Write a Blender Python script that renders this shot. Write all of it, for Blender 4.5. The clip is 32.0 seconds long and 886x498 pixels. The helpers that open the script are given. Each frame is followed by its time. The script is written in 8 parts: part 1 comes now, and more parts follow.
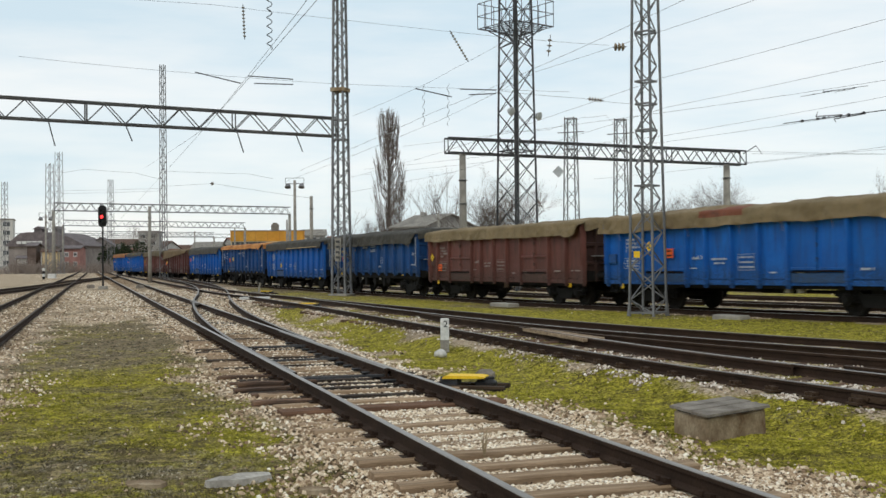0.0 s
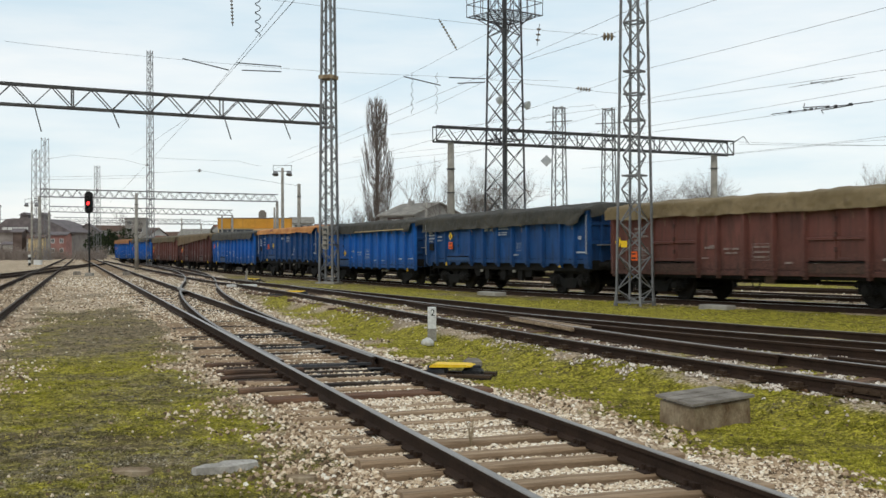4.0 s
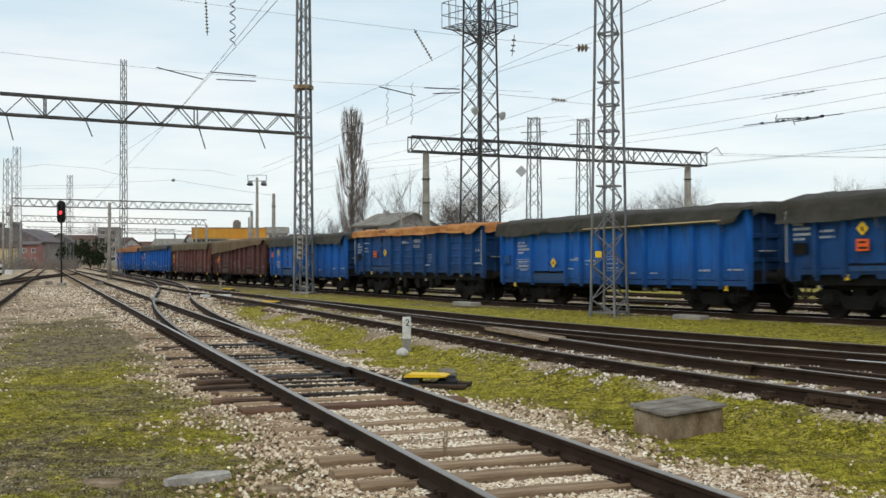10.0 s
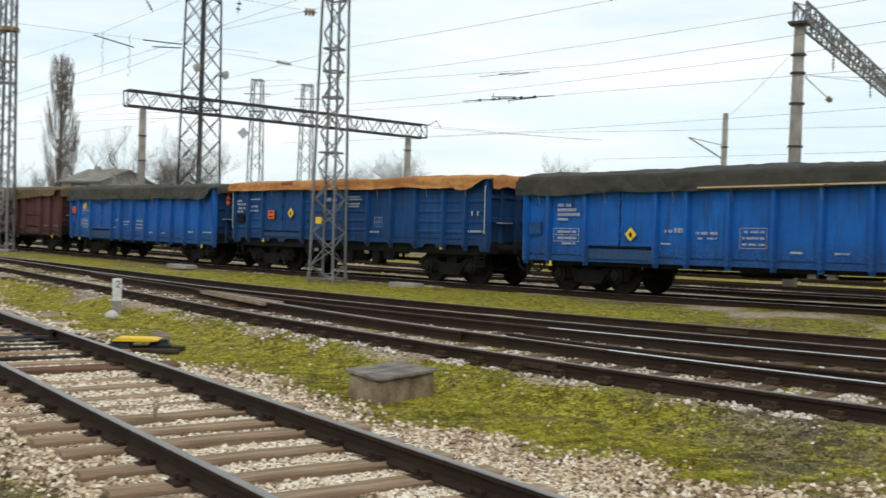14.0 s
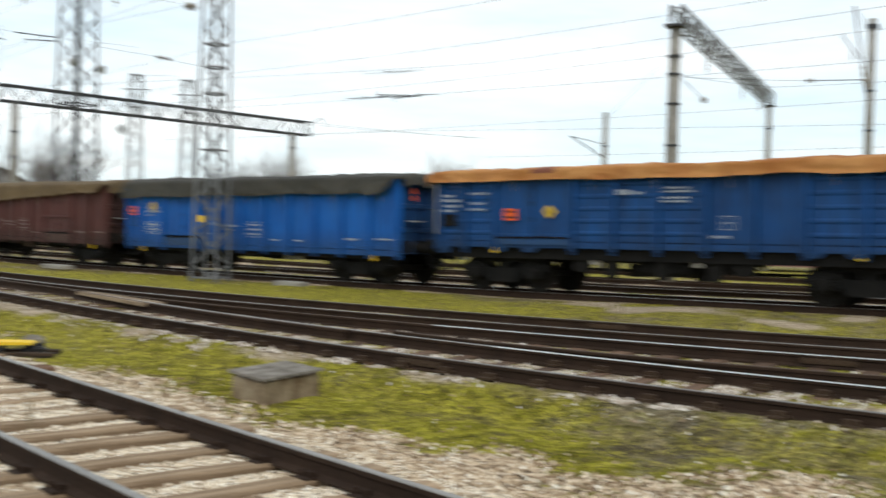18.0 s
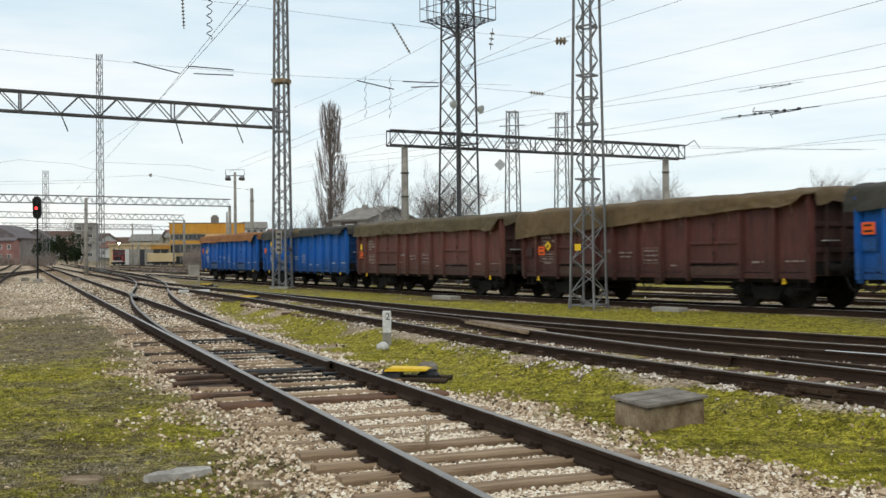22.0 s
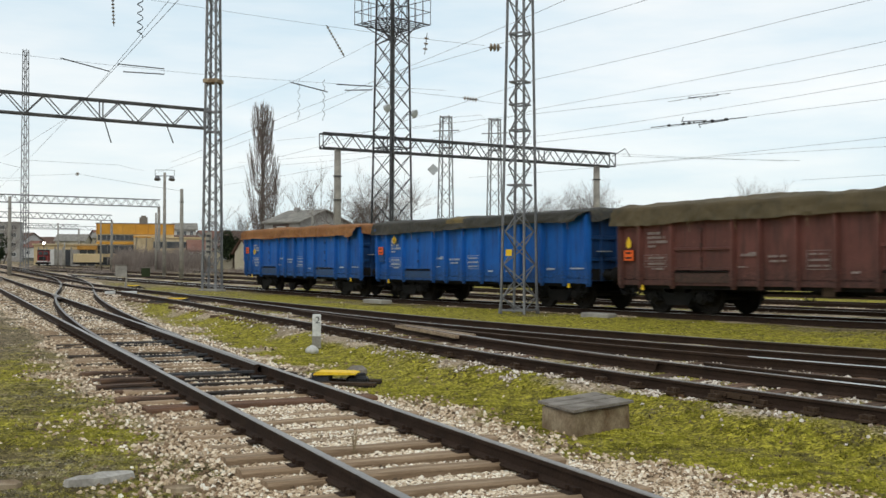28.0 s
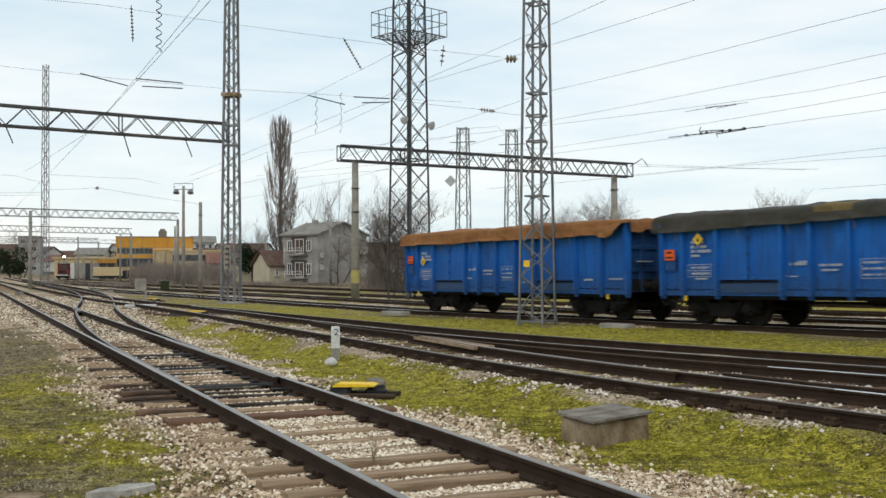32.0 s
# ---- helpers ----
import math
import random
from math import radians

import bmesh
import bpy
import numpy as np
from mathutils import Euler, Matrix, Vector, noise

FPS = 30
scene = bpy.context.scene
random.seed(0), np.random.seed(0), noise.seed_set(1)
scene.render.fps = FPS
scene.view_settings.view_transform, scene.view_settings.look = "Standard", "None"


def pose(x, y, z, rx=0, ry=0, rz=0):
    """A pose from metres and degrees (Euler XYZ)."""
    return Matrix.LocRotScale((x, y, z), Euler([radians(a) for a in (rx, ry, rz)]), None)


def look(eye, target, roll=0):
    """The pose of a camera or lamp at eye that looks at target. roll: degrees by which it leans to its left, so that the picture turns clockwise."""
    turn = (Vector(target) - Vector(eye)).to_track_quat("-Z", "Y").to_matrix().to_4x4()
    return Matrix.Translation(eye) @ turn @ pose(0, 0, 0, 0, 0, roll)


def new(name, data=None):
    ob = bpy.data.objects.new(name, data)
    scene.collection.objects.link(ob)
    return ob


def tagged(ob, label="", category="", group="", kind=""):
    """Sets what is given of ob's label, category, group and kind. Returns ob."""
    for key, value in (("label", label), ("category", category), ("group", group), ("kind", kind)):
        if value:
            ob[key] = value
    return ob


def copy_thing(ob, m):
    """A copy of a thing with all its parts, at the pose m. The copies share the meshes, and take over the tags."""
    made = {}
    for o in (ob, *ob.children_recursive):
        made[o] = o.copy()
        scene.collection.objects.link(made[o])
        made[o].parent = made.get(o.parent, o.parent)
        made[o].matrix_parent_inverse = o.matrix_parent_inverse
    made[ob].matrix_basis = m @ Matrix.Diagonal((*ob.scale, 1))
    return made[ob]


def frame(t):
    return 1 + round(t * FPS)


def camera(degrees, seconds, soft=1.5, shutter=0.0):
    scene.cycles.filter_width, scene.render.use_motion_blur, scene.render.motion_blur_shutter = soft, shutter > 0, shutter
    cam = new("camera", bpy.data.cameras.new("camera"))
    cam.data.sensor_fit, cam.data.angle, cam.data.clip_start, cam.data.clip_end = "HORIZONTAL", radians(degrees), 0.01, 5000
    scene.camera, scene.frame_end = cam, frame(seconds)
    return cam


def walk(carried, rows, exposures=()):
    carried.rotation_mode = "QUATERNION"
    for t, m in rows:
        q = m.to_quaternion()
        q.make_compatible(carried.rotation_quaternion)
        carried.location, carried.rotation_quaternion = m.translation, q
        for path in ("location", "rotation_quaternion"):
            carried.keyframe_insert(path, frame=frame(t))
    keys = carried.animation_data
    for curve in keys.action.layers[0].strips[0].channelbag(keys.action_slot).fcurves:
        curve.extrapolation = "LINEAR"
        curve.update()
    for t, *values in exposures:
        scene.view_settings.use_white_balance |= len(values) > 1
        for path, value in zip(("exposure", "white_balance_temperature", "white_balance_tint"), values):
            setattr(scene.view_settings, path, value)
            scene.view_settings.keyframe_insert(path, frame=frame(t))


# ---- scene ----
cam = camera(44.7, 32.0, shutter=0.8)
PATH = [
    (0, pose(-0.000, 0.000, 1.580, 90.55, 0.50, -0.00)),
    (0.5, pose(-0.003, -0.005, 1.581, 90.58, 0.40, 0.06)),
    (1, pose(-0.009, -0.006, 1.582, 90.67, -0.17, -0.10)),
    (1.5, pose(-0.006, -0.013, 1.581, 90.62, -0.03, -0.25)),
    (2, pose(-0.007, -0.016, 1.583, 90.45, -0.05, -0.30)),
    (2.5, pose(-0.003, -0.012, 1.578, 90.38, 0.10, -0.31)),
    (3, pose(-0.006, -0.022, 1.579, 90.01, 0.12, -0.36)),
    (3.5, pose(-0.003, -0.016, 1.584, 89.94, 0.13, -0.45)),
    (5.5, pose(0.002, -0.011, 1.583, 89.91, 0.46, -1.64)),
    (6, pose(0.004, -0.016, 1.579, 90.11, 0.52, -1.91)),
    (6.5, pose(0.003, -0.012, 1.584, 90.25, 0.45, -2.05)),
    (7, pose(-0.004, -0.026, 1.583, 90.32, 0.45, -2.07)),
    (7.5, pose(-0.004, -0.026, 1.586, 90.48, 0.40, -1.93)),
    (8, pose(0.002, -0.023, 1.585, 90.58, 0.31, -1.81)),
    (8.5, pose(0.011, -0.015, 1.582, 90.70, 0.14, -1.98)),
    (9, pose(0.007, -0.021, 1.583, 90.62, 0.18, -2.08)),
    (9.5, pose(0.004, -0.029, 1.582, 90.53, 0.11, -2.11)),
    (10, pose(0.006, -0.011, 1.581, 90.47, 0.12, -1.98)),
    (10.5, pose(0.006, -0.022, 1.582, 90.44, 0.05, -1.86)),
    (11, pose(0.006, -0.030, 1.584, 90.33, 0.09, -1.88)),
    (11.5, pose(0.014, -0.013, 1.575, 90.20, 0.05, -1.95)),
    (12, pose(0.032, -0.011, 1.569, 89.59, -0.15, -3.06)),
    (12.5, pose(0.048, -0.012, 1.572, 89.21, -0.58, -6.39)),
    (13, pose(0.031, -0.009, 1.572, 88.98, -1.20, -10.01)),
    (13.5, pose(-0.004, 0.002, 1.577, 88.84, -1.64, -14.04)),
    (15.5, pose(-0.003, 0.016, 1.576, 89.33, -2.66, -22.11)),
    (16, pose(0.018, 0.021, 1.581, 89.49, -3.07, -25.28)),
    (16.5, pose(0.042, 0.003, 1.580, 89.83, -3.25, -28.58)),
    (17, pose(0.055, -0.000, 1.582, 89.87, -2.89, -31.45)),
    (17.5, pose(0.038, -0.010, 1.585, 89.08, -2.35, -29.83)),
    (18, pose(0.005, -0.011, 1.586, 88.94, -1.70, -22.86)),
    (18.5, pose(0.016, 0.043, 1.566, 89.49, -0.86, -16.42)),
    (19, pose(0.002, 0.000, 1.576, 89.72, -0.08, -10.70)),
    (19.5, pose(-0.008, -0.007, 1.581, 90.10, 0.47, -6.06)),
    (20, pose(0.004, 0.021, 1.570, 90.33, 0.21, -5.10)),
    (20.5, pose(0.001, 0.021, 1.570, 90.39, 0.54, -3.90)),
    (21, pose(-0.007, 0.021, 1.570, 90.38, 0.37, -3.40)),
    (21.5, pose(-0.009, 0.017, 1.567, 90.21, 0.30, -3.20)),
    (22, pose(-0.011, 0.031, 1.570, 90.15, 0.43, -3.10)),
    (22.5, pose(-0.008, 0.024, 1.574, 90.20, 0.26, -3.19)),
    (23, pose(0.002, 0.020, 1.571, 90.22, 0.12, -4.14)),
    (23.5, pose(-0.002, 0.015, 1.570, 89.98, -0.13, -4.99)),
    (24, pose(0.002, 0.008, 1.571, 89.97, 0.03, -5.47)),
    (24.5, pose(0.003, 0.016, 1.568, 89.99, -0.04, -5.83)),
    (25, pose(0.007, 0.016, 1.569, 90.10, -0.27, -6.16)),
    (25.5, pose(0.010, 0.015, 1.568, 90.21, -0.20, -6.46)),
    (27.5, pose(0.009, 0.010, 1.570, 90.44, -0.33, -6.75)),
    (28, pose(0.013, 0.017, 1.570, 90.37, -0.24, -6.69)),
    (28.5, pose(0.005, 0.002, 1.573, 90.36, -0.19, -6.73)),
    (29, pose(0.008, 0.003, 1.573, 90.36, -0.21, -6.54)),
    (29.5, pose(0.011, 0.005, 1.570, 90.38, -0.18, -6.41)),
    (30, pose(0.010, -0.006, 1.572, 90.39, 0.01, -6.14)),
    (30.5, pose(0.010, -0.005, 1.575, 90.41, -0.23, -5.98)),
    (31, pose(0.007, -0.005, 1.575, 90.52, 0.08, -5.91)),
    (31.5, pose(0.003, -0.011, 1.574, 90.82, -0.01, -5.85)),
    (32, pose(0.007, -0.023, 1.575, 90.97, 0.11, -5.74)),
]
walk(cam, PATH, ((0.0, -0.06), (5.0, -0.03), (11.0, -0.03), (12.0, -0.03), (13.0, 0.09), (16.0, 0.10), (17.0, 0.11), (18.0, 0.22), (19.0, 0.18), (20.0, 0.04), (22.0, 0.02), (25.0, -0.02), (32.0, 0.0)))

# ---- light: a pale overcast sky with thin streaks of cloud, and a wide weak sun ----
world = bpy.data.worlds.new("overcast_sky")
scene.world = world
world.use_nodes = True
wn, wl = world.node_tree.nodes, world.node_tree.links
wn.clear()
w_out = wn.new("ShaderNodeOutputWorld")
w_bg = wn.new("ShaderNodeBackground")
w_sky = wn.new("ShaderNodeTexSky")
w_sky.sky_type = "NISHITA"
w_sky.sun_disc = False
w_sky.sun_elevation = radians(32)
w_sky.sun_rotation = radians(200)
w_dim = wn.new("ShaderNodeMixRGB")
w_dim.blend_type = "MULTIPLY"
w_dim.inputs[0].default_value = 1.0
w_dim.inputs[2].default_value = (0.11, 0.11, 0.11, 1)
w_co = wn.new("ShaderNodeTexCoord")
w_map = wn.new("ShaderNodeMapping")
w_map.inputs["Scale"].default_value = (1.6, 1.6, 9.0)
w_map.inputs["Rotation"].default_value = (radians(6), radians(-4), 0)
w_noise = wn.new("ShaderNodeTexNoise")
w_noise.inputs["Scale"].default_value = 1.7
w_noise.inputs["Detail"].default_value = 7
w_noise.inputs["Roughness"].default_value = 0.55
w_ramp = wn.new("ShaderNodeValToRGB")
w_ramp.color_ramp.elements[0].position, w_ramp.color_ramp.elements[0].color = 0.34, (0.675, 0.812, 0.885, 1)
w_ramp.color_ramp.elements[1].position, w_ramp.color_ramp.elements[1].color = 0.66, (0.97, 0.985, 0.97, 1)
w_mix = wn.new("ShaderNodeMixRGB")
w_mix.inputs[0].default_value = 0.86
wl.new(w_co.outputs["Generated"], w_map.inputs["Vector"])
wl.new(w_map.outputs["Vector"], w_noise.inputs["Vector"])
wl.new(w_noise.outputs["Fac"], w_ramp.inputs["Fac"])
wl.new(w_sky.outputs["Color"], w_dim.inputs[1])
wl.new(w_dim.outputs["Color"], w_mix.inputs[1])
wl.new(w_ramp.outputs["Color"], w_mix.inputs[2])
wl.new(w_mix.outputs["Color"], w_bg.inputs["Color"])
w_bg.inputs["Strength"].default_value = 1.08
wl.new(w_bg.outputs["Background"], w_out.inputs["Surface"])

sun_data = bpy.data.lights.new("sun", "SUN")
sun_data.energy, sun_data.angle, sun_data.color = 0.8, radians(25), (1.0, 0.94, 0.85)
sun = new("sun", sun_data)
sun.matrix_world = look((0, 0, 60), (22, 60, 0))

# ---- materials ----
def nodes_of(name):
    m = bpy.data.materials.new(name)
    m.use_nodes = True
    nt = m.node_tree
    return m, nt, nt.nodes["Principled BSDF"]


def noise_node(nt, vec, scale, detail=4, rough=0.55):
    n = nt.nodes.new("ShaderNodeTexNoise")
    n.inputs["Scale"].default_value, n.inputs["Detail"].default_value, n.inputs["Roughness"].default_value = scale, detail, rough
    if vec is not None:
        nt.links.new(vec, n.inputs["Vector"])
    return n.outputs["Fac"]


def noise_colour(nt, vec, scale):
    n = nt.nodes.new("ShaderNodeTexNoise")
    n.inputs["Scale"].default_value = scale
    nt.links.new(vec, n.inputs["Vector"])
    return n.outputs["Color"]


def ramp_node(nt, fac, stops):
    r = nt.nodes.new("ShaderNodeValToRGB")
    while len(r.color_ramp.elements) < len(stops):
        r.color_ramp.elements.new(0.5)
    for e, (p, c) in zip(r.color_ramp.elements, stops):
        e.position = p
        e.color = (*c, 1) if len(c) == 3 else c
    nt.links.new(fac, r.inputs["Fac"])
    return r.outputs["Color"]


def grey(v):
    return (v, v, v)


def mix_node(nt, fac, a, b, mode="MIX"):
    n = nt.nodes.new("ShaderNodeMixRGB")
    n.blend_type = mode
    for slot, val in ((0, fac), (1, a), (2, b)):
        if isinstance(val, (int, float)):
            n.inputs[slot].default_value = val
        elif isinstance(val, tuple):
            n.inputs[slot].default_value = (*val, 1)
        else:
            nt.links.new(val, n.inputs[slot])
    return n.outputs["Color"]


def coords(nt, kind="Object", scale=(1, 1, 1)):
    c = nt.nodes.new("ShaderNodeTexCoord")
    m = nt.nodes.new("ShaderNodeMapping")
    m.inputs["Scale"].default_value = scale
    nt.links.new(c.outputs[kind], m.inputs["Vector"])
    return m.outputs["Vector"]


def bump_node(nt, bsdf, height, strength=0.3, distance=0.02):
    b = nt.nodes.new("ShaderNodeBump")
    b.inputs["Strength"].default_value, b.inputs["Distance"].default_value = strength, distance
    nt.links.new(height, b.inputs["Height"])
    nt.links.new(b.outputs["Normal"], bsdf.inputs["Normal"])


def simple(name, a, b, scale=3.0, fine=40.0, rough=0.8, metal=0.0, bump=0.2, stretch=(1, 1, 1), per_object=0.0, island=0.0):
    """Two colours mixed by a coarse noise, darkened and roughened by a fine one."""
    m, nt, p = nodes_of(name)
    v = coords(nt, "Object", stretch)
    n1, n2 = noise_node(nt, v, scale, 6), noise_node(nt, v, fine, 4)
    c = mix_node(nt, ramp_node(nt, n1, ((0.35, grey(0)), (0.65, grey(1)))), a, b)
    c = mix_node(nt, 0.5, c, ramp_node(nt, n2, ((0.3, grey(0.6)), (0.7, grey(1.35)))), "MULTIPLY")
    if per_object:
        o = nt.nodes.new("ShaderNodeObjectInfo")
        c = mix_node(nt, 1.0, c, ramp_node(nt, o.outputs["Random"], ((0, grey(1 - per_object)), (1, grey(1 + per_object)))), "MULTIPLY")
    if island:
        g = nt.nodes.new("ShaderNodeNewGeometry")
        c = mix_node(nt, 1.0, c, ramp_node(nt, g.outputs["Random Per Island"], ((0, grey(1 - island)), (1, grey(1 + island)))), "MULTIPLY")
    nt.links.new(c, p.inputs["Base Color"])
    p.inputs["Roughness"].default_value, p.inputs["Metallic"].default_value = rough, metal
    p.inputs["Specular IOR Level"].default_value = 0.5 if rough < 0.3 else 0.22
    if bump:
        bump_node(nt, p, n2, bump)
    return m


def wagon_paint(name, base, faded, dirt, rust):
    """Weathered paint: fading, vertical dirt streaks, rust along the lower edge and in spots."""
    m, nt, p = nodes_of(name)
    v = coords(nt)
    vs = coords(nt, "Object", (3.5, 3.5, 0.35))
    info = nt.nodes.new("ShaderNodeObjectInfo")
    big, streak, fine = noise_node(nt, v, 0.9, 5), noise_node(nt, vs, 2.2, 6, 0.65), noise_node(nt, v, 26, 4)
    c = mix_node(nt, ramp_node(nt, big, ((0.35, grey(0)), (0.7, grey(1)))), base, faded)
    c = mix_node(nt, 1.0, c, ramp_node(nt, info.outputs["Random"], ((0, grey(0.86)), (1, grey(1.1)))), "MULTIPLY")
    c = mix_node(nt, ramp_node(nt, streak, ((0.47, grey(0)), (0.72, grey(0.8)))), c, dirt)
    spots = noise_node(nt, v, 6.5, 8, 0.7)
    c = mix_node(nt, ramp_node(nt, spots, ((0.62, grey(0)), (0.72, grey(0.85)))), c, rust)
    sep = nt.nodes.new("ShaderNodeSeparateXYZ")
    nt.links.new(v, sep.inputs[0])
    low = nt.nodes.new("ShaderNodeMapRange")
    low.inputs["From Min"].default_value, low.inputs["From Max"].default_value = 1.5, 1.0
    nt.links.new(sep.outputs["Z"], low.inputs["Value"])
    grime = mix_node(nt, 1.0, low.outputs[0], ramp_node(nt, fine, ((0.3, grey(0)), (0.6, grey(0.8)))), "MULTIPLY")
    c = mix_node(nt, grime, c, dirt)
    nt.links.new(c, p.inputs["Base Color"])
    nt.links.new(ramp_node(nt, fine, ((0.2, grey(0.5)), (0.8, grey(0.75)))), p.inputs["Roughness"])
    p.inputs["Specular IOR Level"].default_value = 0.3
    dent = noise_node(nt, v, 2.2, 3)
    bump_node(nt, p, dent, 0.35, 0.05)
    return m


def cloth(name, a, b, stain):
    m, nt, p = nodes_of(name)
    v = coords(nt)
    n1, n2, n3 = noise_node(nt, v, 0.8, 6, 0.6), noise_node(nt, v, 5, 6, 0.6), noise_node(nt, v, 160, 2)
    c = mix_node(nt, ramp_node(nt, n1, ((0.35, grey(0)), (0.65, grey(1)))), a, b)
    c = mix_node(nt, ramp_node(nt, n2, ((0.52, grey(0)), (0.72, grey(0.6)))), c, stain)
    nt.links.new(c, p.inputs["Base Color"])
    p.inputs["Roughness"].default_value = 0.85
    vo = nt.nodes.new("ShaderNodeTexVoronoi")
    vo.feature = "DISTANCE_TO_EDGE"
    vo.inputs["Scale"].default_value = 1.7
    nt.links.new(mix_node(nt, 0.25, v, noise_colour(nt, v, 1.3)), vo.inputs["Vector"])
    fold = ramp_node(nt, vo.outputs["Distance"], ((0.0, grey(0)), (0.22, grey(0.75)), (0.5, grey(1))))
    h = mix_node(nt, 0.5, mix_node(nt, 0.2, n2, n3), fold)
    bump_node(nt, p, h, 0.9, 0.09)
    return m


def rail_steel(name, side, top, top_rough, metal):
    m, nt, p = nodes_of(name)
    v = coords(nt, "Object", (1, 1, 1))
    n = noise_node(nt, v, 3, 6)
    f = noise_node(nt, v, 50, 3)
    c = mix_node(nt, n, side, top)
    c = mix_node(nt, 0.5, c, ramp_node(nt, f, ((0.3, grey(0.5)), (0.7, grey(1.4)))), "MULTIPLY")
    nt.links.new(c, p.inputs["Base Color"])
    p.inputs["Roughness"].default_value, p.inputs["Metallic"].default_value = top_rough, metal
    if metal < 0.5:
        p.inputs["Specular IOR Level"].default_value = 0.1
        bump_node(nt, p, f, 0.4, 0.01)
    return m


def ground_material():
    m, nt, p = nodes_of("yard_ground")
    v = coords(nt)
    at = nt.nodes.new("ShaderNodeAttribute")
    at.attribute_name = "gravel"
    gr = nt.nodes.new("ShaderNodeAttribute")
    gr.attribute_name = "lush"
    big, mid, fine, pebble = noise_node(nt, v, 0.35, 5), noise_node(nt, v, 2.2, 7, 0.65), noise_node(nt, v, 24, 6, 0.7), noise_node(nt, v, 75, 3)
    moss = mix_node(nt, ramp_node(nt, fine, ((0.40, grey(0)), (0.58, grey(1)))), (0.105, 0.088, 0.022), (0.40, 0.345, 0.040))
    dry = mix_node(nt, ramp_node(nt, fine, ((0.35, grey(0)), (0.65, grey(1)))), (0.085, 0.064, 0.038), (0.31, 0.24, 0.145))
    lush = nt.nodes.new("ShaderNodeMath")
    lush.operation = "ADD"
    nt.links.new(gr.outputs["Fac"], lush.inputs[0])
    nt.links.new(mid, lush.inputs[1])
    green = mix_node(nt, ramp_node(nt, lush.outputs[0], ((0.72, grey(0)), (1.10, grey(1)))), dry, moss)
    green = mix_node(nt, 1.0, green, ramp_node(nt, noise_node(nt, v, 6.0, 5, 0.65), ((0.36, grey(0.55)), (0.62, grey(1.4)))), "MULTIPLY")
    vor = nt.nodes.new("ShaderNodeTexVoronoi")
    vor.inputs["Scale"].default_value = 28
    nt.links.new(v, vor.inputs["Vector"])
    stone = ramp_node(nt, vor.outputs["Color"], ((0.0, (0.265, 0.180, 0.111)), (0.5, (0.615, 0.477, 0.334)), (1.0, (0.890, 0.753, 0.583))))
    stone = mix_node(nt, 1.0, stone, ramp_node(nt, vor.outputs["Distance"], ((0.3, grey(1.0)), (0.7, grey(0.62)))), "MULTIPLY")
    stone = mix_node(nt, ramp_node(nt, mid, ((0.50, grey(0)), (0.75, grey(0.5)))), stone, (0.26, 0.165, 0.085))
    worn = mix_node(nt, 0.5, noise_node(nt, v, 0.9, 8, 0.7), noise_node(nt, v, 0.16, 6, 0.7))
    stone = mix_node(nt, ramp_node(nt, worn, ((0.49, grey(0)), (0.57, grey(0.75)))), stone, dry)
    add = nt.nodes.new("ShaderNodeMath")
    add.operation = "MULTIPLY_ADD"
    add.inputs[1].default_value, add.inputs[2].default_value = 1.1, -0.55
    nt.links.new(fine, add.inputs[0])
    sm = nt.nodes.new("ShaderNodeMath")
    sm.operation = "ADD"
    nt.links.new(at.outputs["Fac"], sm.inputs[0])
    nt.links.new(add.outputs[0], sm.inputs[1])
    c = mix_node(nt, ramp_node(nt, sm.outputs[0], ((0.40, grey(0)), (0.60, grey(1)))), green, stone)
    c = mix_node(nt, 0.45, c, ramp_node(nt, big, ((0.3, grey(0.72)), (0.7, grey(1.2)))), "MULTIPLY")
    nt.links.new(c, p.inputs["Base Color"])
    p.inputs["Roughness"].default_value = 0.95
    p.inputs["Specular IOR Level"].default_value = 0.1
    hgt = mix_node(nt, 0.5, fine, pebble)
    bump_node(nt, p, hgt, 0.9, 0.05)
    return m


def stone_material(name, stops, rough=0.9):
    m, nt, p = nodes_of(name)
    g = nt.nodes.new("ShaderNodeNewGeometry")
    v = coords(nt)
    c = ramp_node(nt, g.outputs["Random Per Island"], stops)
    f = noise_node(nt, v, 45, 4)
    c = mix_node(nt, 0.6, c, ramp_node(nt, f, ((0.3, grey(0.65)), (0.7, grey(1.25)))), "MULTIPLY")
    nt.links.new(c, p.inputs["Base Color"])
    p.inputs["Roughness"].default_value = rough
    p.inputs["Specular IOR Level"].default_value = 0.12
    return m


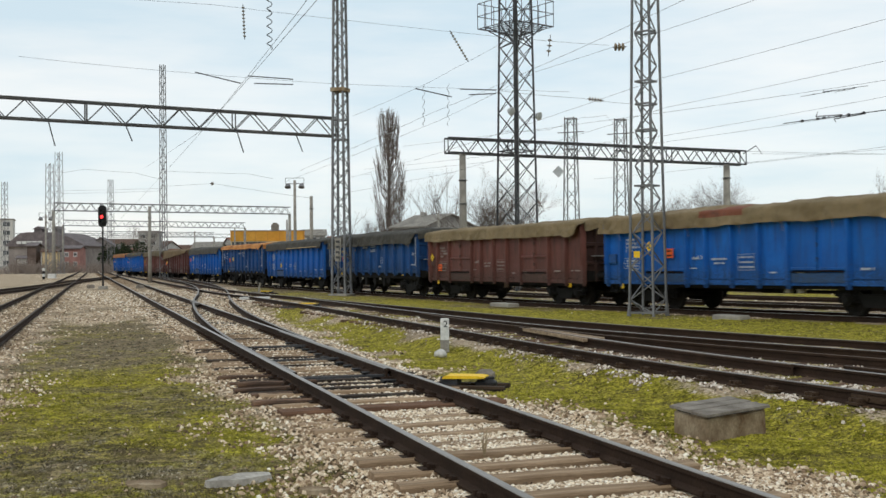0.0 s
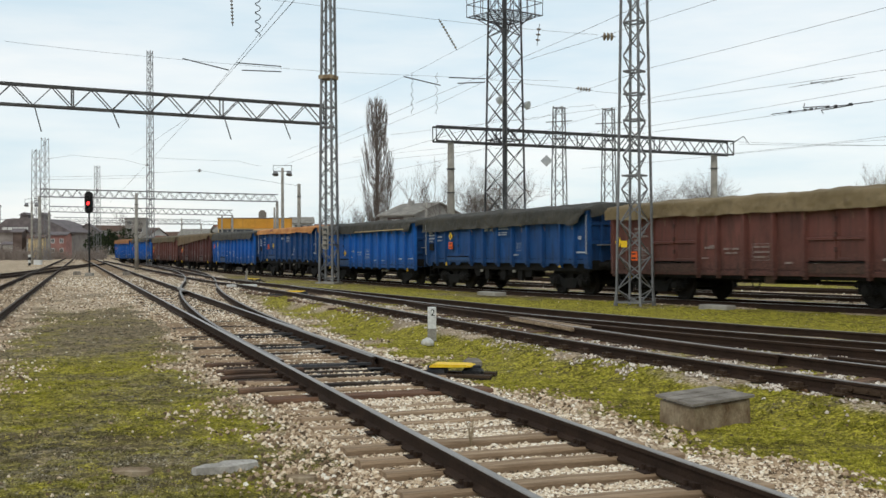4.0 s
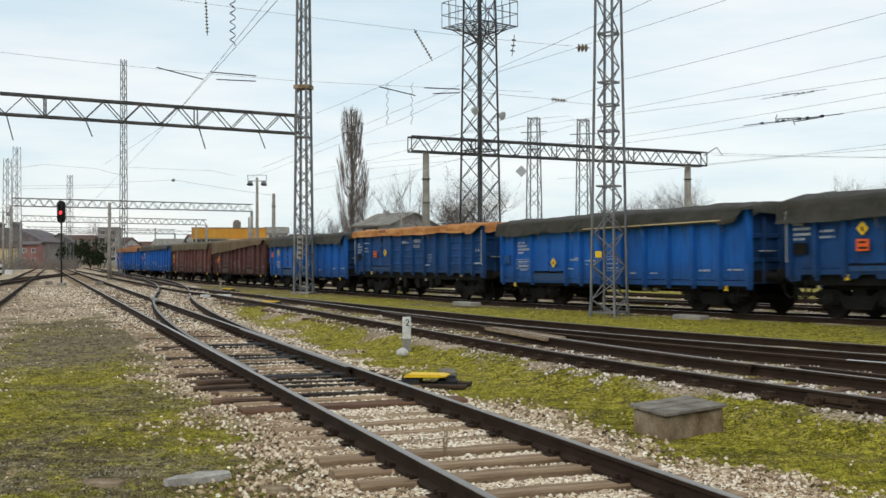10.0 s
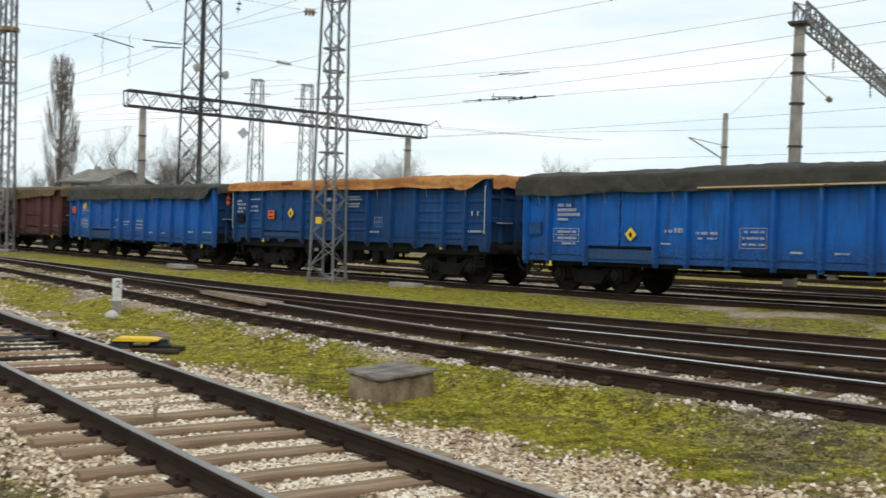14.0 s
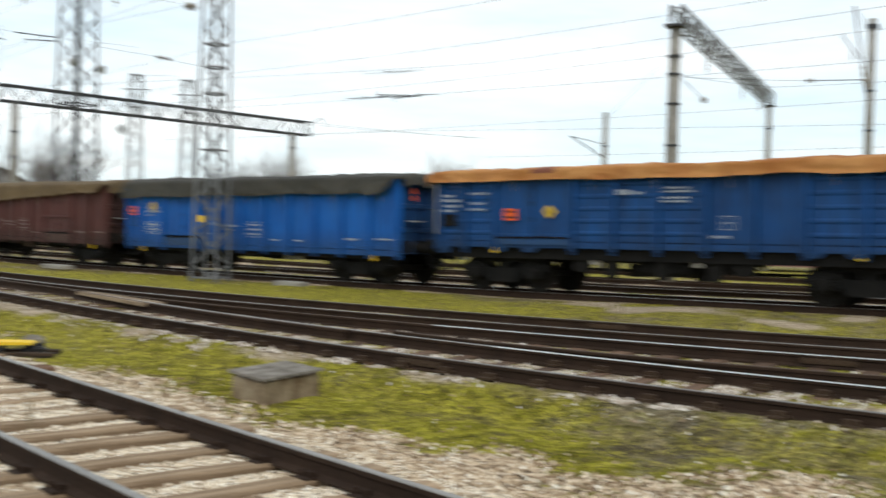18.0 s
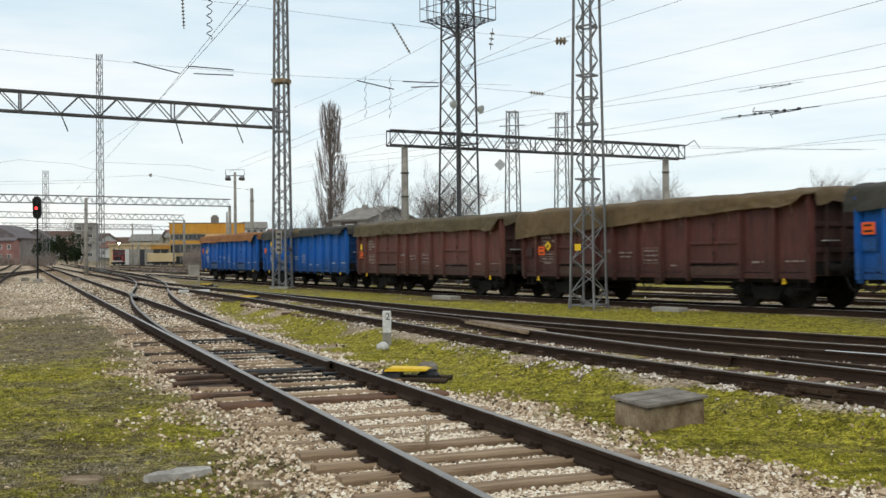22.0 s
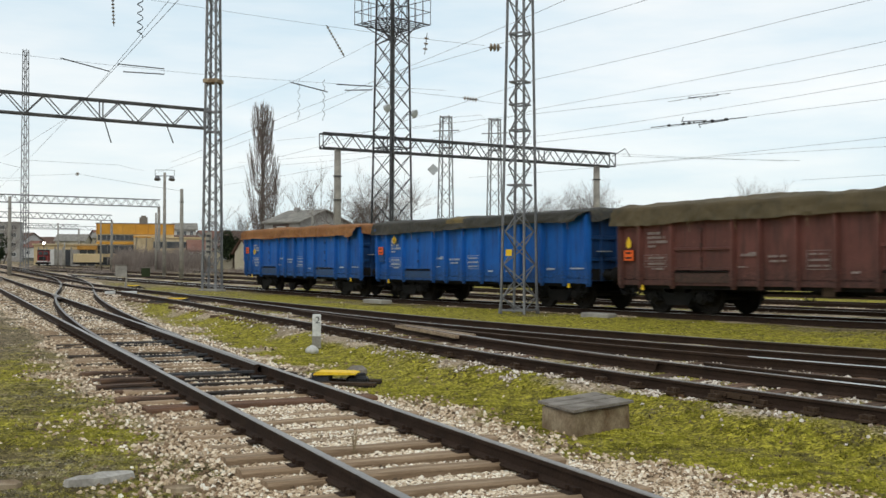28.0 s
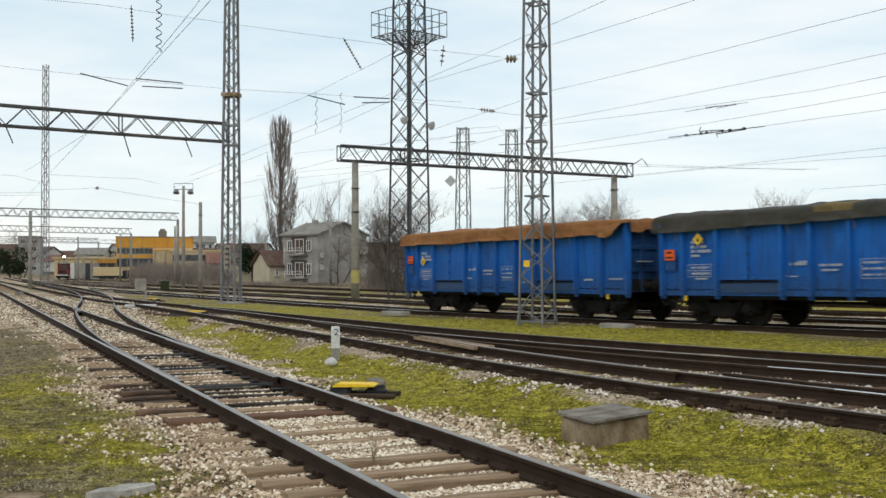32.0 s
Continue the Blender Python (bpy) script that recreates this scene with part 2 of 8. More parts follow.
def moss_material():
    """A low mat: yellow-green cushions, olive hollows, brown dead patches."""
    m, nt, p = nodes_of("moss_mat")
    v = coords(nt)
    g = nt.nodes.new("ShaderNodeNewGeometry")
    at = nt.nodes.new("ShaderNodeAttribute")
    at.attribute_name = "lush"
    mid = noise_node(nt, v, 2.4, 6, 0.65)
    lush = nt.nodes.new("ShaderNodeMath")
    lush.operation = "ADD"
    nt.links.new(at.outputs["Fac"], lush.inputs[0])
    nt.links.new(mid, lush.inputs[1])
    rich = ramp_node(nt, g.outputs["Random Per Island"], ((0.0, (0.115, 0.105, 0.020)), (0.35, (0.218, 0.200, 0.024)), (0.85, (0.325, 0.296, 0.032)), (1.0, (0.42, 0.365, 0.075))))
    poor = ramp_node(nt, g.outputs["Random Per Island"], ((0.0, (0.062, 0.051, 0.034)), (0.4, (0.138, 0.115, 0.066)), (0.8, (0.22, 0.188, 0.118)), (1.0, (0.37, 0.325, 0.245))))
    c = mix_node(nt, ramp_node(nt, lush.outputs[0], ((0.80, grey(0)), (1.20, grey(1)))), poor, rich)
    # clumps the width of a hand, dark between, and patches of dead brown growth
    clump = noise_node(nt, v, 6.0, 5, 0.65)
    c = mix_node(nt, 1.0, c, ramp_node(nt, clump, ((0.34, grey(0.60)), (0.5, grey(1.04)), (0.64, grey(1.5)))), "MULTIPLY")
    dead = noise_node(nt, v, 1.3, 7, 0.72)
    c = mix_node(nt, ramp_node(nt, dead, ((0.50, grey(0)), (0.60, grey(0.8)))), c, (0.125, 0.098, 0.052))
    bright = noise_node(nt, coords(nt, "Object", (0.7, 1.3, 1.0)), 1.0, 5, 0.6)
    c = mix_node(nt, 1.0, c, ramp_node(nt, bright, ((0.38, grey(0.64)), (0.62, grey(1.24)))), "MULTIPLY")
    f = noise_node(nt, v, 90, 3)
    c = mix_node(nt, 0.6, c, ramp_node(nt, f, ((0.3, grey(0.55)), (0.7, grey(1.35)))), "MULTIPLY")
    nt.links.new(c, p.inputs["Base Color"])
    p.inputs["Roughness"].default_value = 1.0
    p.inputs["Specular IOR Level"].default_value = 0.05
    bump_node(nt, p, f, 0.8, 0.02)
    return m


def glow(name, col, strength):
    m, nt, p = nodes_of(name)
    p.inputs["Base Color"].default_value = (*col, 1)
    p.inputs["Emission Color"].default_value = (*col, 1)
    p.inputs["Emission Strength"].default_value = strength
    return m


BLUE = wagon_paint("blue_paint", (0.004, 0.088, 0.36), (0.006, 0.125, 0.47), (0.015, 0.035, 0.075), (0.07, 0.045, 0.035))
BLUE_DULL = wagon_paint("dull_blue_paint", (0.004, 0.046, 0.165), (0.007, 0.072, 0.245), (0.010, 0.018, 0.03), (0.07, 0.045, 0.035))
BROWN = wagon_paint("oxide_red_paint", (0.11, 0.040, 0.032), (0.165, 0.060, 0.048), (0.035, 0.022, 0.018), (0.20, 0.10, 0.06))
BROWN_DARK = wagon_paint("dark_oxide_red_paint", (0.078, 0.026, 0.023), (0.118, 0.040, 0.034), (0.022, 0.014, 0.012), (0.15, 0.075, 0.045))
# weathered end paints, with the shade between wagons put into the colour
END_BLUE = wagon_paint("shade_darkened_blue_end", (0.006, 0.040, 0.13), (0.008, 0.058, 0.19), (0.012, 0.016, 0.022), (0.05, 0.035, 0.028))
END_BROWN = wagon_paint("shade_darkened_brown_end", (0.040, 0.020, 0.017), (0.065, 0.030, 0.025), (0.014, 0.011, 0.010), (0.08, 0.045, 0.03))
SILL_BLUE = wagon_paint("grimy_blue_sill", (0.008, 0.070, 0.24), (0.02, 0.080, 0.20), (0.03, 0.045, 0.07), (0.10, 0.07, 0.05))
SILL_BROWN = wagon_paint("grimy_brown_sill", (0.085, 0.036, 0.028), (0.12, 0.055, 0.042), (0.03, 0.022, 0.016), (0.13, 0.09, 0.06))
TARP_KHAKI = cloth("khaki_canvas", (0.16, 0.115, 0.055), (0.25, 0.185, 0.10), (0.11, 0.08, 0.042))
TARP_OLIVE = cloth("olive_brown_canvas", (0.076, 0.057, 0.027), (0.125, 0.092, 0.046), (0.050, 0.046, 0.030))
TARP_BROWN = cloth("brown_canvas", (0.098, 0.062, 0.025), (0.155, 0.102, 0.046), (0.060, 0.046, 0.026))
TARP_ORANGE = cloth("orange_canvas", (0.36, 0.13, 0.024), (0.58, 0.28, 0.09), (0.26, 0.06, 0.02))
PATCH_RED = cloth("faded_red_print", (0.17, 0.05, 0.025), (0.22, 0.075, 0.04), (0.05, 0.04, 0.035))
PATCH_YELLOW = cloth("faded_yellow_print", (0.13, 0.09, 0.03), (0.17, 0.12, 0.04), (0.05, 0.045, 0.03))
TARP_RUST = cloth("rust_orange_canvas", (0.22, 0.085, 0.022), (0.31, 0.135, 0.04), (0.12, 0.055, 0.025))
TARP_DARK = cloth("dark_grey_canvas", (0.034, 0.032, 0.026), (0.058, 0.054, 0.045), (0.075, 0.060, 0.030))
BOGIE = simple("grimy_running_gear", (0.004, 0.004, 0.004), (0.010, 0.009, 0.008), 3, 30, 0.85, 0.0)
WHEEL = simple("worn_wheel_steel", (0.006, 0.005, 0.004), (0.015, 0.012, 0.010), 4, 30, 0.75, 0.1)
WHITE_MARK = simple("white_lettering", (0.27, 0.31, 0.36), (0.43, 0.46, 0.50), 8, 60, 0.7, 0, 0)
FADED_MARK = simple("faded_lettering", (0.17, 0.125, 0.11), (0.30, 0.25, 0.23), 8, 60, 0.75, 0, 0)
YELLOW_MARK = simple("yellow_sign", (0.75, 0.48, 0.02), (0.85, 0.56, 0.03), 8, 50, 0.55, 0, 0.05)
YELLOW_FADED = simple("washed_out_yellow_paint", (0.33, 0.29, 0.14), (0.46, 0.39, 0.12), 3, 30, 0.9, 0, 0.2)
ORANGE_MARK = simple("orange_red_sign", (0.75, 0.10, 0.015), (0.80, 0.14, 0.02), 8, 50, 0.55, 0, 0.05)
RED_PAINT = simple("red_paint", (0.16, 0.022, 0.02), (0.22, 0.035, 0.03), 5, 40, 0.5)
BLACK = simple("black_paint", (0.008, 0.008, 0.009), (0.018, 0.018, 0.018), 5, 40, 0.5)
BARE_STEEL = simple("pale_handrail_steel", (0.32, 0.33, 0.33), (0.45, 0.45, 0.44), 6, 50, 0.5, 0.3)
STEEL_GREY = simple("weathered_galvanised_steel", (0.145, 0.148, 0.155), (0.235, 0.235, 0.238), 1.5, 30, 0.6, 0.35, 0.15)
STEEL_DARK = simple("dark_painted_steel", (0.038, 0.040, 0.045), (0.085, 0.085, 0.088), 1.5, 30, 0.6, 0.25, 0.15)
STEEL_BEAM = simple("grey_painted_beam_steel", (0.055, 0.056, 0.06), (0.125, 0.122, 0.118), 1.0, 30, 0.6, 0.3, 0.15)
STEEL_MID = simple("grey_lattice_steel", (0.14, 0.145, 0.15), (0.22, 0.218, 0.21), 1.5, 30, 0.6, 0.3, 0.15)
CONCRETE = simple("weathered_concrete", (0.22, 0.205, 0.18), (0.33, 0.31, 0.27), 2.2, 35, 0.9, 0, 0.4)
CONCRETE_MOSSY = simple("stained_concrete", (0.15, 0.095, 0.053), (0.34, 0.27, 0.18), 3.5, 35, 0.92, 0, 0.5)
STONE_PALE = simple("pale_grey_stone", (0.27, 0.25, 0.22), (0.46, 0.43, 0.385), 6, 40, 0.95, 0, 0.5)
SLATE = simple("grey_worn_lid", (0.135, 0.115, 0.094), (0.265, 0.235, 0.20), 4, 60, 0.95, 0, 0.4)
PALE_PLATE = simple("pale_grey_plate", (0.40, 0.42, 0.44), (0.52, 0.54, 0.56), 2, 20, 0.6, 0, 0.1)
SLEEPER_RED = simple("red_brown_new_timber", (0.095, 0.050, 0.030), (0.215, 0.118, 0.070), 2.5, 30, 0.9, 0, 0.5, (0.5, 6, 6), 0.15)
SLEEPER_TAN = simple("tan_sleeper_plank", (0.21, 0.140, 0.085), (0.40, 0.285, 0.182), 2.0, 30, 0.9, 0, 0.4, (0.5, 6, 6), 0.15)
SLEEPER = simple("weathered_sleeper_timber", (0.134, 0.092, 0.058), (0.358, 0.269, 0.179), 2.5, 30, 0.9, 0, 0.5, (0.5, 6, 6), 0.35)
SLEEPER_DARK = simple("oil_soaked_timber", (0.012, 0.010, 0.008), (0.075, 0.048, 0.030), 2.5, 30, 0.85, 0, 0.5, (0.5, 6, 6), 0.35)
SLEEPER_FAN = simple("rust-stained_timber", (0.042, 0.027, 0.019), (0.19, 0.108, 0.064), 2.5, 30, 0.85, 0, 0.5, (0.5, 6, 6), 0.35)
RAIL_SIDE = rail_steel("rusty_rail_side", (0.015, 0.011, 0.009), (0.060, 0.036, 0.024), 0.85, 0.0)
RAIL_TOP = rail_steel("polished_rail_head", (0.70, 0.69, 0.67), (0.84, 0.83, 0.81), 0.28, 0.9)
RAIL_USED = rail_steel("worn_bright_rail_head", (0.19, 0.168, 0.145), (0.33, 0.295, 0.26), 0.36, 0.8)
RAIL_WORN = rail_steel("dull_rail_head", (0.12, 0.10, 0.085), (0.22, 0.20, 0.18), 0.45, 0.7)
RAIL_RUST = rail_steel("rusted_rail_head", (0.05, 0.033, 0.022), (0.085, 0.055, 0.036), 0.6, 0.2)
WIRE = simple("oxidised_copper_wire", (0.045, 0.045, 0.045), (0.07, 0.066, 0.062), 2, 20, 0.6, 0.3, 0)
PORCELAIN = simple("brown_porcelain", (0.15, 0.115, 0.075), (0.24, 0.19, 0.13), 5, 30, 0.3, 0, 0)
GROUND = ground_material()
BALLAST = stone_material("ballast_stone", ((0.0, (0.08, 0.056, 0.036)), (0.16, (0.30, 0.21, 0.135)), (0.45, (0.62, 0.50, 0.36)), (0.8, (0.84, 0.74, 0.59)), (1.0, (0.92, 0.89, 0.80))))
BALLAST_BROWN = stone_material("earthy_ballast_stone", ((0.0, (0.065, 0.045, 0.028)), (0.25, (0.26, 0.175, 0.108)), (0.6, (0.54, 0.41, 0.275)), (0.9, (0.79, 0.67, 0.51)), (1.0, (0.90, 0.85, 0.74))))
BALLAST_WHITE = stone_material("white_limestone_ballast", ((0.0, (0.10, 0.075, 0.05)), (0.35, (0.36, 0.28, 0.21)), (1.0, (0.82, 0.76, 0.68))))
MOSS = moss_material()
DRY_GRASS = stone_material("dry_stalks", ((0.0, (0.11, 0.083, 0.05)), (1.0, (0.30, 0.235, 0.14))))
BARK = simple("grey_brown_bark", (0.075, 0.058, 0.045), (0.13, 0.105, 0.085), 2, 20, 0.95, 0, 0.3)
TWIG = simple("bare_twigs", (0.12, 0.097, 0.084), (0.19, 0.158, 0.138), 2, 20, 0.95, 0, 0)
BRUSH = stone_material("brown_brushwood", ((0.0, (0.13, 0.105, 0.092)), (1.0, (0.31, 0.26, 0.225))))
EVERGREEN = stone_material("dark_evergreen_leaves", ((0.0, (0.012, 0.02, 0.010)), (1.0, (0.045, 0.06, 0.028))))
PLASTER_GREY = simple("bare_grey_render", (0.25, 0.237, 0.22), (0.36, 0.342, 0.315), 0.7, 18, 0.95, 0, 0.3)
PLASTER_CREAM = simple("cream_render", (0.44, 0.39, 0.28), (0.54, 0.49, 0.38), 0.6, 18, 0.95, 0, 0.2)
PLASTER_WHITE = simple("off_white_render", (0.46, 0.45, 0.42), (0.58, 0.57, 0.54), 0.6, 18, 0.95, 0, 0.2)
PLASTER_SAND = simple("sand_render", (0.42, 0.33, 0.20), (0.54, 0.44, 0.29), 0.6, 18, 0.95, 0, 0.2)
BARN_BROWN = simple("brown_weathered_boards", (0.085, 0.062, 0.054), (0.14, 0.105, 0.090), 0.8, 14, 0.95, 0, 0.3)
YELLOW_DEEP = simple("dull_orange_cladding", (0.38, 0.19, 0.04), (0.48, 0.25, 0.06), 0.5, 14, 0.75, 0, 0.1)
PLASTER_PINK = simple("faded_red_render", (0.23, 0.12, 0.10), (0.31, 0.17, 0.14), 0.6, 18, 0.95, 0, 0.2)
# brick, shed wall and shed roof: distance haze is mixed into these paler colours
PLASTER_BRICK = simple("haze_paled_red_brick", (0.27, 0.135, 0.12), (0.37, 0.20, 0.175), 0.6, 18, 0.95, 0, 0.2)
SHED_WALL = simple("grey_brown_old_wall", (0.20, 0.175, 0.165), (0.29, 0.26, 0.24), 0.6, 14, 0.95, 0, 0.3)
SHED_ROOF = simple("dark_slumped_tiles", (0.115, 0.098, 0.10), (0.18, 0.155, 0.155), 1.0, 12, 0.9, 0, 0.5)
YELLOW_WALL = simple("yellow_cladding", (0.50, 0.245, 0.035), (0.62, 0.32, 0.055), 0.5, 14, 0.7, 0, 0.1)
BEIGE_WALL = simple("beige_cladding", (0.52, 0.40, 0.22), (0.60, 0.47, 0.28), 0.5, 14, 0.8, 0, 0.1)
# red muted and lightened: the haze over the town is put into the colour
ROOF_RED = simple("red_roof_tiles", (0.17, 0.085, 0.065), (0.25, 0.13, 0.10), 1.2, 12, 0.9, 0, 0.5)
ROOF_BROWN = simple("brown_roof_tiles", (0.09, 0.055, 0.04), (0.14, 0.09, 0.07), 1.2, 12, 0.9, 0, 0.5)
ROOF_GREY = simple("weathered_grey_roof", (0.17, 0.16, 0.14), (0.27, 0.25, 0.22), 1.2, 12, 0.9, 0, 0.5)
GLASS_DARK = simple("dark_window_glass", (0.03, 0.035, 0.04), (0.06, 0.065, 0.07), 2, 5, 0.12, 0, 0)
FRAME_WHITE = simple("white_window_frame", (0.55, 0.55, 0.53), (0.65, 0.65, 0.63), 3, 20, 0.7, 0, 0)
SIGNAL_RED = glow("lit_red_signal_lens", (1.0, 0.03, 0.03), 6)
LAMP_WHITE = glow("lit_headlight", (1.0, 0.97, 0.85), 8)

# ---- building helpers ----
class Shape:
    """Collects faces for one mesh."""

    def __init__(self):
        self.v, self.f, self.m = [], [], []

    def add(self, verts, faces, mi=0):
        n = len(self.v)
        self.v.extend(tuple(p) for p in verts)
        self.f.extend(tuple(i + n for i in f) for f in faces)
        self.m.extend([mi] * len(faces))
        return self

    def box(self, x, y, z, sx, sy, sz, mi=0, ch=0.0):
        """A box about its centre; ch: chamfer of its upright and top edges."""
        hx, hy, hz = sx / 2, sy / 2, sz / 2
        if ch <= 0:
            vs = [(x + a * hx, y + b * hy, z + c * hz) for c in (-1, 1) for a, b in ((-1, -1), (1, -1), (1, 1), (-1, 1))]
            return self.add(vs, [(3, 2, 1, 0), (4, 5, 6, 7), (0, 1, 5, 4), (1, 2, 6, 5), (2, 3, 7, 6), (3, 0, 4, 7)], mi)
        rings = []
        for c, k in ((-1, 0), (1, 0), (1, 1)):
            ex, ey = hx - ch * k, hy - ch * k
            ring = []
            for a, b in ((-1, -1), (1, -1), (1, 1), (-1, 1)):
                first, second = ((ex - ch) * a, ey * b), (ex * a, (ey - ch) * b)
                if a * b < 0:
                    first, second = first, second
                else:
                    first, second = second, first
                ring += [(x + first[0], y + first[1]), (x + second[0], y + second[1])]
            rings.append([(px, py, z + c * hz - (ch if (c == 1 and k == 0) else 0)) for px, py in ring])
        vs = [p for r in rings for p in r]
        fs = [tuple(range(7, -1, -1)), tuple(range(16, 24))]
        for r in range(2):
            for i in range(8):
                j = (i + 1) % 8
                fs.append((r * 8 + i, r * 8 + j, r * 8 + 8 + j, r * 8 + 8 + i))
        return self.add(vs, fs, mi)

    def bar(self, p, q, w, h=None, mi=0):
        """A square bar from p to q."""
        p, q = Vector(p), Vector(q)
        d = (q - p)
        if d.length < 1e-6:
            return self
        d.normalize()
        up = Vector((0, 0, 1)) if abs(d.z) < 0.95 else Vector((1, 0, 0))
        s = d.cross(up).normalized()
        u = s.cross(d)
        h = h or w
        vs = [e + s * (a * w / 2) + u * (b * h / 2) for e in (p, q) for a, b in ((-1, -1), (1, -1), (1, 1), (-1, 1))]
        return self.add(vs, [(3, 2, 1, 0), (4, 5, 6, 7), (0, 1, 5, 4), (1, 2, 6, 5), (2, 3, 7, 6), (3, 0, 4, 7)], mi)

    def cyl(self, p, q, r, n=10, r2=None, mi=0, caps=True):
        p, q = Vector(p), Vector(q)
        d = (q - p).normalized()
        up = Vector((0, 0, 1)) if abs(d.z) < 0.95 else Vector((1, 0, 0))
        s = d.cross(up).normalized()
        u = s.cross(d)
        r2 = r if r2 is None else r2
        vs = []
        for e, rr in ((p, r), (q, r2)):
            for i in range(n):
                a = 2 * math.pi * i / n
                vs.append(e + s * (rr * math.cos(a)) + u * (rr * math.sin(a)))
        fs = [(i, (i + 1) % n, n + (i + 1) % n, n + i) for i in range(n)]
        if caps:
            fs += [tuple(range(n - 1, -1, -1)), tuple(range(n, 2 * n))]
        return self.add(vs, fs, mi)

    def tube(self, pts, r, n=4, mi=0):
        """A round bar through points, in one piece."""
        pts = [Vector(p) for p in pts]
        vs, fs = [], []
        for i, p in enumerate(pts):
            d = (pts[min(i + 1, len(pts) - 1)] - pts[max(i - 1, 0)]).normalized()
            up = Vector((0, 0, 1)) if abs(d.z) < 0.95 else Vector((1, 0, 0))
            q = d.cross(up).normalized()
            u = q.cross(d)
            vs += [p + q * (r * math.cos(2 * math.pi * k / n)) + u * (r * math.sin(2 * math.pi * k / n)) for k in range(n)]
        for i in range(len(pts) - 1):
            fs += [(i * n + k, i * n + (k + 1) % n, i * n + n + (k + 1) % n, i * n + n + k) for k in range(n)]
        return self.add(vs, fs, mi)

    def relief(self, xs, zs, fn, sgn, back=0.05):
        """A pressed plate in one piece: fn(x, z) gives how far it stands proud at each line of the grid."""
        nx, nz = len(xs), len(zs)
        vs = [(x, sgn * fn(x, z), z) for z in zs for x in xs]
        fs = [(j * nx + i, j * nx + i + 1, j * nx + nx + i + 1, j * nx + nx + i) for j in range(nz - 1) for i in range(nx - 1)]
        b = len(vs)
        vs += [(xs[0], -sgn * back, zs[0]), (xs[-1], -sgn * back, zs[0]), (xs[-1], -sgn * back, zs[-1]), (xs[0], -sgn * back, zs[-1])]
        fs.append((b, b + 1, b + 2, b + 3))
        fs.append(tuple(range(nx)) + (b + 1, b))
        fs.append(tuple((nz - 1) * nx + i for i in range(nx)) + (b + 2, b + 3))
        fs.append(tuple(j * nx for j in range(nz)) + (b + 3, b))
        fs.append(tuple(j * nx + nx - 1 for j in range(nz)) + (b + 2, b + 1))
        return self.add(vs, fs)

    def lathe(self, centre, axis, prof, n=16, mi=0):
        """Rings of (along, radius) about an axis."""
        c, d = Vector(centre), Vector(axis).normalized()
        up = Vector((0, 0, 1)) if abs(d.z) < 0.95 else Vector((1, 0, 0))
        s = d.cross(up).normalized()
        u = s.cross(d)
        vs, fs = [], []
        for al, r in prof:
            for i in range(n):
                a = 2 * math.pi * i / n
                vs.append(c + d * al + s * (r * math.cos(a)) + u * (r * math.sin(a)))
        for k in range(len(prof) - 1):
            for i in range(n):
                j = (i + 1) % n
                fs.append((k * n + i, k * n + j, k * n + n + j, k * n + n + i))
        fs += [tuple(range(n - 1, -1, -1)), tuple(range((len(prof) - 1) * n, len(prof) * n))]
        return self.add(vs, fs, mi)

    def prism(self, poly, y0, y1, mi=0):
        """A polygon in (x, z) drawn out from y0 to y1."""
        n = len(poly)
        vs = [(x, y0, z) for x, z in poly] + [(x, y1, z) for x, z in poly]
        fs = [(i, (i + 1) % n, n + (i + 1) % n, n + i) for i in range(n)]
        fs += [tuple(range(n - 1, -1, -1)), tuple(range(n, 2 * n))]
        return self.add(vs, fs, mi)

    def mesh(self, name, mats):
        me = bpy.data.meshes.new(name)
        me.from_pydata(self.v, [], self.f)
        for m in mats if isinstance(mats, (list, tuple)) else [mats]:
            me.materials.append(m)
        if any(self.m):
            me.polygons.foreach_set("material_index", self.m)
        me.update()
        return me


def part(name, shape, mats, parent=None, label="", at=None, smooth=False):
    """Links a shape (or a ready mesh) as one mesh object under a thing or part."""
    me = shape if isinstance(shape, bpy.types.Mesh) else shape.mesh(name, mats)
    if smooth:
        me.polygons.foreach_set("use_smooth", [True] * len(me.polygons))
    ob = new(name, me)
    if parent is not None:
        ob.parent = parent
    if at is not None:
        ob.matrix_basis = at
    return tagged(ob, label)


def thing(name, m, label, category, group="", kind=""):
    ob = new(name)
    ob.empty_display_size = 0.3
    ob.matrix_basis = m
    return tagged(ob, label, category, group, kind)


def whole(name, shape, mats, label, category, group="", kind="", at=None, smooth=False):
    return tagged(part(name, shape, mats, None, label, at, smooth), label, category, group, kind)


rnd = random.Random(7)


def hsh(x, y, z=0.0):
    return noise.noise(Vector((x, y, z)))

# ---- the lines of the tracks ----
T1_DIR = Vector((-0.3196, 0.9476, 0))          # straight near track, away from the eye
T1_N = Vector((0.9476, 0.3196, 0))             # to its right
GAUGE = 1.505
T2_Z = 0.155


def goods_z(s):
    """The goods track climbs gently towards the eye."""
    for (a, za), (b, zb) in zip(((-400, -0.55), (-130, -0.36), (-47, -0.24), (-10, -0.13), (4, 0.0), (10, 0.075), (16, 0.18), (22, 0.30)), ((-130, -0.36), (-47, -0.24), (-10, -0.13), (4, 0.0), (10, 0.075), (16, 0.18), (22, 0.30), (60, 0.5))):
        if s <= b:
            return za + (zb - za) * (s - a) / (b - a)
    return 0.50



def t1_point(y, off):
    """On the near track: off is metres to the right of its centre line."""
    p = Vector((-0.3372 * y + 3.7635, y, 0))
    return p + T1_N * off


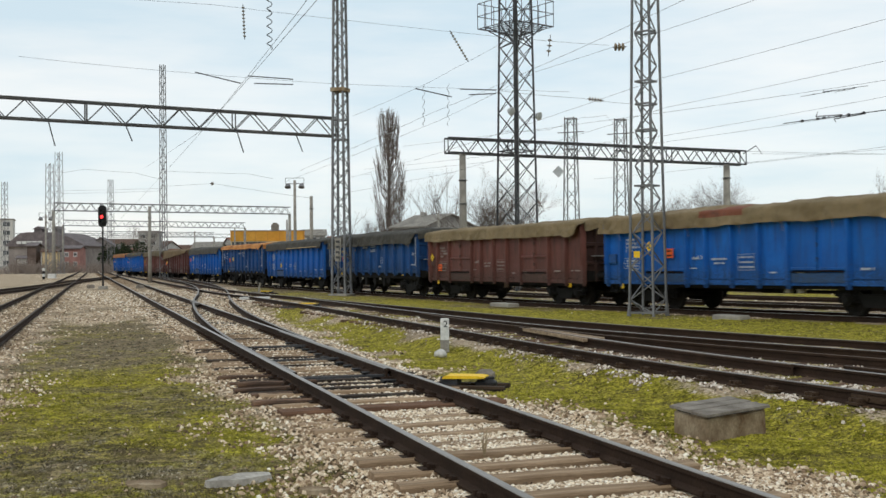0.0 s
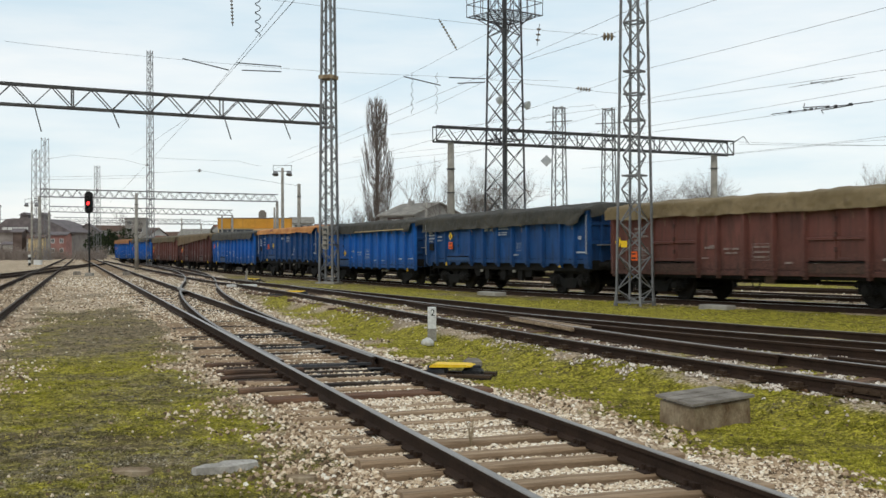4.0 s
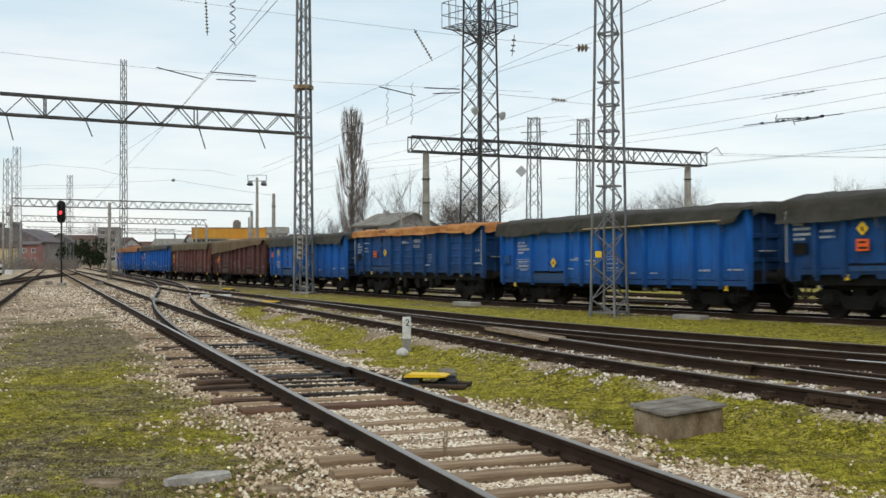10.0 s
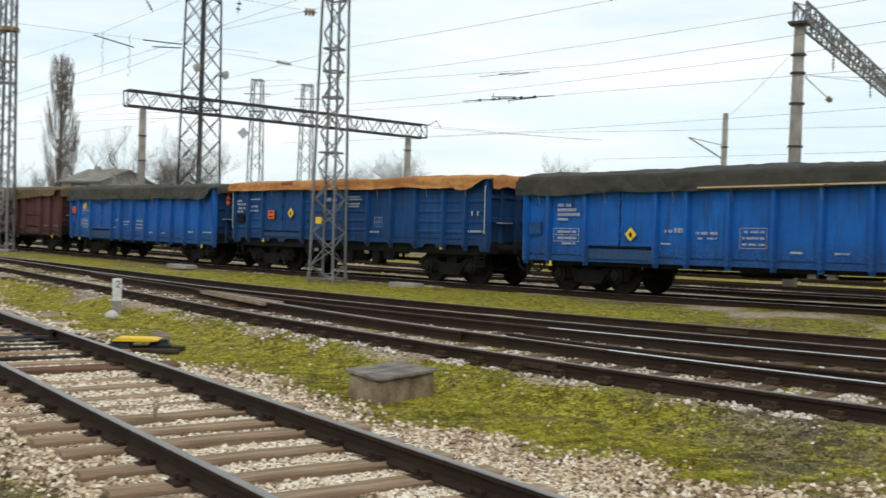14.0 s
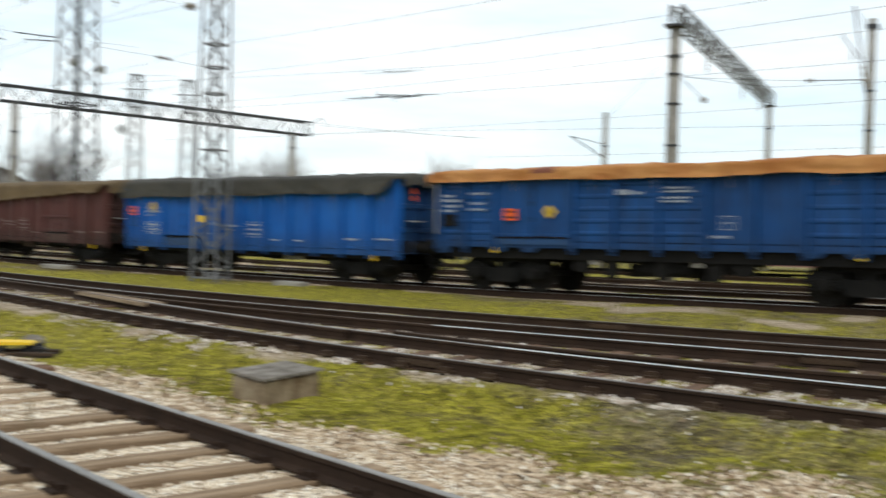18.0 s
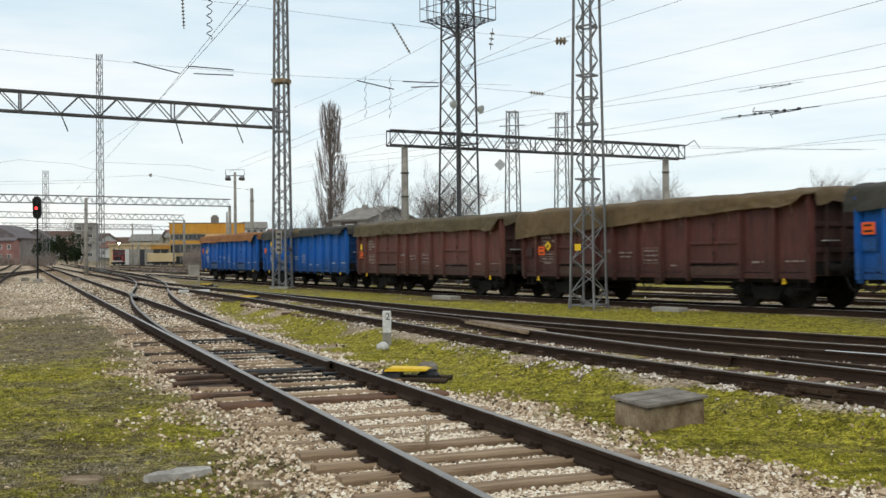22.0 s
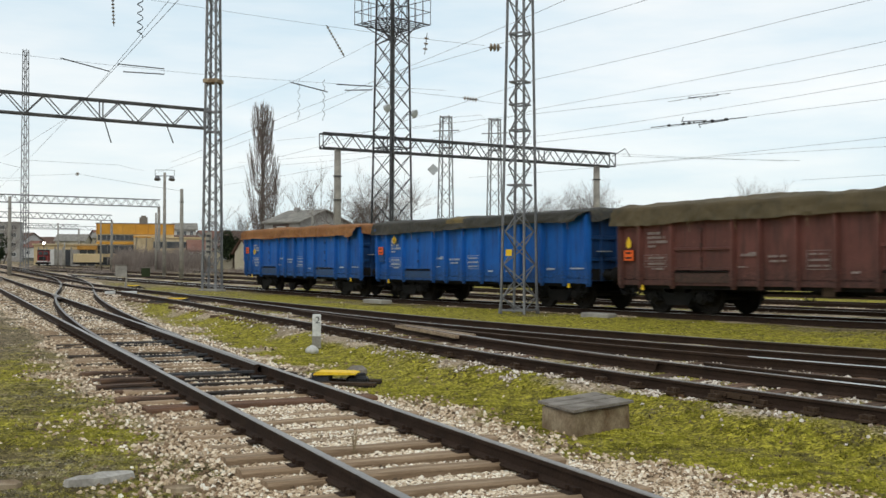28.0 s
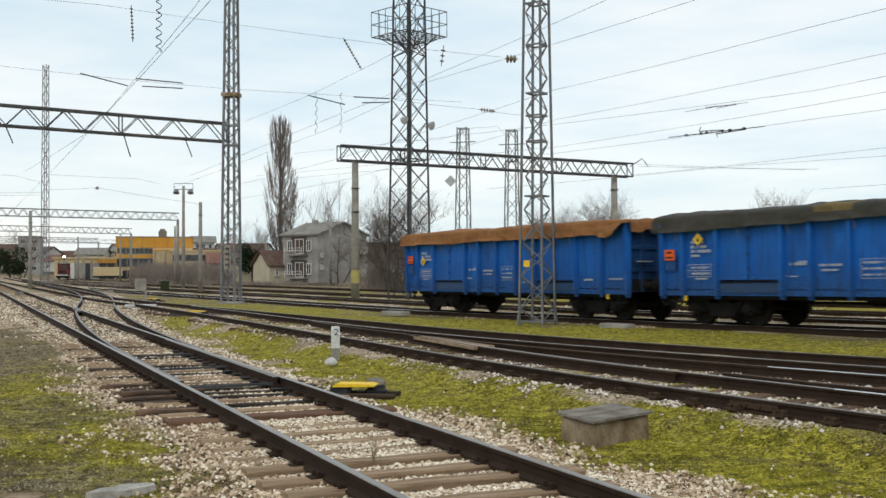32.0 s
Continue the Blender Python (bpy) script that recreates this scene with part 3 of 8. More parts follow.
def train_line(s):
    """Point and heading of the near rail of the goods track at s metres."""
    a0, k, x0, y0, s1 = 2.67336, -0.00168, 8.048, 32.825, -30.0

    def arc(q):
        th = a0 + k * q
        return x0 + (math.cos(a0) - math.cos(th)) / k, y0 + (math.sin(th) - math.sin(a0)) / k, th

    if s >= s1:
        return arc(s)
    x, y, th = arc(s1)
    return x + math.sin(th) * (s - s1), y + math.cos(th) * (s - s1), th


def goods_centre(s, off=0.0):
    x, y, th = train_line(s)
    n = Vector((-math.cos(th), math.sin(th), 0))   # away from the eye
    p = Vector((x, y, goods_z(s))) + n * (GAUGE / 2 + off)
    return p, th


A2 = radians(145)
D2, N2 = Vector((math.sin(A2), math.cos(A2), 0)), Vector((-math.cos(A2), math.sin(A2), 0))
FAN = {"a": (0.00968, 0.2322, 17.464), "y": (0.00997, 0.2195, 15.770), "b": (0.01084, 0.1899, 14.368),
       "x": (0.02888, 0.2983, 12.771), "c": (0.01105, 0.0237, 11.320), "d": (0.00845, -0.0385, 9.521)}


def fan_v(key, u):
    """Where a rail of the fan lies across the sidings: a parabola that runs out into one straight track far off."""
    q, l, c = FAN[key]
    if key == "a" and u < -22.0:
        e = -22.0 - u
        k = min(e, 36.0)
        return 17.04 + 0.15 * k + 0.0021 * k * k + 0.30 * (e - k)
    if key == "d" and u < -14.0:
        return min(11.715 + 0.275 * (-14.0 - u), fan_v("a", u) - 1.46)
    if key == "y" and u < -22.0:
        return fan_v("a", u) - max(0.10, 1.27 - 0.073 * (-22.0 - u))
    w = min(max(u, -26.0), 6.0)
    return q * w * w + l * w + c + (2 * q * w + l) * (u - w)


def fan_z(u):
    """The fan sinks gently to the level of the near track far off."""
    k = min(1.0, max(0.0, (-26.0 - u) / 36.0))
    return T2_Z * (1 - k * k * (3 - 2 * k))


def fan_point(key, u):
    p = D2 * u + N2 * fan_v(key, u)
    return Vector((p.x, p.y, fan_z(u)))


RAIL_PROF = [(-0.07, -0.16), (0.07, -0.16), (0.07, -0.145), (0.012, -0.12), (0.012, -0.045), (0.036, -0.035), (0.036, -0.006),
             (0.028, 0.0), (-0.028, 0.0), (-0.036, -0.006), (-0.036, -0.035), (-0.012, -0.045), (-0.012, -0.12), (-0.07, -0.145)]


def rail(parent, pts, head=None, label="", wide=1.0):
    """One rail swept along its points; the running face is of its own metal."""
    sh, n, k = Shape(), len(pts), len(RAIL_PROF)
    vs = []
    for i, p in enumerate(pts):
        a, b = pts[max(i - 1, 0)], pts[min(i + 1, n - 1)]
        d = (b - a).normalized()
        s = Vector((d.y, -d.x, 0)).normalized()
        vs += [p + s * (x * wide) + Vector((0, 0, z)) for x, z in RAIL_PROF]
    side, top = [], []
    for i in range(n - 1):
        for j in range(k):
            j2 = (j + 1) % k
            (top if j in (6, 7, 8) else side).append((i * k + j, i * k + j2, i * k + k + j2, i * k + k + j))
    sh.add(vs, side + [tuple(range(k)), tuple(range((n - 1) * k, n * k))], 0)
    m = len(side) + 2
    sh.f += top
    sh.m += [1] * len(top)
    return part("rail", sh, [RAIL_SIDE, head or RAIL_TOP], parent, label)


def lerp_pts(fn, lo, hi, step):
    n = max(2, int(abs(hi - lo) / step) + 1)
    return [fn(lo + (hi - lo) * i / (n - 1)) for i in range(n)]


def sleeper_mesh(length, width=0.24, mat=None, seed=1):
    r = random.Random(seed)
    sh = Shape()
    n = 7
    vs = []
    for i in range(n):
        x = -length / 2 + length * i / (n - 1)
        w = width / 2 + r.uniform(-0.008, 0.008)
        z = r.uniform(-0.008, 0.004)
        vs += [(x, -w, -0.15), (x, w, -0.15), (x, w, z - 0.02), (x, w - 0.02, z), (x, -w + 0.02, z + r.uniform(-0.004, 0.004)), (x, -w, z - 0.02)]
    fs = []
    for i in range(n - 1):
        for j in range(6):
            fs.append((i * 6 + j, i * 6 + (j + 1) % 6, i * 6 + 6 + (j + 1) % 6, i * 6 + 6 + j))
    fs += [(5, 4, 3, 2, 1, 0), tuple(range((n - 1) * 6, n * 6))]
    return sh.add(vs, fs).mesh("sleeper", mat or SLEEPER)


def plate_shape():
    sh = Shape()
    sh.box(0, 0, 0.006, 0.16, 0.34, 0.014)
    for x, y in ((-0.05, 0.1), (0.05, -0.1), (-0.05, -0.1), (0.05, 0.1)):
        sh.cyl((x, y, 0.01), (x, y, 0.055), 0.02, 6)
    sh.box(0, 0.075, 0.03, 0.11, 0.05, 0.03)
    sh.box(0, -0.075, 0.03, 0.11, 0.05, 0.03)
    return sh.mesh("chair_plate", RAIL_SIDE)


def place_sleeper(parent, me, p, heading_x, z, jitter=0.02):
    """heading_x: direction in which the sleeper lies."""
    a = math.atan2(heading_x.y, heading_x.x) + rnd.uniform(-jitter, jitter)
    ob = new("sleeper", me)
    ob.parent = parent
    ob.matrix_basis = Matrix.Translation((p.x, p.y, z)) @ Matrix.Rotation(a, 4, "Z") @ Matrix.Rotation(rnd.uniform(-0.008, 0.008), 4, "X")
    return ob


# the near track with its turnout
near_track = thing("track_near", Matrix(), "standard gauge track with a hand-worked turnout on pale ballast", "railway track", kind="structure")
for side in (-1, 1):
    rail(near_track, lerp_pts(lambda y: t1_point(y, side * GAUGE / 2), -40.0, 190.0, 2.0), RAIL_USED)


def branch_off(y):
    """How far the diverging line has left the near track: it curves away, then swings back to run beside it."""
    s = max(0.0, (y - 15.5) / 0.9476)
    k = min(s, 36.0)
    d = k * k / 560.0
    if s > 36.0:
        e = min(s - 36.0, 38.0)
        d += 0.1286 * (e - e * e / 76.0)
    return d


def branch_point(y, off):
    return t1_point(y, branch_off(y) + off)


rail(near_track, lerp_pts(lambda y: branch_point(y, -GAUGE / 2 + 0.075 * max(0, 1 - (y - 14.5) / 8)), 15.5, 41.5, 1.0), RAIL_WORN, "switch blade and closure rail")
rail(near_track, lerp_pts(lambda y: branch_point(y, -GAUGE / 2), 41.9, 190.0, 2.0), RAIL_WORN)
rail(near_track, lerp_pts(lambda y: branch_point(y, GAUGE / 2), 21.0, 190.0, 1.5), RAIL_WORN)
rail(near_track, lerp_pts(lambda y: t1_point(y, GAUGE / 2 - 0.09 + 0.004 * (y - 15)), 15.5, 24.0, 1.0), RAIL_WORN, "switch blade")
rail(near_track, lerp_pts(lambda y: t1_point(y, -GAUGE / 2 + 0.065), 39.5, 44.5, 1.0), RAIL_RUST, "check rail")
sl_mesh = [sleeper_mesh(2.6, 0.20, SLEEPER, i) for i in range(4)]
sl_dark = [sleeper_mesh(2.6, 0.25, SLEEPER_DARK, 10 + i) for i in range(3)]
sl_long = [sleeper_mesh(2.7 + 0.25 * i, 0.23, SLEEPER_TAN, 20 + i) for i in range(6)]
sl_oily = [sleeper_mesh(2.7 + 0.25 * i, 0.23, SLEEPER_DARK, 30 + i) for i in range(6)]
T1_BEDS = []
sl_plank = [sleeper_mesh(2.6, 0.205, SLEEPER_TAN, 60 + i) for i in range(4)]
sl_wide = sleeper_mesh(2.75, 0.36, SLEEPER_RED, 50)
sl_stub = [sleeper_mesh(0.9 + 0.2 * i, 0.21, SLEEPER_FAN, 51 + i) for i in range(2)]
plate = plate_shape()
# distances along the track: planks before the points, then close-set long timbers under them
near_rows = [-3.2 + 0.62 * i for i in range(15)] + [6.10, 6.70, 7.31, 7.95, 8.50, 9.07, 9.74, 10.31, 10.90, 11.48, 12.38, 13.02]
w = 13.52
while w < 44.5:
    near_rows.append(w)
    w += 0.50 + rnd.uniform(-0.03, 0.03)
while w < 62:
    near_rows.append(w)
    w += 0.60 + rnd.uniform(-0.02, 0.02)
for w in near_rows:
    y = (w + 1.2028) / 1.0554
    z = -0.140 + rnd.uniform(-0.008, 0.010) if w < 9.3 else -0.160 + rnd.uniform(-0.012, 0.008) if w < 26 else -0.176
    if w == 12.38:
        me, off, z = sl_wide, -0.02, -0.142
    elif w < 13.2:
        me, off = sl_plank[rnd.randrange(4)], rnd.uniform(-0.06, 0.03)
    elif w < 44.5:
        k = min(5, int(branch_off(y) / 0.25))
        me, off = (sl_long if rnd.random() < 0.55 else sl_oily)[k], branch_off(y) / 2 - 0.05 + rnd.uniform(-0.10, 0.05)
    else:
        me, off = sl_mesh[rnd.randrange(4)], rnd.uniform(-0.06, 0.06)
    q = t1_point(y, off)
    place_sleeper(near_track, me, q, T1_N, z, 0.03)
    half = abs(me.vertices[len(me.vertices) - 1].co.x)
    T1_BEDS.append((w, off, half, 0.18 if me is sl_wide else 0.10))
    if w < 27:
        for side in (-1, 1):
            ob = new("chair_plate", plate)
            ob.parent = near_track
            p = t1_point(y, side * GAUGE / 2)
            ob.matrix_basis = Matrix.Translation((p.x, p.y, -0.152)) @ Matrix.Rotation(math.atan2(T1_DIR.y, T1_DIR.x), 4, "Z")
# short red-brown packing timbers heaped outside the points
for w, off, z in ((13.28, -1.02, -0.134), (14.15, -1.00, -0.150), (14.62, -1.16, -0.130), (15.1, -0.95, -0.105), (15.5, -1.1, -0.145), (16.4, -1.05, -0.14)):
    place_sleeper(near_track, sl_stub[rnd.randrange(2)], t1_point((w + 1.2028) / 1.0554, off), T1_N, z, 0.05)
y = 46.0
while y < 120:
    place_sleeper(near_track, sl_mesh[rnd.randrange(4)], branch_point(y, 0), T1_N, -0.182)
    y += 0.9
far_sl = Shape()
y = -39.5
while y < 185:
    if -2.6 < y < 60:
        y = 60.0
    p = t1_point(y, 0)
    far_sl.bar(p - T1_N * 1.3 + Vector((0, 0, -0.245)), p + T1_N * 1.3 + Vector((0, 0, -0.245)), 0.24, 0.12)
    y += 0.65
tagged(part("far_sleepers", far_sl, SLEEPER, near_track), kind="stuff")

# turnout fittings: slide plates, stretcher bars and the frog
sw = Shape()
for k in range(14):
    yy = 15.2 + k * 0.55
    for side in (-1, 1):
        p = t1_point(yy, side * (GAUGE / 2 - 0.09))
        sw.bar(p + T1_N * -0.16 + Vector((0, 0, -0.145)), p + T1_N * 0.16 + Vector((0, 0, -0.145)), 0.18, 0.03)
part("slide_plates", sw, BLACK, near_track, "greased black slide plates")
for yy in (15.6, 18.4, 21.2):
    st = Shape()
    st.bar(t1_point(yy, -0.72) + Vector((0, 0, -0.11)), t1_point(yy, 0.72) + Vector((0, 0, -0.11)), 0.05, 0.035)
    part("stretcher_bar", st, STEEL_DARK, near_track)
frog = Shape()
for o in (-0.06, 0.0, 0.06):
    frog.bar(t1_point(40.6, GAUGE / 2 + o - 0.1) + Vector((0, 0, -0.03)), t1_point(44.0, GAUGE / 2 + o + 0.05) + Vector((0, 0, -0.03)), 0.05, 0.06)
part("frog", frog, RAIL_WORN, near_track, "worn turnout frog")


# the track beyond the signal, with a crossover to the near one
def t0_point(y, off):
    return Vector((-0.318 * y - 2.95, y, 0)) + T1_N * off


side_track = thing("track_side", Matrix(), "rusty side track in pale gravel with a crossover", "railway track", kind="structure")
for side in (-1, 1):
    rail(side_track, lerp_pts(lambda y: t0_point(y, side * GAUGE / 2), -40.0, 200.0, 3.0), RAIL_RUST)


def cross_point(y, off):
    k = min(max((y - 82.0) / 46.0, 0), 1)
    k = k * k * (3 - 2 * k)
    return t0_point(y, off).lerp(t1_point(y, off), k)


def loop_point(y, off):
    k = min(max((y - 40.0) / 50.0, 0), 1)
    k = k * k * (3 - 2 * k)
    return t0_point(y, off - 5.2).lerp(t0_point(y, off), k)


for side in (-1, 1):
    rail(side_track, lerp_pts(lambda y: cross_point(y, side * GAUGE / 2), 82.0, 128.0, 2.0), RAIL_RUST)
    rail(side_track, lerp_pts(lambda y: loop_point(y, side * GAUGE / 2), 20.0, 90.0, 2.0), RAIL_RUST)
y = 20.0
while y < 75:
    place_sleeper(side_track, sl_mesh[rnd.randrange(4)], t0_point(y, 0), T1_N, -0.198)
    y += 0.62 if y < 45 else 0.9
far_sl = Shape()
y = 75.0
while y < 190:
    p = t0_point(y, 0)
    far_sl.bar(p - T1_N * 1.3 + Vector((0, 0, -0.262)), p + T1_N * 1.3 + Vector((0, 0, -0.262)), 0.24, 0.12)
    y += 0.7
y = 22.0
while y < 88:
    p = loop_point(y, 0)
    far_sl.bar(p - T1_N * 1.3 + Vector((0, 0, -0.262)), p + T1_N * 1.3 + Vector((0, 0, -0.262)), 0.24, 0.12)
    y += 0.7
tagged(part("far_sleepers", far_sl, SLEEPER, side_track), kind="stuff")

# the fan of sidings between the near track and the train
fan = thing("track_fan", Matrix(), "converging sidings with dark rusted rails on timber", "railway track", kind="structure")
for key, lo, hi, head in (("a", -150, 40, RAIL_WORN), ("y", -38, 40, RAIL_USED), ("b", -24, -8.6, RAIL_RUST), ("b", -8.6, 40, RAIL_TOP),
                          ("x", -8.5, 14, RAIL_RUST), ("c", -17, -6.5, RAIL_USED), ("c", -6.5, 40, RAIL_TOP), ("d", -150, 40, RAIL_WORN)):
    rail(fan, lerp_pts(lambda u: fan_point(key, u), lo, hi, 1.5), head)
rail(fan, lerp_pts(lambda u: fan_point("c", u) + N2 * -0.10, -17.5, -9.0, 1.0), RAIL_RUST, "guard rail beside the frog")
frog = Shape()
for o in (-0.12, -0.04, 0.05, 0.14):
    frog.bar(fan_point("c", -17.2) + N2 * o + Vector((0, 0, -0.03)), fan_point("c", -14.2) + N2 * (o * 1.6) + Vector((0, 0, -0.03)), 0.06, 0.06)
part("frog", frog, SLEEPER, fan, "rusty cast frog with pale wear")
long_dark = [sleeper_mesh(1.9 + 0.5 * i, 0.25, SLEEPER_FAN, 40 + i) for i in range(5)]
for k in range(150):
    u = -75 + k * 0.62
    if u > 14:
        break
    pd, pa = fan_point("d", u), fan_point("a", u)
    span = (pa - pd).length
    ang = math.atan2((pa - pd).y, (pa - pd).x)
    if span < 3.4:
        spots = ((0.5, min(4, max(0, round((span + 0.9 - 1.9) / 0.5)))),)
    else:
        inset = 0.84 if u > -12 else 1.05
        spots = ((inset / span, 0), (0.5, 1), (1 - inset / span, 0))
    for w, n in spots:
        q = pd.lerp(pa, w)
        ob = new("sleeper", long_dark[n])
        ob.parent = fan
        ob.matrix_basis = Matrix.Translation((q.x, q.y, fan_z(u) - 0.142 + rnd.uniform(-0.018, 0.004))) @ Matrix.Rotation(ang + rnd.uniform(-0.03, 0.03), 4, "Z")

chair = Shape().box(0, 0, -0.128, 0.17, 0.36, 0.022).box(0, 0.085, -0.105, 0.12, 0.05, 0.06).box(0, -0.085, -0.105, 0.12, 0.05, 0.06).cyl((0.05, -0.14, -0.12), (0.05, -0.14, -0.075), 0.018, 6).cyl((-0.05, -0.14, -0.12), (-0.05, -0.14, -0.075), 0.018, 6).mesh("chair_plate", RAIL_RUST)
for key, lo, hi in (("d", -22.0, 12.0), ("c", -6.0, 10.0), ("x", -6.0, 10.0)):
    k = math.ceil((lo + 75) / 0.62)
    while -75 + k * 0.62 < hi:
        u = -75 + k * 0.62
        p, q = fan_point(key, u), fan_point(key, u + 0.1)
        ob = new("chair_plate", chair)
        ob.parent = fan
        ob.matrix_basis = Matrix.Translation(p) @ Matrix.Rotation(math.atan2(q.y - p.y, q.x - p.x), 4, "Z")
        k += 1
for key, u in (("d", -6.6), ("d", 3.4), ("c", 0.8), ("b", -3.0), ("a", -7.0)):
    p, q = fan_point(key, u), fan_point(key, u + 0.1)
    fpl = Shape()
    for sg in (-1, 1):
        fpl.box(0, sg * 0.030, -0.078, 0.66, 0.03, 0.07)
        for e in (-0.27, -0.1, 0.1, 0.27):
            fpl.cyl((e, sg * 0.04, -0.078), (e, sg * 0.07, -0.078), 0.02, 6)
    part("fishplate", fpl, RAIL_RUST, fan, "rusty bolted rail joint", Matrix.Translation(p) @ Matrix.Rotation(math.atan2(q.y - p.y, q.x - p.x), 4, "Z"))

# the goods track and those behind it
goods_track = thing("track_goods", Matrix(), "goods track carrying the train", "railway track", kind="structure")
for o in (-GAUGE / 2, GAUGE / 2):
    rail(goods_track, lerp_pts(lambda s: goods_centre(s, o)[0], -260, 75, 3.0), RAIL_TOP)
for k in range(150):
    s = -48 + k * 0.62
    p, th = goods_centre(s)
    place_sleeper(goods_track, sl_dark[k % 3], p, Vector((-math.cos(th), math.sin(th), 0)), p.z - 0.184)
gsl = Shape()
for k in range(260):
    s = -240 + k * 0.74
    if s > -48.5:
        break
    p, th = goods_centre(s)
    n = Vector((-math.cos(th), math.sin(th), 0))
    gsl.bar(p - n * 1.3 + Vector((0, 0, -0.252)), p + n * 1.3 + Vector((0, 0, -0.252)), 0.24, 0.13)
tagged(part("far_sleepers", gsl, SLEEPER_DARK, goods_track), kind="stuff")
for gi, (o, head) in enumerate(((5.0, RAIL_WORN), (10.2, RAIL_RUST), (18.0, RAIL_RUST))):
    bt = thing("track_behind", Matrix(), "parallel yard track half sunk in weeds", "railway track", kind="structure")
    for e in (-GAUGE / 2, GAUGE / 2):
        rail(bt, lerp_pts(lambda s: goods_centre(s, o + e)[0], -200, 70, 4.0), head)
    bs = Shape()
    for k in range(320):
        s = -150 + k * 0.66
        p, th = goods_centre(s, o)
        n = Vector((-math.cos(th), math.sin(th), 0))
        bs.bar(p - n * 1.3 + Vector((0, 0, -0.25)), p + n * 1.3 + Vector((0, 0, -0.20)), 0.24, 0.13)
    tagged(part("sleepers", bs, SLEEPER_DARK, bt), kind="stuff")

# ---- ground: one sheet to the horizon ----
T1_C = 3.7635


def line_dist(px, py):
    """Signed metres right of the near track's centre line."""
    return (px - (-0.3372 * py + T1_C)) * 0.9476


def ground_at(px, py):
    """Height, share of gravel and lushness of the grass."""
    d1 = line_dist(px, py)
    u, v = px * D2.x + py * D2.y, px * N2.x + py * N2.y

    vd, va = fan_v("d", u), fan_v("a", u)
    n1 = hsh(px * 0.22, py * 0.22, 1.0)
    n2 = hsh(px * 0.9, py * 0.9, 5.0)
    g = 0.0
    br = branch_off(py)
    lo_w, hi_w = 1.62, 1.5 + br + 0.35 * min(1.0, max(0.0, (9.6 - py) / 1.5))
    e1 = max(-(d1 + lo_w), d1 - hi_w)
    g = max(g, 0.5 - (e1 - (0.05 if d1 < 0 else 0.10)) * (0.55 if e1 > 0 else 0.9) + n2 * 0.55 + n1 * 0.3)
    d0 = (px - (-0.318 * py - 2.95)) * 0.95
    e0 = abs(d0) - 1.15
    g = max(g, 0.5 - (e0 - 0.3) * 0.6 + n2 * 0.5 + n1 * 0.4)
    # the pale gravel reaches across between the tracks farther out
    if -9.5 < d1 < 0:
        g = max(g, 0.24 + (py - 25.0) * 0.035 + n1 * 0.55 + n2 * 0.4)
    if d0 < -1.0 and py > 30:
        g = max(g, min(0.75, 0.1 + (py - 30.0) * 0.03) + n1 * 0.3 + n2 * 0.3)
    ef = max(vd - 0.35 - v, v - va - 0.55)
    g = max(g, 0.44 - max(0.0, ef - 0.05) * 1.5 + n2 * 0.6)
    lift = dry_strip = 0.0
    lift = max(lift, (fan_z(u) + 0.05) * min(1.0, max(0.0, 1.0 - ef / 0.6)))
    # the goods track and those behind it run about parallel to v
    if py < 330 and px > -75:
        sg = (px - 8.05) * math.sin(2.69) + (py - 32.8) * math.cos(2.69)
        x, yy, th = train_line(sg)
        dv = (px - x) * -math.cos(th) + (py - yy) * math.sin(th)
        eg = max(-0.85 - dv, dv - 2.3)
        g = max(g, 0.47 - max(0.0, eg + 0.35) * 0.9 + n2 * 0.6)
        bed = goods_z(sg) - 0.175 + 0.205
        near_bed = min(1.0, max(0.0, 1.0 - (eg - 0.1) / 5.0)) if dv < 0 else 1.0
        bed += 0.025 if dv < 2.4 else 0.035
        lift = max(lift, bed * near_bed) if bed > 0 else lift + bed * near_bed
        if -8.0 < dv < -0.5:
            dry_strip = -0.08 + 0.36 * min(1.0, max(0.0, (px - 9.0) / 6.0))
            if px > 11:
                g = max(g, 0.30 + 0.6 * n2 + 0.5 * n1 - 0.05 * max(0.0, -2.6 - dv))
        if dv > 2:
            g = max(g, 0.12 + 0.5 * n1 + 0.4 * n2)
            for o in (5.0, 10.2):
                g = max(g, 0.62 - 0.35 * max(0.0, abs(dv - o) - 0.7) + 0.6 * n2)
            dry_strip = -0.18
        if dv > 24:
            lift -= 0.45 * min(1.0, (dv - 24) / 25.0)
    far = max(0.0, math.hypot(px, py) - 60) / 60
    lush = 0.42 + 0.35 * n1 + 0.12 * n2
    if d1 > hi_w:
        lush += 0.24 - 0.008 * max(0, py - 17)
        if ef > 0 and v < va:
            g = max(g, 0.26 + (py - 27) * 0.02 + 0.5 * n2)
    else:
        lush += 0.02 - 0.010 * max(0, py - 14)
    lush -= 0.15 * min(far, 1.5) + dry_strip
    # trodden stony ground towards the right of the pit
    if px > 2.5 and py < 2.1 * px and v < vd:
        worn = min(1.0, (px / max(py, 1.0) - 0.476) / 0.2)
        lush -= 0.42 * worn
        g = max(g, worn * (0.27 + 0.45 * n2))
    zz = -0.205 + lift + 0.016 * n2 + 0.03 * n1 * (0 if abs(d1) < 2 else 1)
    if abs(d1) > 1.6 and g < 0.6 and py < 40:
        hump = hsh(px * 2.6, py * 2.6, 31.0)
        zz += (0.6 - max(g, 0.0)) * (0.045 * hump + 0.02 * hsh(px * 6.5, py * 6.5, 33.0))
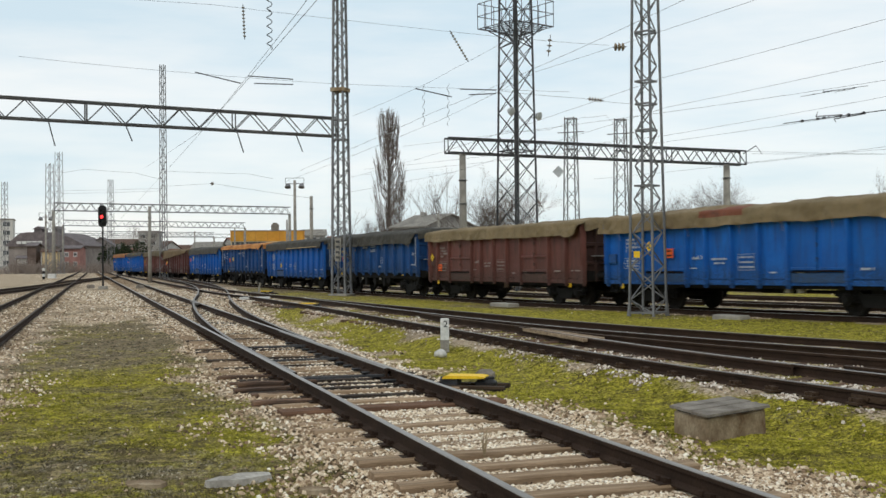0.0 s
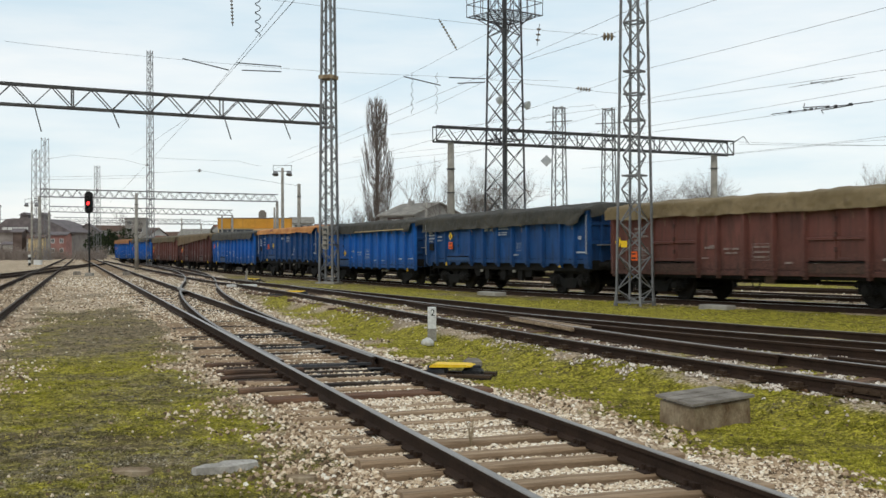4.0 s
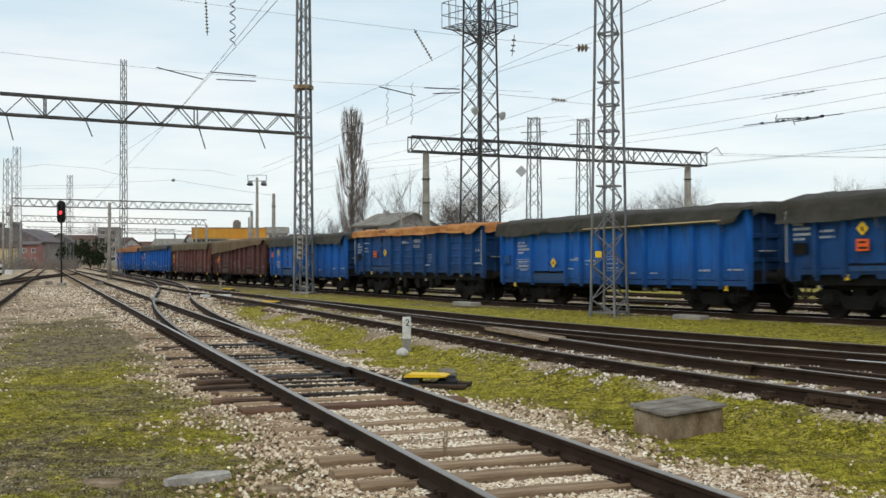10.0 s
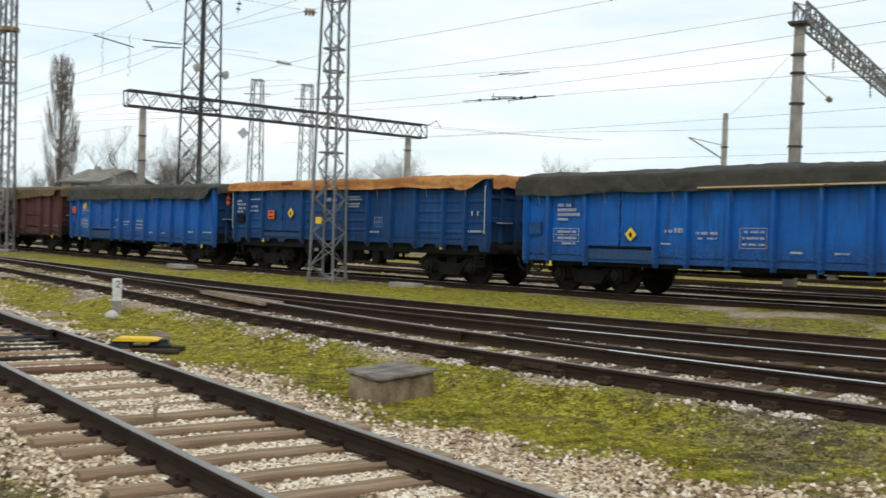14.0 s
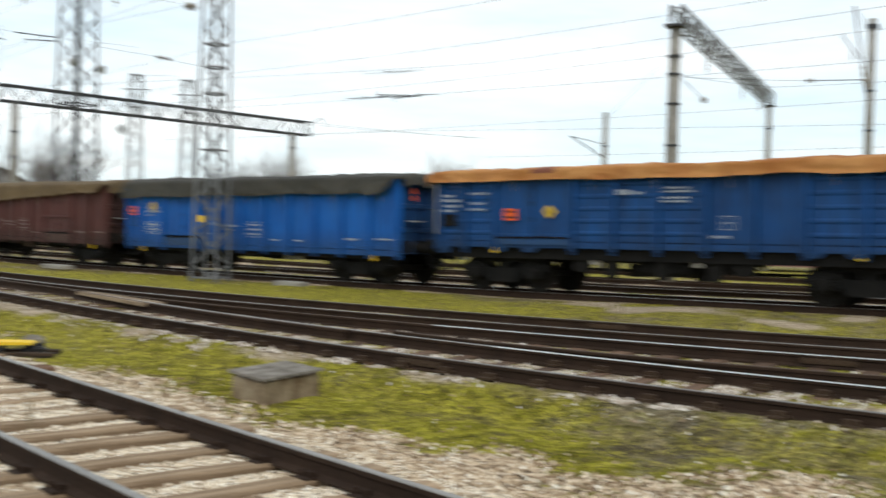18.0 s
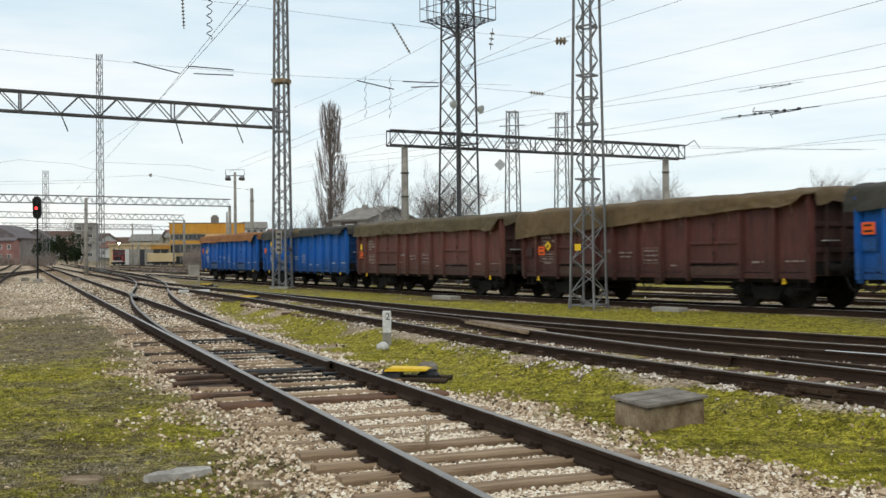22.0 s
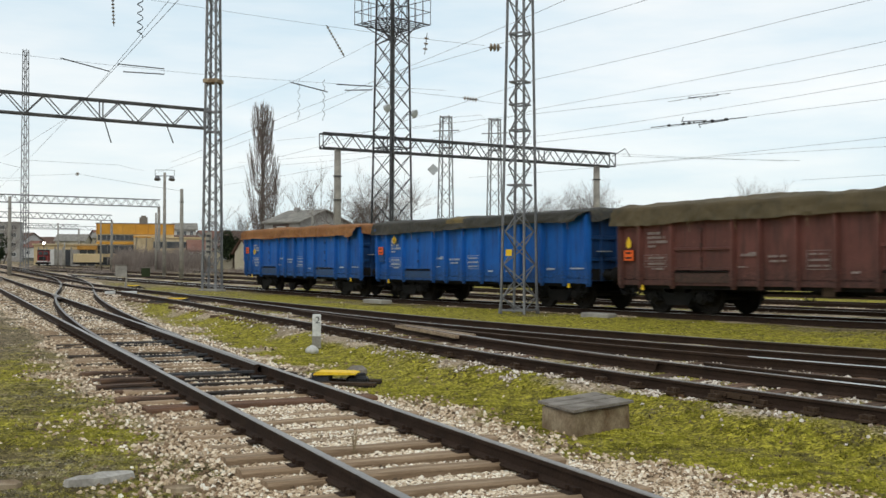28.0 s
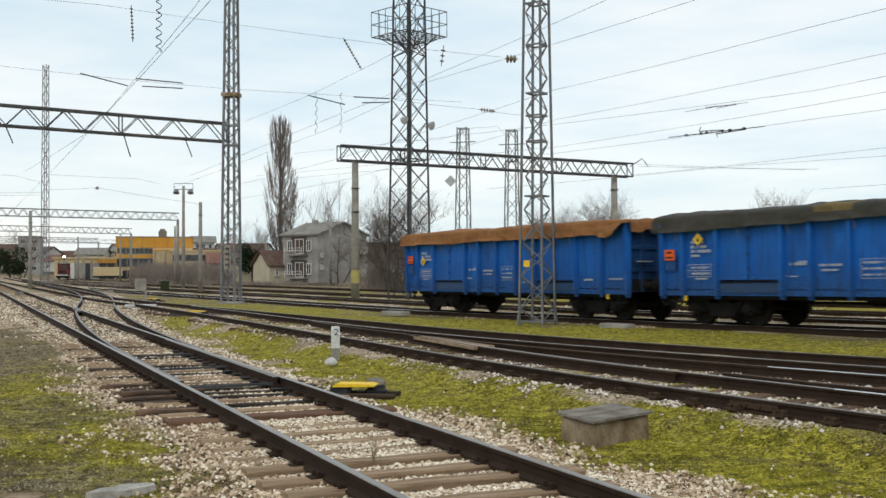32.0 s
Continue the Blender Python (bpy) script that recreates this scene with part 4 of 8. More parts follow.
    zz = min(max(zz, -0.198), -0.186) if abs(d1) < 1.6 else zz
    if py > 22 and -1.7 < d1 < 1.7 + br:
        zz = max(zz, -0.190)
    return zz, min(max(g, 0.0), 1.0), min(max(lush, 0.0), 1.0)


def axis(fine_lo, fine_hi, step, far_lo, far_hi):
    out = [fine_lo + i * step for i in range(int((fine_hi - fine_lo) / step) + 1)]
    s, q = step, out[-1]
    while q < far_hi:
        s *= 1.16
        q += s
        out.append(q)
    s, q, pre = step, out[0], []
    while q > far_lo:
        s *= 1.16
        q -= s
        pre.append(q)
    return pre[::-1] + out


gx = axis(-9.0, 20.0, 0.16, -3000, 3000)
gy = axis(5.0, 40.0, 0.16, -3000, 4200)
gv, gg, gl = [], [], []
for yv in gy:
    for xv in gx:
        h, g, l = ground_at(xv, yv)
        gv.append((xv, yv, h))
        gg.append(g)
        gl.append(l)
nx = len(gx)
gf = [(j * nx + i, j * nx + i + 1, j * nx + nx + i + 1, j * nx + nx + i) for j in range(len(gy) - 1) for i in range(nx - 1)]
gme = bpy.data.meshes.new("ground")
gme.from_pydata(gv, [], gf)
gme.materials.append(GROUND)
for nm, vals in (("gravel", gg), ("lush", gl)):
    gme.attributes.new(nm, "FLOAT", "POINT").data.foreach_set("value", vals)
gme.polygons.foreach_set("use_smooth", [True] * len(gf))
gme.update()
tagged(new("ground", gme), "yard ground of moss, dry grass and gravel", "ground", kind="structure")

# ---- the goods train: ten open wagons under tarpaulins ----
BODY, HALF_W = 12.74, 1.42
RIBS_ONE = (-5.55, -4.35, -2.25, -1.4, -0.3, 0.8, 1.9, 3.0, 4.1, 5.2)      # one pair of side doors
RIBS_TWO = (-5.55, -4.35, -2.25, -1.4, -0.3, 0.8, 1.9, 3.95, 5.15)         # two pairs
_cache = {}
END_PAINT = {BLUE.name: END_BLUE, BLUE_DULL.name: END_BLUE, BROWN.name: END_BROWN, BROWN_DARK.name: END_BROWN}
SILL = {BLUE.name: SILL_BLUE, BLUE_DULL.name: SILL_BLUE, BROWN.name: SILL_BROWN, BROWN_DARK.name: SILL_BROWN}


def cached(key, build):
    if key not in _cache:
        _cache[key] = build()
    return _cache[key]


def panel_shape(x0, x1, z0, z1, y, ridges, sgn):
    """A pressed steel wall panel, with horizontal ridges where it has them."""
    sh = Shape()
    rows = [(z0, 0.0)]
    if ridges:
        step = (z1 - z0) / (ridges + 1)
        for i in range(1, ridges + 1):
            zc = z0 + step * i
            rows += [(zc - 0.06, 0.0), (zc - 0.02, 0.022), (zc + 0.02, 0.022), (zc + 0.06, 0.0)]
    rows.append((z1, 0.0))
    n = len(rows)
    out = [(x0, y + sgn * o, z) for z, o in rows] + [(x1, y + sgn * o, z) for z, o in rows]
    back = [(x0, y - sgn * 0.05, z0), (x0, y - sgn * 0.05, z1), (x1, y - sgn * 0.05, z0), (x1, y - sgn * 0.05, z1)]
    fs = [(i, n + i, n + i + 1, i + 1) for i in range(n - 1)]
    b = 2 * n
    fs += [(b, b + 1, b + 3, b + 2), (0, b, b + 2, n), (n - 1, 2 * n - 1, b + 3, b + 1)]
    return sh.add(out + back, fs)


def rib_shape(z0, z1, sgn, w=0.10, d=0.135):
    """A channel-pressed upright: tapered section, foot plate below."""
    sh = Shape()
    y0 = 0.0
    sec = [(-w * 0.8, 0), (-w * 0.5, d), (w * 0.5, d), (w * 0.8, 0)]
    vs = [(x, y0 + sgn * y, z) for z in (z0, z1) for x, y in sec]
    sh.add(vs, [(0, 1, 5, 4), (1, 2, 6, 5), (2, 3, 7, 6), (0, 3, 2, 1), (4, 5, 6, 7), (0, 4, 7, 3)])
    sh.box(0, sgn * 0.03, z0 - 0.02, w * 1.2, 0.07, 0.12)
    return sh


def door_shape(w, z0, z1, sgn, rail):
    """A pressed door leaf: raised border, on some a cross rail too."""
    h = w / 2
    zc = z0 + (z1 - z0) * 0.36
    xs = [-h, -h + 0.06, -h + 0.075, h - 0.075, h - 0.06, h]
    zs = [z0, z0 + 0.06, z0 + 0.075, zc - 0.045, zc - 0.03, zc + 0.03, zc + 0.045, z1 - 0.075, z1 - 0.06, z1]

    def proud(x, z):
        if rail and abs(z - zc) <= 0.031:
            return 0.07
        if abs(x) >= h - 0.061 or z <= z0 + 0.061 or z >= z1 - 0.061:
            return 0.042
        return 0.010

    return Shape().relief(xs, zs, proud, sgn, 0.03)


def hinge_shape(sgn):
    """A strap and its knuckle, drawn as one bent profile."""
    return Shape().prism([(-0.045, -0.025), (-0.02, -0.045), (0.02, -0.045), (0.045, -0.025), (0.045, 0.025), (0.02, 0.045), (-0.02, 0.045), (-0.045, 0.025)], sgn * 0.03, sgn * 0.07)


def latch_shape(w, sgn):
    """A thin locking shaft along the foot of the doors, with its lever."""
    return Shape().tube([(-w / 2, sgn * 0.07, 0), (-0.02, sgn * 0.07, 0), (0.02, sgn * 0.09, 0.0), (0.2, sgn * 0.10, 0.03), (w / 2, sgn * 0.07, 0)], 0.016, 6)


def tarp_shape(length, top, hump, drop0, drop1, seed, half=HALF_W + 0.10, end_drop=0.45, fold=0.0, patch=None):
    """Canvas over a load: sagging crown, creased sides, a wavy hem."""
    r = random.Random(seed)
    ox, oy = r.uniform(0, 50), r.uniform(0, 50)
    nx_, na = 120, 16
    rows = []
    for i in range(nx_ + 1):
        k = i / nx_
        x = -length / 2 + length * k
        d = drop0 + (drop1 - drop0) * k
        # the hem lifts and falls between the ropes
        hem = 0.06 * hsh(x * 0.5, oy, 3.0) + 0.025 * hsh(x * 1.9, oy, 8.0) + 0.012 * hsh(x * 5.0, oy, 2.0)
        end = min(1.0, min(k, 1 - k) * nx_ / 5.0)
        hump_x = 0.36 * hump * (0.72 + 0.28 * end) + 0.07 * hsh(x * 0.42, oy, 1.0)
        row = []
        for sgn in (-1, 1):
            side = []
            for j in range(6):
                q = j / 5.0
                z = top - (d + hem) * (1 - q)
                crease = 0.10 * (0.5 - abs(hsh(x * 1.5 + q * 1.6, sgn * 3.0 + oy, q * 1.4)) * 2.2) + 0.05 * (0.4 - abs(hsh(x * 3.6 - q * 1.8, sgn * 5 + oy, q * 2)) * 2)
                crease = max(crease, -0.015)
                y = half + 0.02 + 0.035 * (1 - q) * (1 + hsh(x * 1.7, oy + sgn, 4.0)) + crease * (1.2 - q)
                if fold and k > 0.89 and sgn < 0:
                    # a loose corner: a hanging ear, then the hem is drawn up
                    e = (k - 0.89) / 0.11
                    f = 1 + 0.18 * math.sin(min(1.0, e / 0.55) * math.pi) if e < 0.55 else 1 - 0.8 * min(1.0, (e - 0.55) / 0.3)
                    z = top - (d + hem) * (1 - q) * f
                    y += 0.06 * math.sin(min(1.0, e / 0.55) * math.pi) * (1 - q)
                side.append((x, sgn * y, z))
            row.append(side)
        crown = []
        for j in range(1, na):
            q = -1 + 2 * j / na
            z = top + hump_x * (1 - abs(q) ** 3.4) + 0.07 * (0.3 - abs(hsh(x * 1.1, q * 2.2 + oy, 2.0)) * 1.8) + 0.035 * hsh(x * 3.4, q * 4 + oy, 6.0)
            crown.append((x, q * half, z))
        rows.append(row[0] + crown + row[1][::-1])
    n = len(rows[0])
    # flaps over both ends
    first = [[(rows[0][j][0] - 0.05 - 0.02 * m, rows[0][j][1], max(rows[0][j][2] - (end_drop * m / 3) * (0.75 + 0.35 * hsh(rows[0][j][1] * 2.0, oy, 9.0)), 1.9) if 5 <= j <= n - 6 else rows[0][j][2])
              for j in range(n)] for m in (3, 2, 1)]
    last = [[(rows[-1][j][0] + 0.05 + 0.02 * m, rows[-1][j][1], max(rows[-1][j][2] - (end_drop * m / 3) * (0.75 + 0.35 * hsh(rows[-1][j][1] * 2.0, oy, 12.0)), 1.9) if 5 <= j <= n - 6 else rows[-1][j][2])
             for j in range(n)] for m in (1, 2, 3)]
    grid = first + rows + last
    vs = [p for row in grid for p in row]
    fs = [(i * n + j, i * n + n + j, i * n + n + j + 1, i * n + j + 1) for i in range(len(grid) - 1) for j in range(n - 1)]
    sh = Shape().add(vs, fs)
    if patch:
        # a band of other colour printed along the shoulder
        for q, f in enumerate(fs):
            row, col = divmod(q, n - 1)
            x = -length / 2 + length * (row - 3) / nx_
            if patch[0] < x < patch[1] and 3 <= col <= 6:
                sh.m[q] = 1
    return sh


def wheelset_shape():
    sh = Shape()
    for sgn in (-1, 1):
        sh.lathe((0, sgn * 0.75, 0), (0, sgn, 0), [(-0.055, 0.49), (-0.03, 0.49), (-0.022, 0.465), (0.065, 0.455), (0.065, 0.39), (0.03, 0.37), (0.03, 0.17), (0.065, 0.14), (0.065, 0.10)], 28)
    sh.cyl((0, -1.05, 0), (0, 1.05, 0), 0.075, 12)
    for sgn in (-1, 1):
        for a in range(6):
            an = a * math.pi / 3
            sh.cyl((0.27 * math.cos(an), sgn * 0.785, 0.27 * math.sin(an)), (0.27 * math.cos(an), sgn * 0.81, 0.27 * math.sin(an)), 0.03, 6)
    return sh


def bogie_frame_shape():
    sh = Shape()
    for sgn in (-1, 1):
        y = sgn * 1.0
        poly = [(-1.35, 0.52), (-1.3, 0.66), (-1.12, 0.74), (-0.62, 0.72), (-0.38, 0.58), (0.38, 0.58), (0.62, 0.72), (1.12, 0.74), (1.3, 0.66), (1.35, 0.52),
                (1.15, 0.50), (1.12, 0.60), (0.68, 0.60), (0.45, 0.36), (-0.45, 0.36), (-0.68, 0.60), (-1.12, 0.60), (-1.15, 0.50)]
        n = len(poly)
        sh.prism(poly, y - 0.06, y + 0.06)
    sh.box(0, 0, 0.62, 0.42, 2.0, 0.22)
    for sgn in (-1, 1):
        sh.prism([(-0.58, 0.52), (-0.40, 0.24), (0.40, 0.24), (0.58, 0.52)], sgn * 0.97 - 0.1, sgn * 0.97 + 0.1)
    sh.cyl((0, 0, 0.7), (0, 0, 0.92), 0.22, 12)
    for sgn in (-1, 1):
        sh.prism([(-1.2, 0.73), (-0.95, 0.96), (0.95, 0.96), (1.2, 0.73)], sgn * 0.93 - 0.05, sgn * 0.93 + 0.05)
    for sgn in (-1, 1):
        sh.box(0, sgn * 0.8, 0.78, 0.3, 0.25, 0.12)
        sh.box(0.6, sgn * 0.86, 0.42, 0.07, 0.12, 0.36)
        sh.box(-0.6, sgn * 0.86, 0.42, 0.07, 0.12, 0.36)
    return sh


def axlebox_shape(sgn):
    return Shape().lathe((0, sgn * 0.92, 0.46), (0, sgn, 0), [(0.0, 0.15), (0.02, 0.19), (0.18, 0.19), (0.2, 0.13), (0.27, 0.12), (0.28, 0.05)], 12)


def spring_shape():
    prof = []
    for k in range(5):
        prof += [(k * 0.06, 0.06), (k * 0.06 + 0.015, 0.085), (k * 0.06 + 0.035, 0.085), (k * 0.06 + 0.05, 0.06)]
    return Shape().lathe((0, 0, 0.34), (0, 0, 1), prof, 10)


def buffer_shape(sgn):
    sh = Shape()
    sh.lathe((0, 0, 0), (sgn, 0, 0), [(0.0, 0.13), (0.06, 0.13), (0.08, 0.10), (0.36, 0.10), (0.36, 0.075), (0.56, 0.075), (0.58, 0.22), (0.61, 0.225), (0.635, 0.20)], 16)
    sh.box(0.01 * sgn, 0, 0, 0.03, 0.36, 0.32)
    return sh


def coupling_shape(sgn):
    sh = Shape()
    sh.box(sgn * 0.1, 0, 0, 0.28, 0.22, 0.22)
    sh.bar((sgn * 0.2, 0, 0), (sgn * 0.5, 0, -0.10), 0.07)
    sh.bar((sgn * 0.42, -0.07, -0.05), (sgn * 0.66, -0.07, -0.12), 0.045)
    sh.bar((sgn * 0.42, 0.07, -0.05), (sgn * 0.66, 0.07, -0.12), 0.045)
    return sh


def hose_shape(sgn):
    pts = [(sgn * 0.0, 0, 0.0), (sgn * 0.12, 0, -0.1), (sgn * 0.22, 0, -0.34), (sgn * 0.38, 0, -0.46), (sgn * 0.56, 0, -0.36), (sgn * 0.64, 0, -0.2)]
    return Shape().tube(pts, 0.032, 8)


def ladder_shape():
    sh = Shape()
    sh.cyl((0, 0, 1.45), (0, 0, 2.75), 0.018, 6)
    sh.cyl((0, 0, 1.45), (0, 0.06, 1.45), 0.018, 6)
    sh.cyl((0, 0, 2.75), (0, 0.06, 2.75), 0.018, 6)
    return sh


def step_shape():
    sh = Shape()
    sh.bar((-0.17, 0, 0.92), (-0.17, 0, 0.48), 0.03)
    sh.bar((0.17, 0, 0.92), (0.17, 0, 0.48), 0.03)
    sh.box(0, 0, 0.47, 0.40, 0.16, 0.025)
    sh.box(0, 0, 0.72, 0.37, 0.12, 0.02)
    return sh


def lettering_shape(rows, seed, char=0.05):
    """Rows of short white bars: writing too small to read."""
    r = random.Random(seed)
    sh = Shape()
    for x0, z, length, h in rows:
        x = x0
        while x < x0 + length:
            w = r.uniform(0.6, 1.0) * h
            if r.random() > 0.12:
                sh.box(x + w / 2, 0, z, w * 0.72, 0.006, h)
            x += w
    return sh


def frame_shape(w, h, t=0.014):
    """A ruled table as one flat sheet with its fields cut out."""
    xs = [-w / 2]
    for q in (-0.17, 0.17, 0.5):
        xs += [w * q - t / 2 - (t / 2 if q == 0.5 else 0), w * q + t / 2 - (t / 2 if q == 0.5 else 0)]
    xs = [-w / 2, -w / 2 + t] + xs[1:]
    zs = [-h / 2, -h / 2 + t, -t / 2, t / 2, h / 2 - t, h / 2]
    nx, vs, fs = len(xs), [(x, -0.003, z) for z in zs for x in xs], []
    for b in range(len(zs) - 1):
        for a in range(nx - 1):
            if a % 2 == 0 or b % 2 == 0:
                fs.append((b * nx + a, b * nx + a + 1, b * nx + nx + a + 1, b * nx + nx + a))
    return Shape().add(vs, fs)


def outline_shape(w, h, t):
    """A thin painted border."""
    vs = [(sx * (w / 2 - i), -0.003, sz * (h / 2 - i)) for i in (0, t) for sx, sz in ((-1, -1), (1, -1), (1, 1), (-1, 1))]
    return Shape().add(vs, [(k, (k + 1) % 4, 4 + (k + 1) % 4, 4 + k) for k in range(4)])


def diamond_shape(a):
    pts = [(0, a), (a, 0), (0, -a), (-a, 0)]
    return Shape().prism(pts, -0.006, 0.006)


def mark(parent, name, shape, mat, x, z, y, label=""):
    return part(name, shape, mat, parent, label, Matrix.Translation((x, y, z)))


def wagon(cfg):
    kind, paint, tarp_mat = cfg["kind"], cfg["paint"], cfg["tarp"]
    label, two = cfg["label"], cfg.get("two", False)
    w = thing("goods_wagon", Matrix(), label, "freight wagon", "wagons of the goods train")
    z0, z1 = (0.86, 2.86) if kind == "A" else (1.18, 2.92)
    key = (kind, paint.name, tarp_mat.name, cfg.get("two", False))
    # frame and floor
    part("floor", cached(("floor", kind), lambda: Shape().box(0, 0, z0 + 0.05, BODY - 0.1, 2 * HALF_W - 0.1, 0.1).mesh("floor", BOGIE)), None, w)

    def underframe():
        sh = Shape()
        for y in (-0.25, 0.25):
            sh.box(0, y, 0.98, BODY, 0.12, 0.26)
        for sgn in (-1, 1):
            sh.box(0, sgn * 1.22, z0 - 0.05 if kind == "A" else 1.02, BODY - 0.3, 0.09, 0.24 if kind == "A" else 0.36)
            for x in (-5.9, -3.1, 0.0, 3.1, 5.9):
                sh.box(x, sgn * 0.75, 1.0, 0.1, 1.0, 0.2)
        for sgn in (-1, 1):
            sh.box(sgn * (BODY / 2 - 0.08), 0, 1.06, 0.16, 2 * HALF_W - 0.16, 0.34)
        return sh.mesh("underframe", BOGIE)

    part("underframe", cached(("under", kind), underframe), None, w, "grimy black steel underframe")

    def gear():
        sh = Shape()
        sh.cyl((-0.9, 0.35, 0.70), (0.35, 0.35, 0.70), 0.19, 14)
        sh.cyl((0.9, -0.55, 0.74), (1.5, -0.55, 0.74), 0.16, 12)
        sh.bar((-3.3, -0.3, 0.62), (3.3, -0.3, 0.62), 0.05)
        sh.bar((-2.6, 0.3, 0.58), (2.6, 0.1, 0.58), 0.05)
        for x in (-1.6, 1.6):
            sh.bar((x, -0.3, 0.62), (x, -0.3, 0.95), 0.05)
        sh.box(0.2, -0.9, 0.78, 0.7, 0.35, 0.28)
        return sh.mesh("brake_gear", BOGIE)

    part("brake_gear", cached("gear", gear), None, w, "grimy brake rods, cylinder and air tank")
    else_gear = kind == "A" and paint in (BLUE,)
    if else_gear:
        for x in (1.55, 2.0):
            mark(w, "valve_box", cached("vbox", lambda: Shape().box(0, 0, 0, 0.2, 0.16, 0.19, 0, 0.02).mesh("valve_box", CONCRETE)), None, x, 0.68, -1.05, "pale valve box")
    elif kind == "A":
        hw = mark(w, "handwheel", cached("hwheel", lambda: Shape().tube([(0.17 * math.cos(q * math.pi / 8), 0, 0.17 * math.sin(q * math.pi / 8)) for q in range(17)], 0.018, 6).mesh("handwheel", BOGIE)), None, -0.1, 0.62, -1.2, "grimy brake handwheel")
        part("spoke", cached("hspoke", lambda: Shape().box(0, 0, 0, 0.32, 0.02, 0.02).mesh("spoke", BOGIE)), None, hw)
        part("spindle", cached("hspin", lambda: Shape().cyl((0, 0, 0), (0, 0.5, 0.2), 0.02, 6).mesh("spindle", BOGIE)), None, hw)
        mark(w, "tally_plate", cached("tallyb", lambda: Shape().box(0, 0, 0, 0.34, 0.03, 0.3).mesh("tally_plate", RAIL_RUST)), None, 0.5, 0.72, -1.28, "rusty tally plate")
    if kind == "B":
        part("truss", cached("truss", lambda: Shape().prism([(-3.0, 1.08), (-2.2, 0.78), (2.2, 0.78), (3.0, 1.08)], -0.72, -0.62).box(-0.9, -0.5, 0.62, 0.5, 0.3, 0.3).box(0.7, -0.5, 0.6, 0.3, 0.3, 0.36).mesh("truss", BOGIE)), None, w)
        for x, ww, hh in ((-1.3, 0.34, 0.55), (0.0, 0.34, 0.55), (1.3, 0.34, 0.55), (-2.1, 0.5, 0.42), (1.95, 0.55, 0.4)):
            part("hanger", cached(("hanger", ww, hh), lambda: Shape().prism([(-ww / 2, 1.25), (ww / 2, 1.25), (ww / 2, 1.05 - hh * 0.8), (ww * 0.3, 0.98 - hh), (-ww * 0.3, 0.98 - hh), (-ww / 2, 1.05 - hh * 0.8)], -1.2, -1.08).mesh("hanger", BOGIE)), None, w, at=Matrix.Translation((x, 0, 0)))
        part("air_tank", cached("tank", lambda: Shape().lathe((0, -0.9, 0.68), (1, 0, 0), [(-0.65, 0.08), (-0.58, 0.18), (0.58, 0.18), (0.65, 0.08)], 14).mesh("air_tank", BOGIE)), None, w, "grimy air tank")
        for x in (-1.7, 0.9):
            mark(w, "tally_plate", cached("tally", lambda: Shape().box(0, 0, 0, 0.2, 0.03, 0.36).mesh("tally_plate", CONCRETE)), None, x, 0.92, -1.22, "pale tally plate")
    ribs = (RIBS_TWO if two else RIBS_ONE) if kind == "A" else (-5.45, -4.55, -3.35, -2.25, -1.15, 0.0, 1.15, 2.25, 3.35, 4.55, 5.45)
    doors = (((-4.35, -2.25), (1.9, 3.95)) if two else ((-4.35, -2.25),)) if kind == "A" else ((-4.55, -2.25),)
    edges = (-BODY / 2,) + ribs + (BODY / 2,)
    for sgn in (-1, 1):
        y = sgn * (HALF_W - 0.05)
        for a, b in zip(edges[:-1], edges[1:]):
            if any(d0 - 0.01 <= a and b <= d1 + 0.01 for d0, d1 in doors):
                continue
            # plain panels beside the doors, ridged ones elsewhere on the second kind
            rid = 0 if kind == "A" or cfg["tarp"] is TARP_DARK else (0 if 1.1 < a < 3.0 else 5)
            part("side_panel", cached((key, "panel", a, b, sgn), lambda: panel_shape(a, b, z0, z1, y, rid, sgn).mesh("side_panel", paint)), None, w)
        for x in ribs + (-BODY / 2 + 0.06, BODY / 2 - 0.06):
            if kind == "B" and any(d0 + 0.1 < x < d1 - 0.1 for d0, d1 in doors):
                continue
            part("rib", cached((key, "rib", sgn, abs(x) > 6), lambda: rib_shape(z0 - (0.08 if kind == "A" else 0.14), z1, sgn, 0.10 if abs(x) < 6 else 0.12).mesh("rib", paint)),
                 None, w, at=Matrix.Translation((x, y, 0)))
        for d0, d1 in doors:
            half = (d1 - d0) / 2
            for k in (0, 1):
                dr = part("side_door", cached((key, "door", sgn, half), lambda: door_shape(half - 0.05, z0 + (0.34 if kind == "A" else 0.20), z1 - 0.10, sgn, paint in (BROWN, BROWN_DARK)).mesh("side_door", paint)), None, w,
                          at=Matrix.Translation((d0 + half * (k + 0.5), y, 0)))
                for hz in (0.2, 0.5, 0.8):
                    part("hinge", cached((key, "hinge", sgn), lambda: hinge_shape(sgn).mesh("hinge", paint)), None, dr,
                         at=Matrix.Translation(((half / 2 - 0.03) * (1 if k else -1), 0, z0 + 0.40 + (z1 - z0 - 0.50) * hz)))
            part("door_latch", cached(("latch", sgn, half), lambda: latch_shape(2 * half - 0.2, sgn).mesh("door_latch", WHEEL)), None, w, "rusty latch bar",
                 Matrix.Translation(((d0 + d1) / 2, y, z0 + (0.29 if kind == "A" else 0.17))))
            for hz in (0.62, 1.0, 1.4):
                part("door_clip", cached((key, "clip", sgn), lambda: Shape().prism([(-0.03, -0.06), (0.03, -0.06), (0.045, 0.0), (0.03, 0.06), (-0.03, 0.06), (-0.045, 0.0)], sgn * 0.04, sgn * 0.09).mesh("door_clip", paint)), None, w,
                     at=Matrix.Translation(((d0 + d1) / 2, y, z0 + hz)))
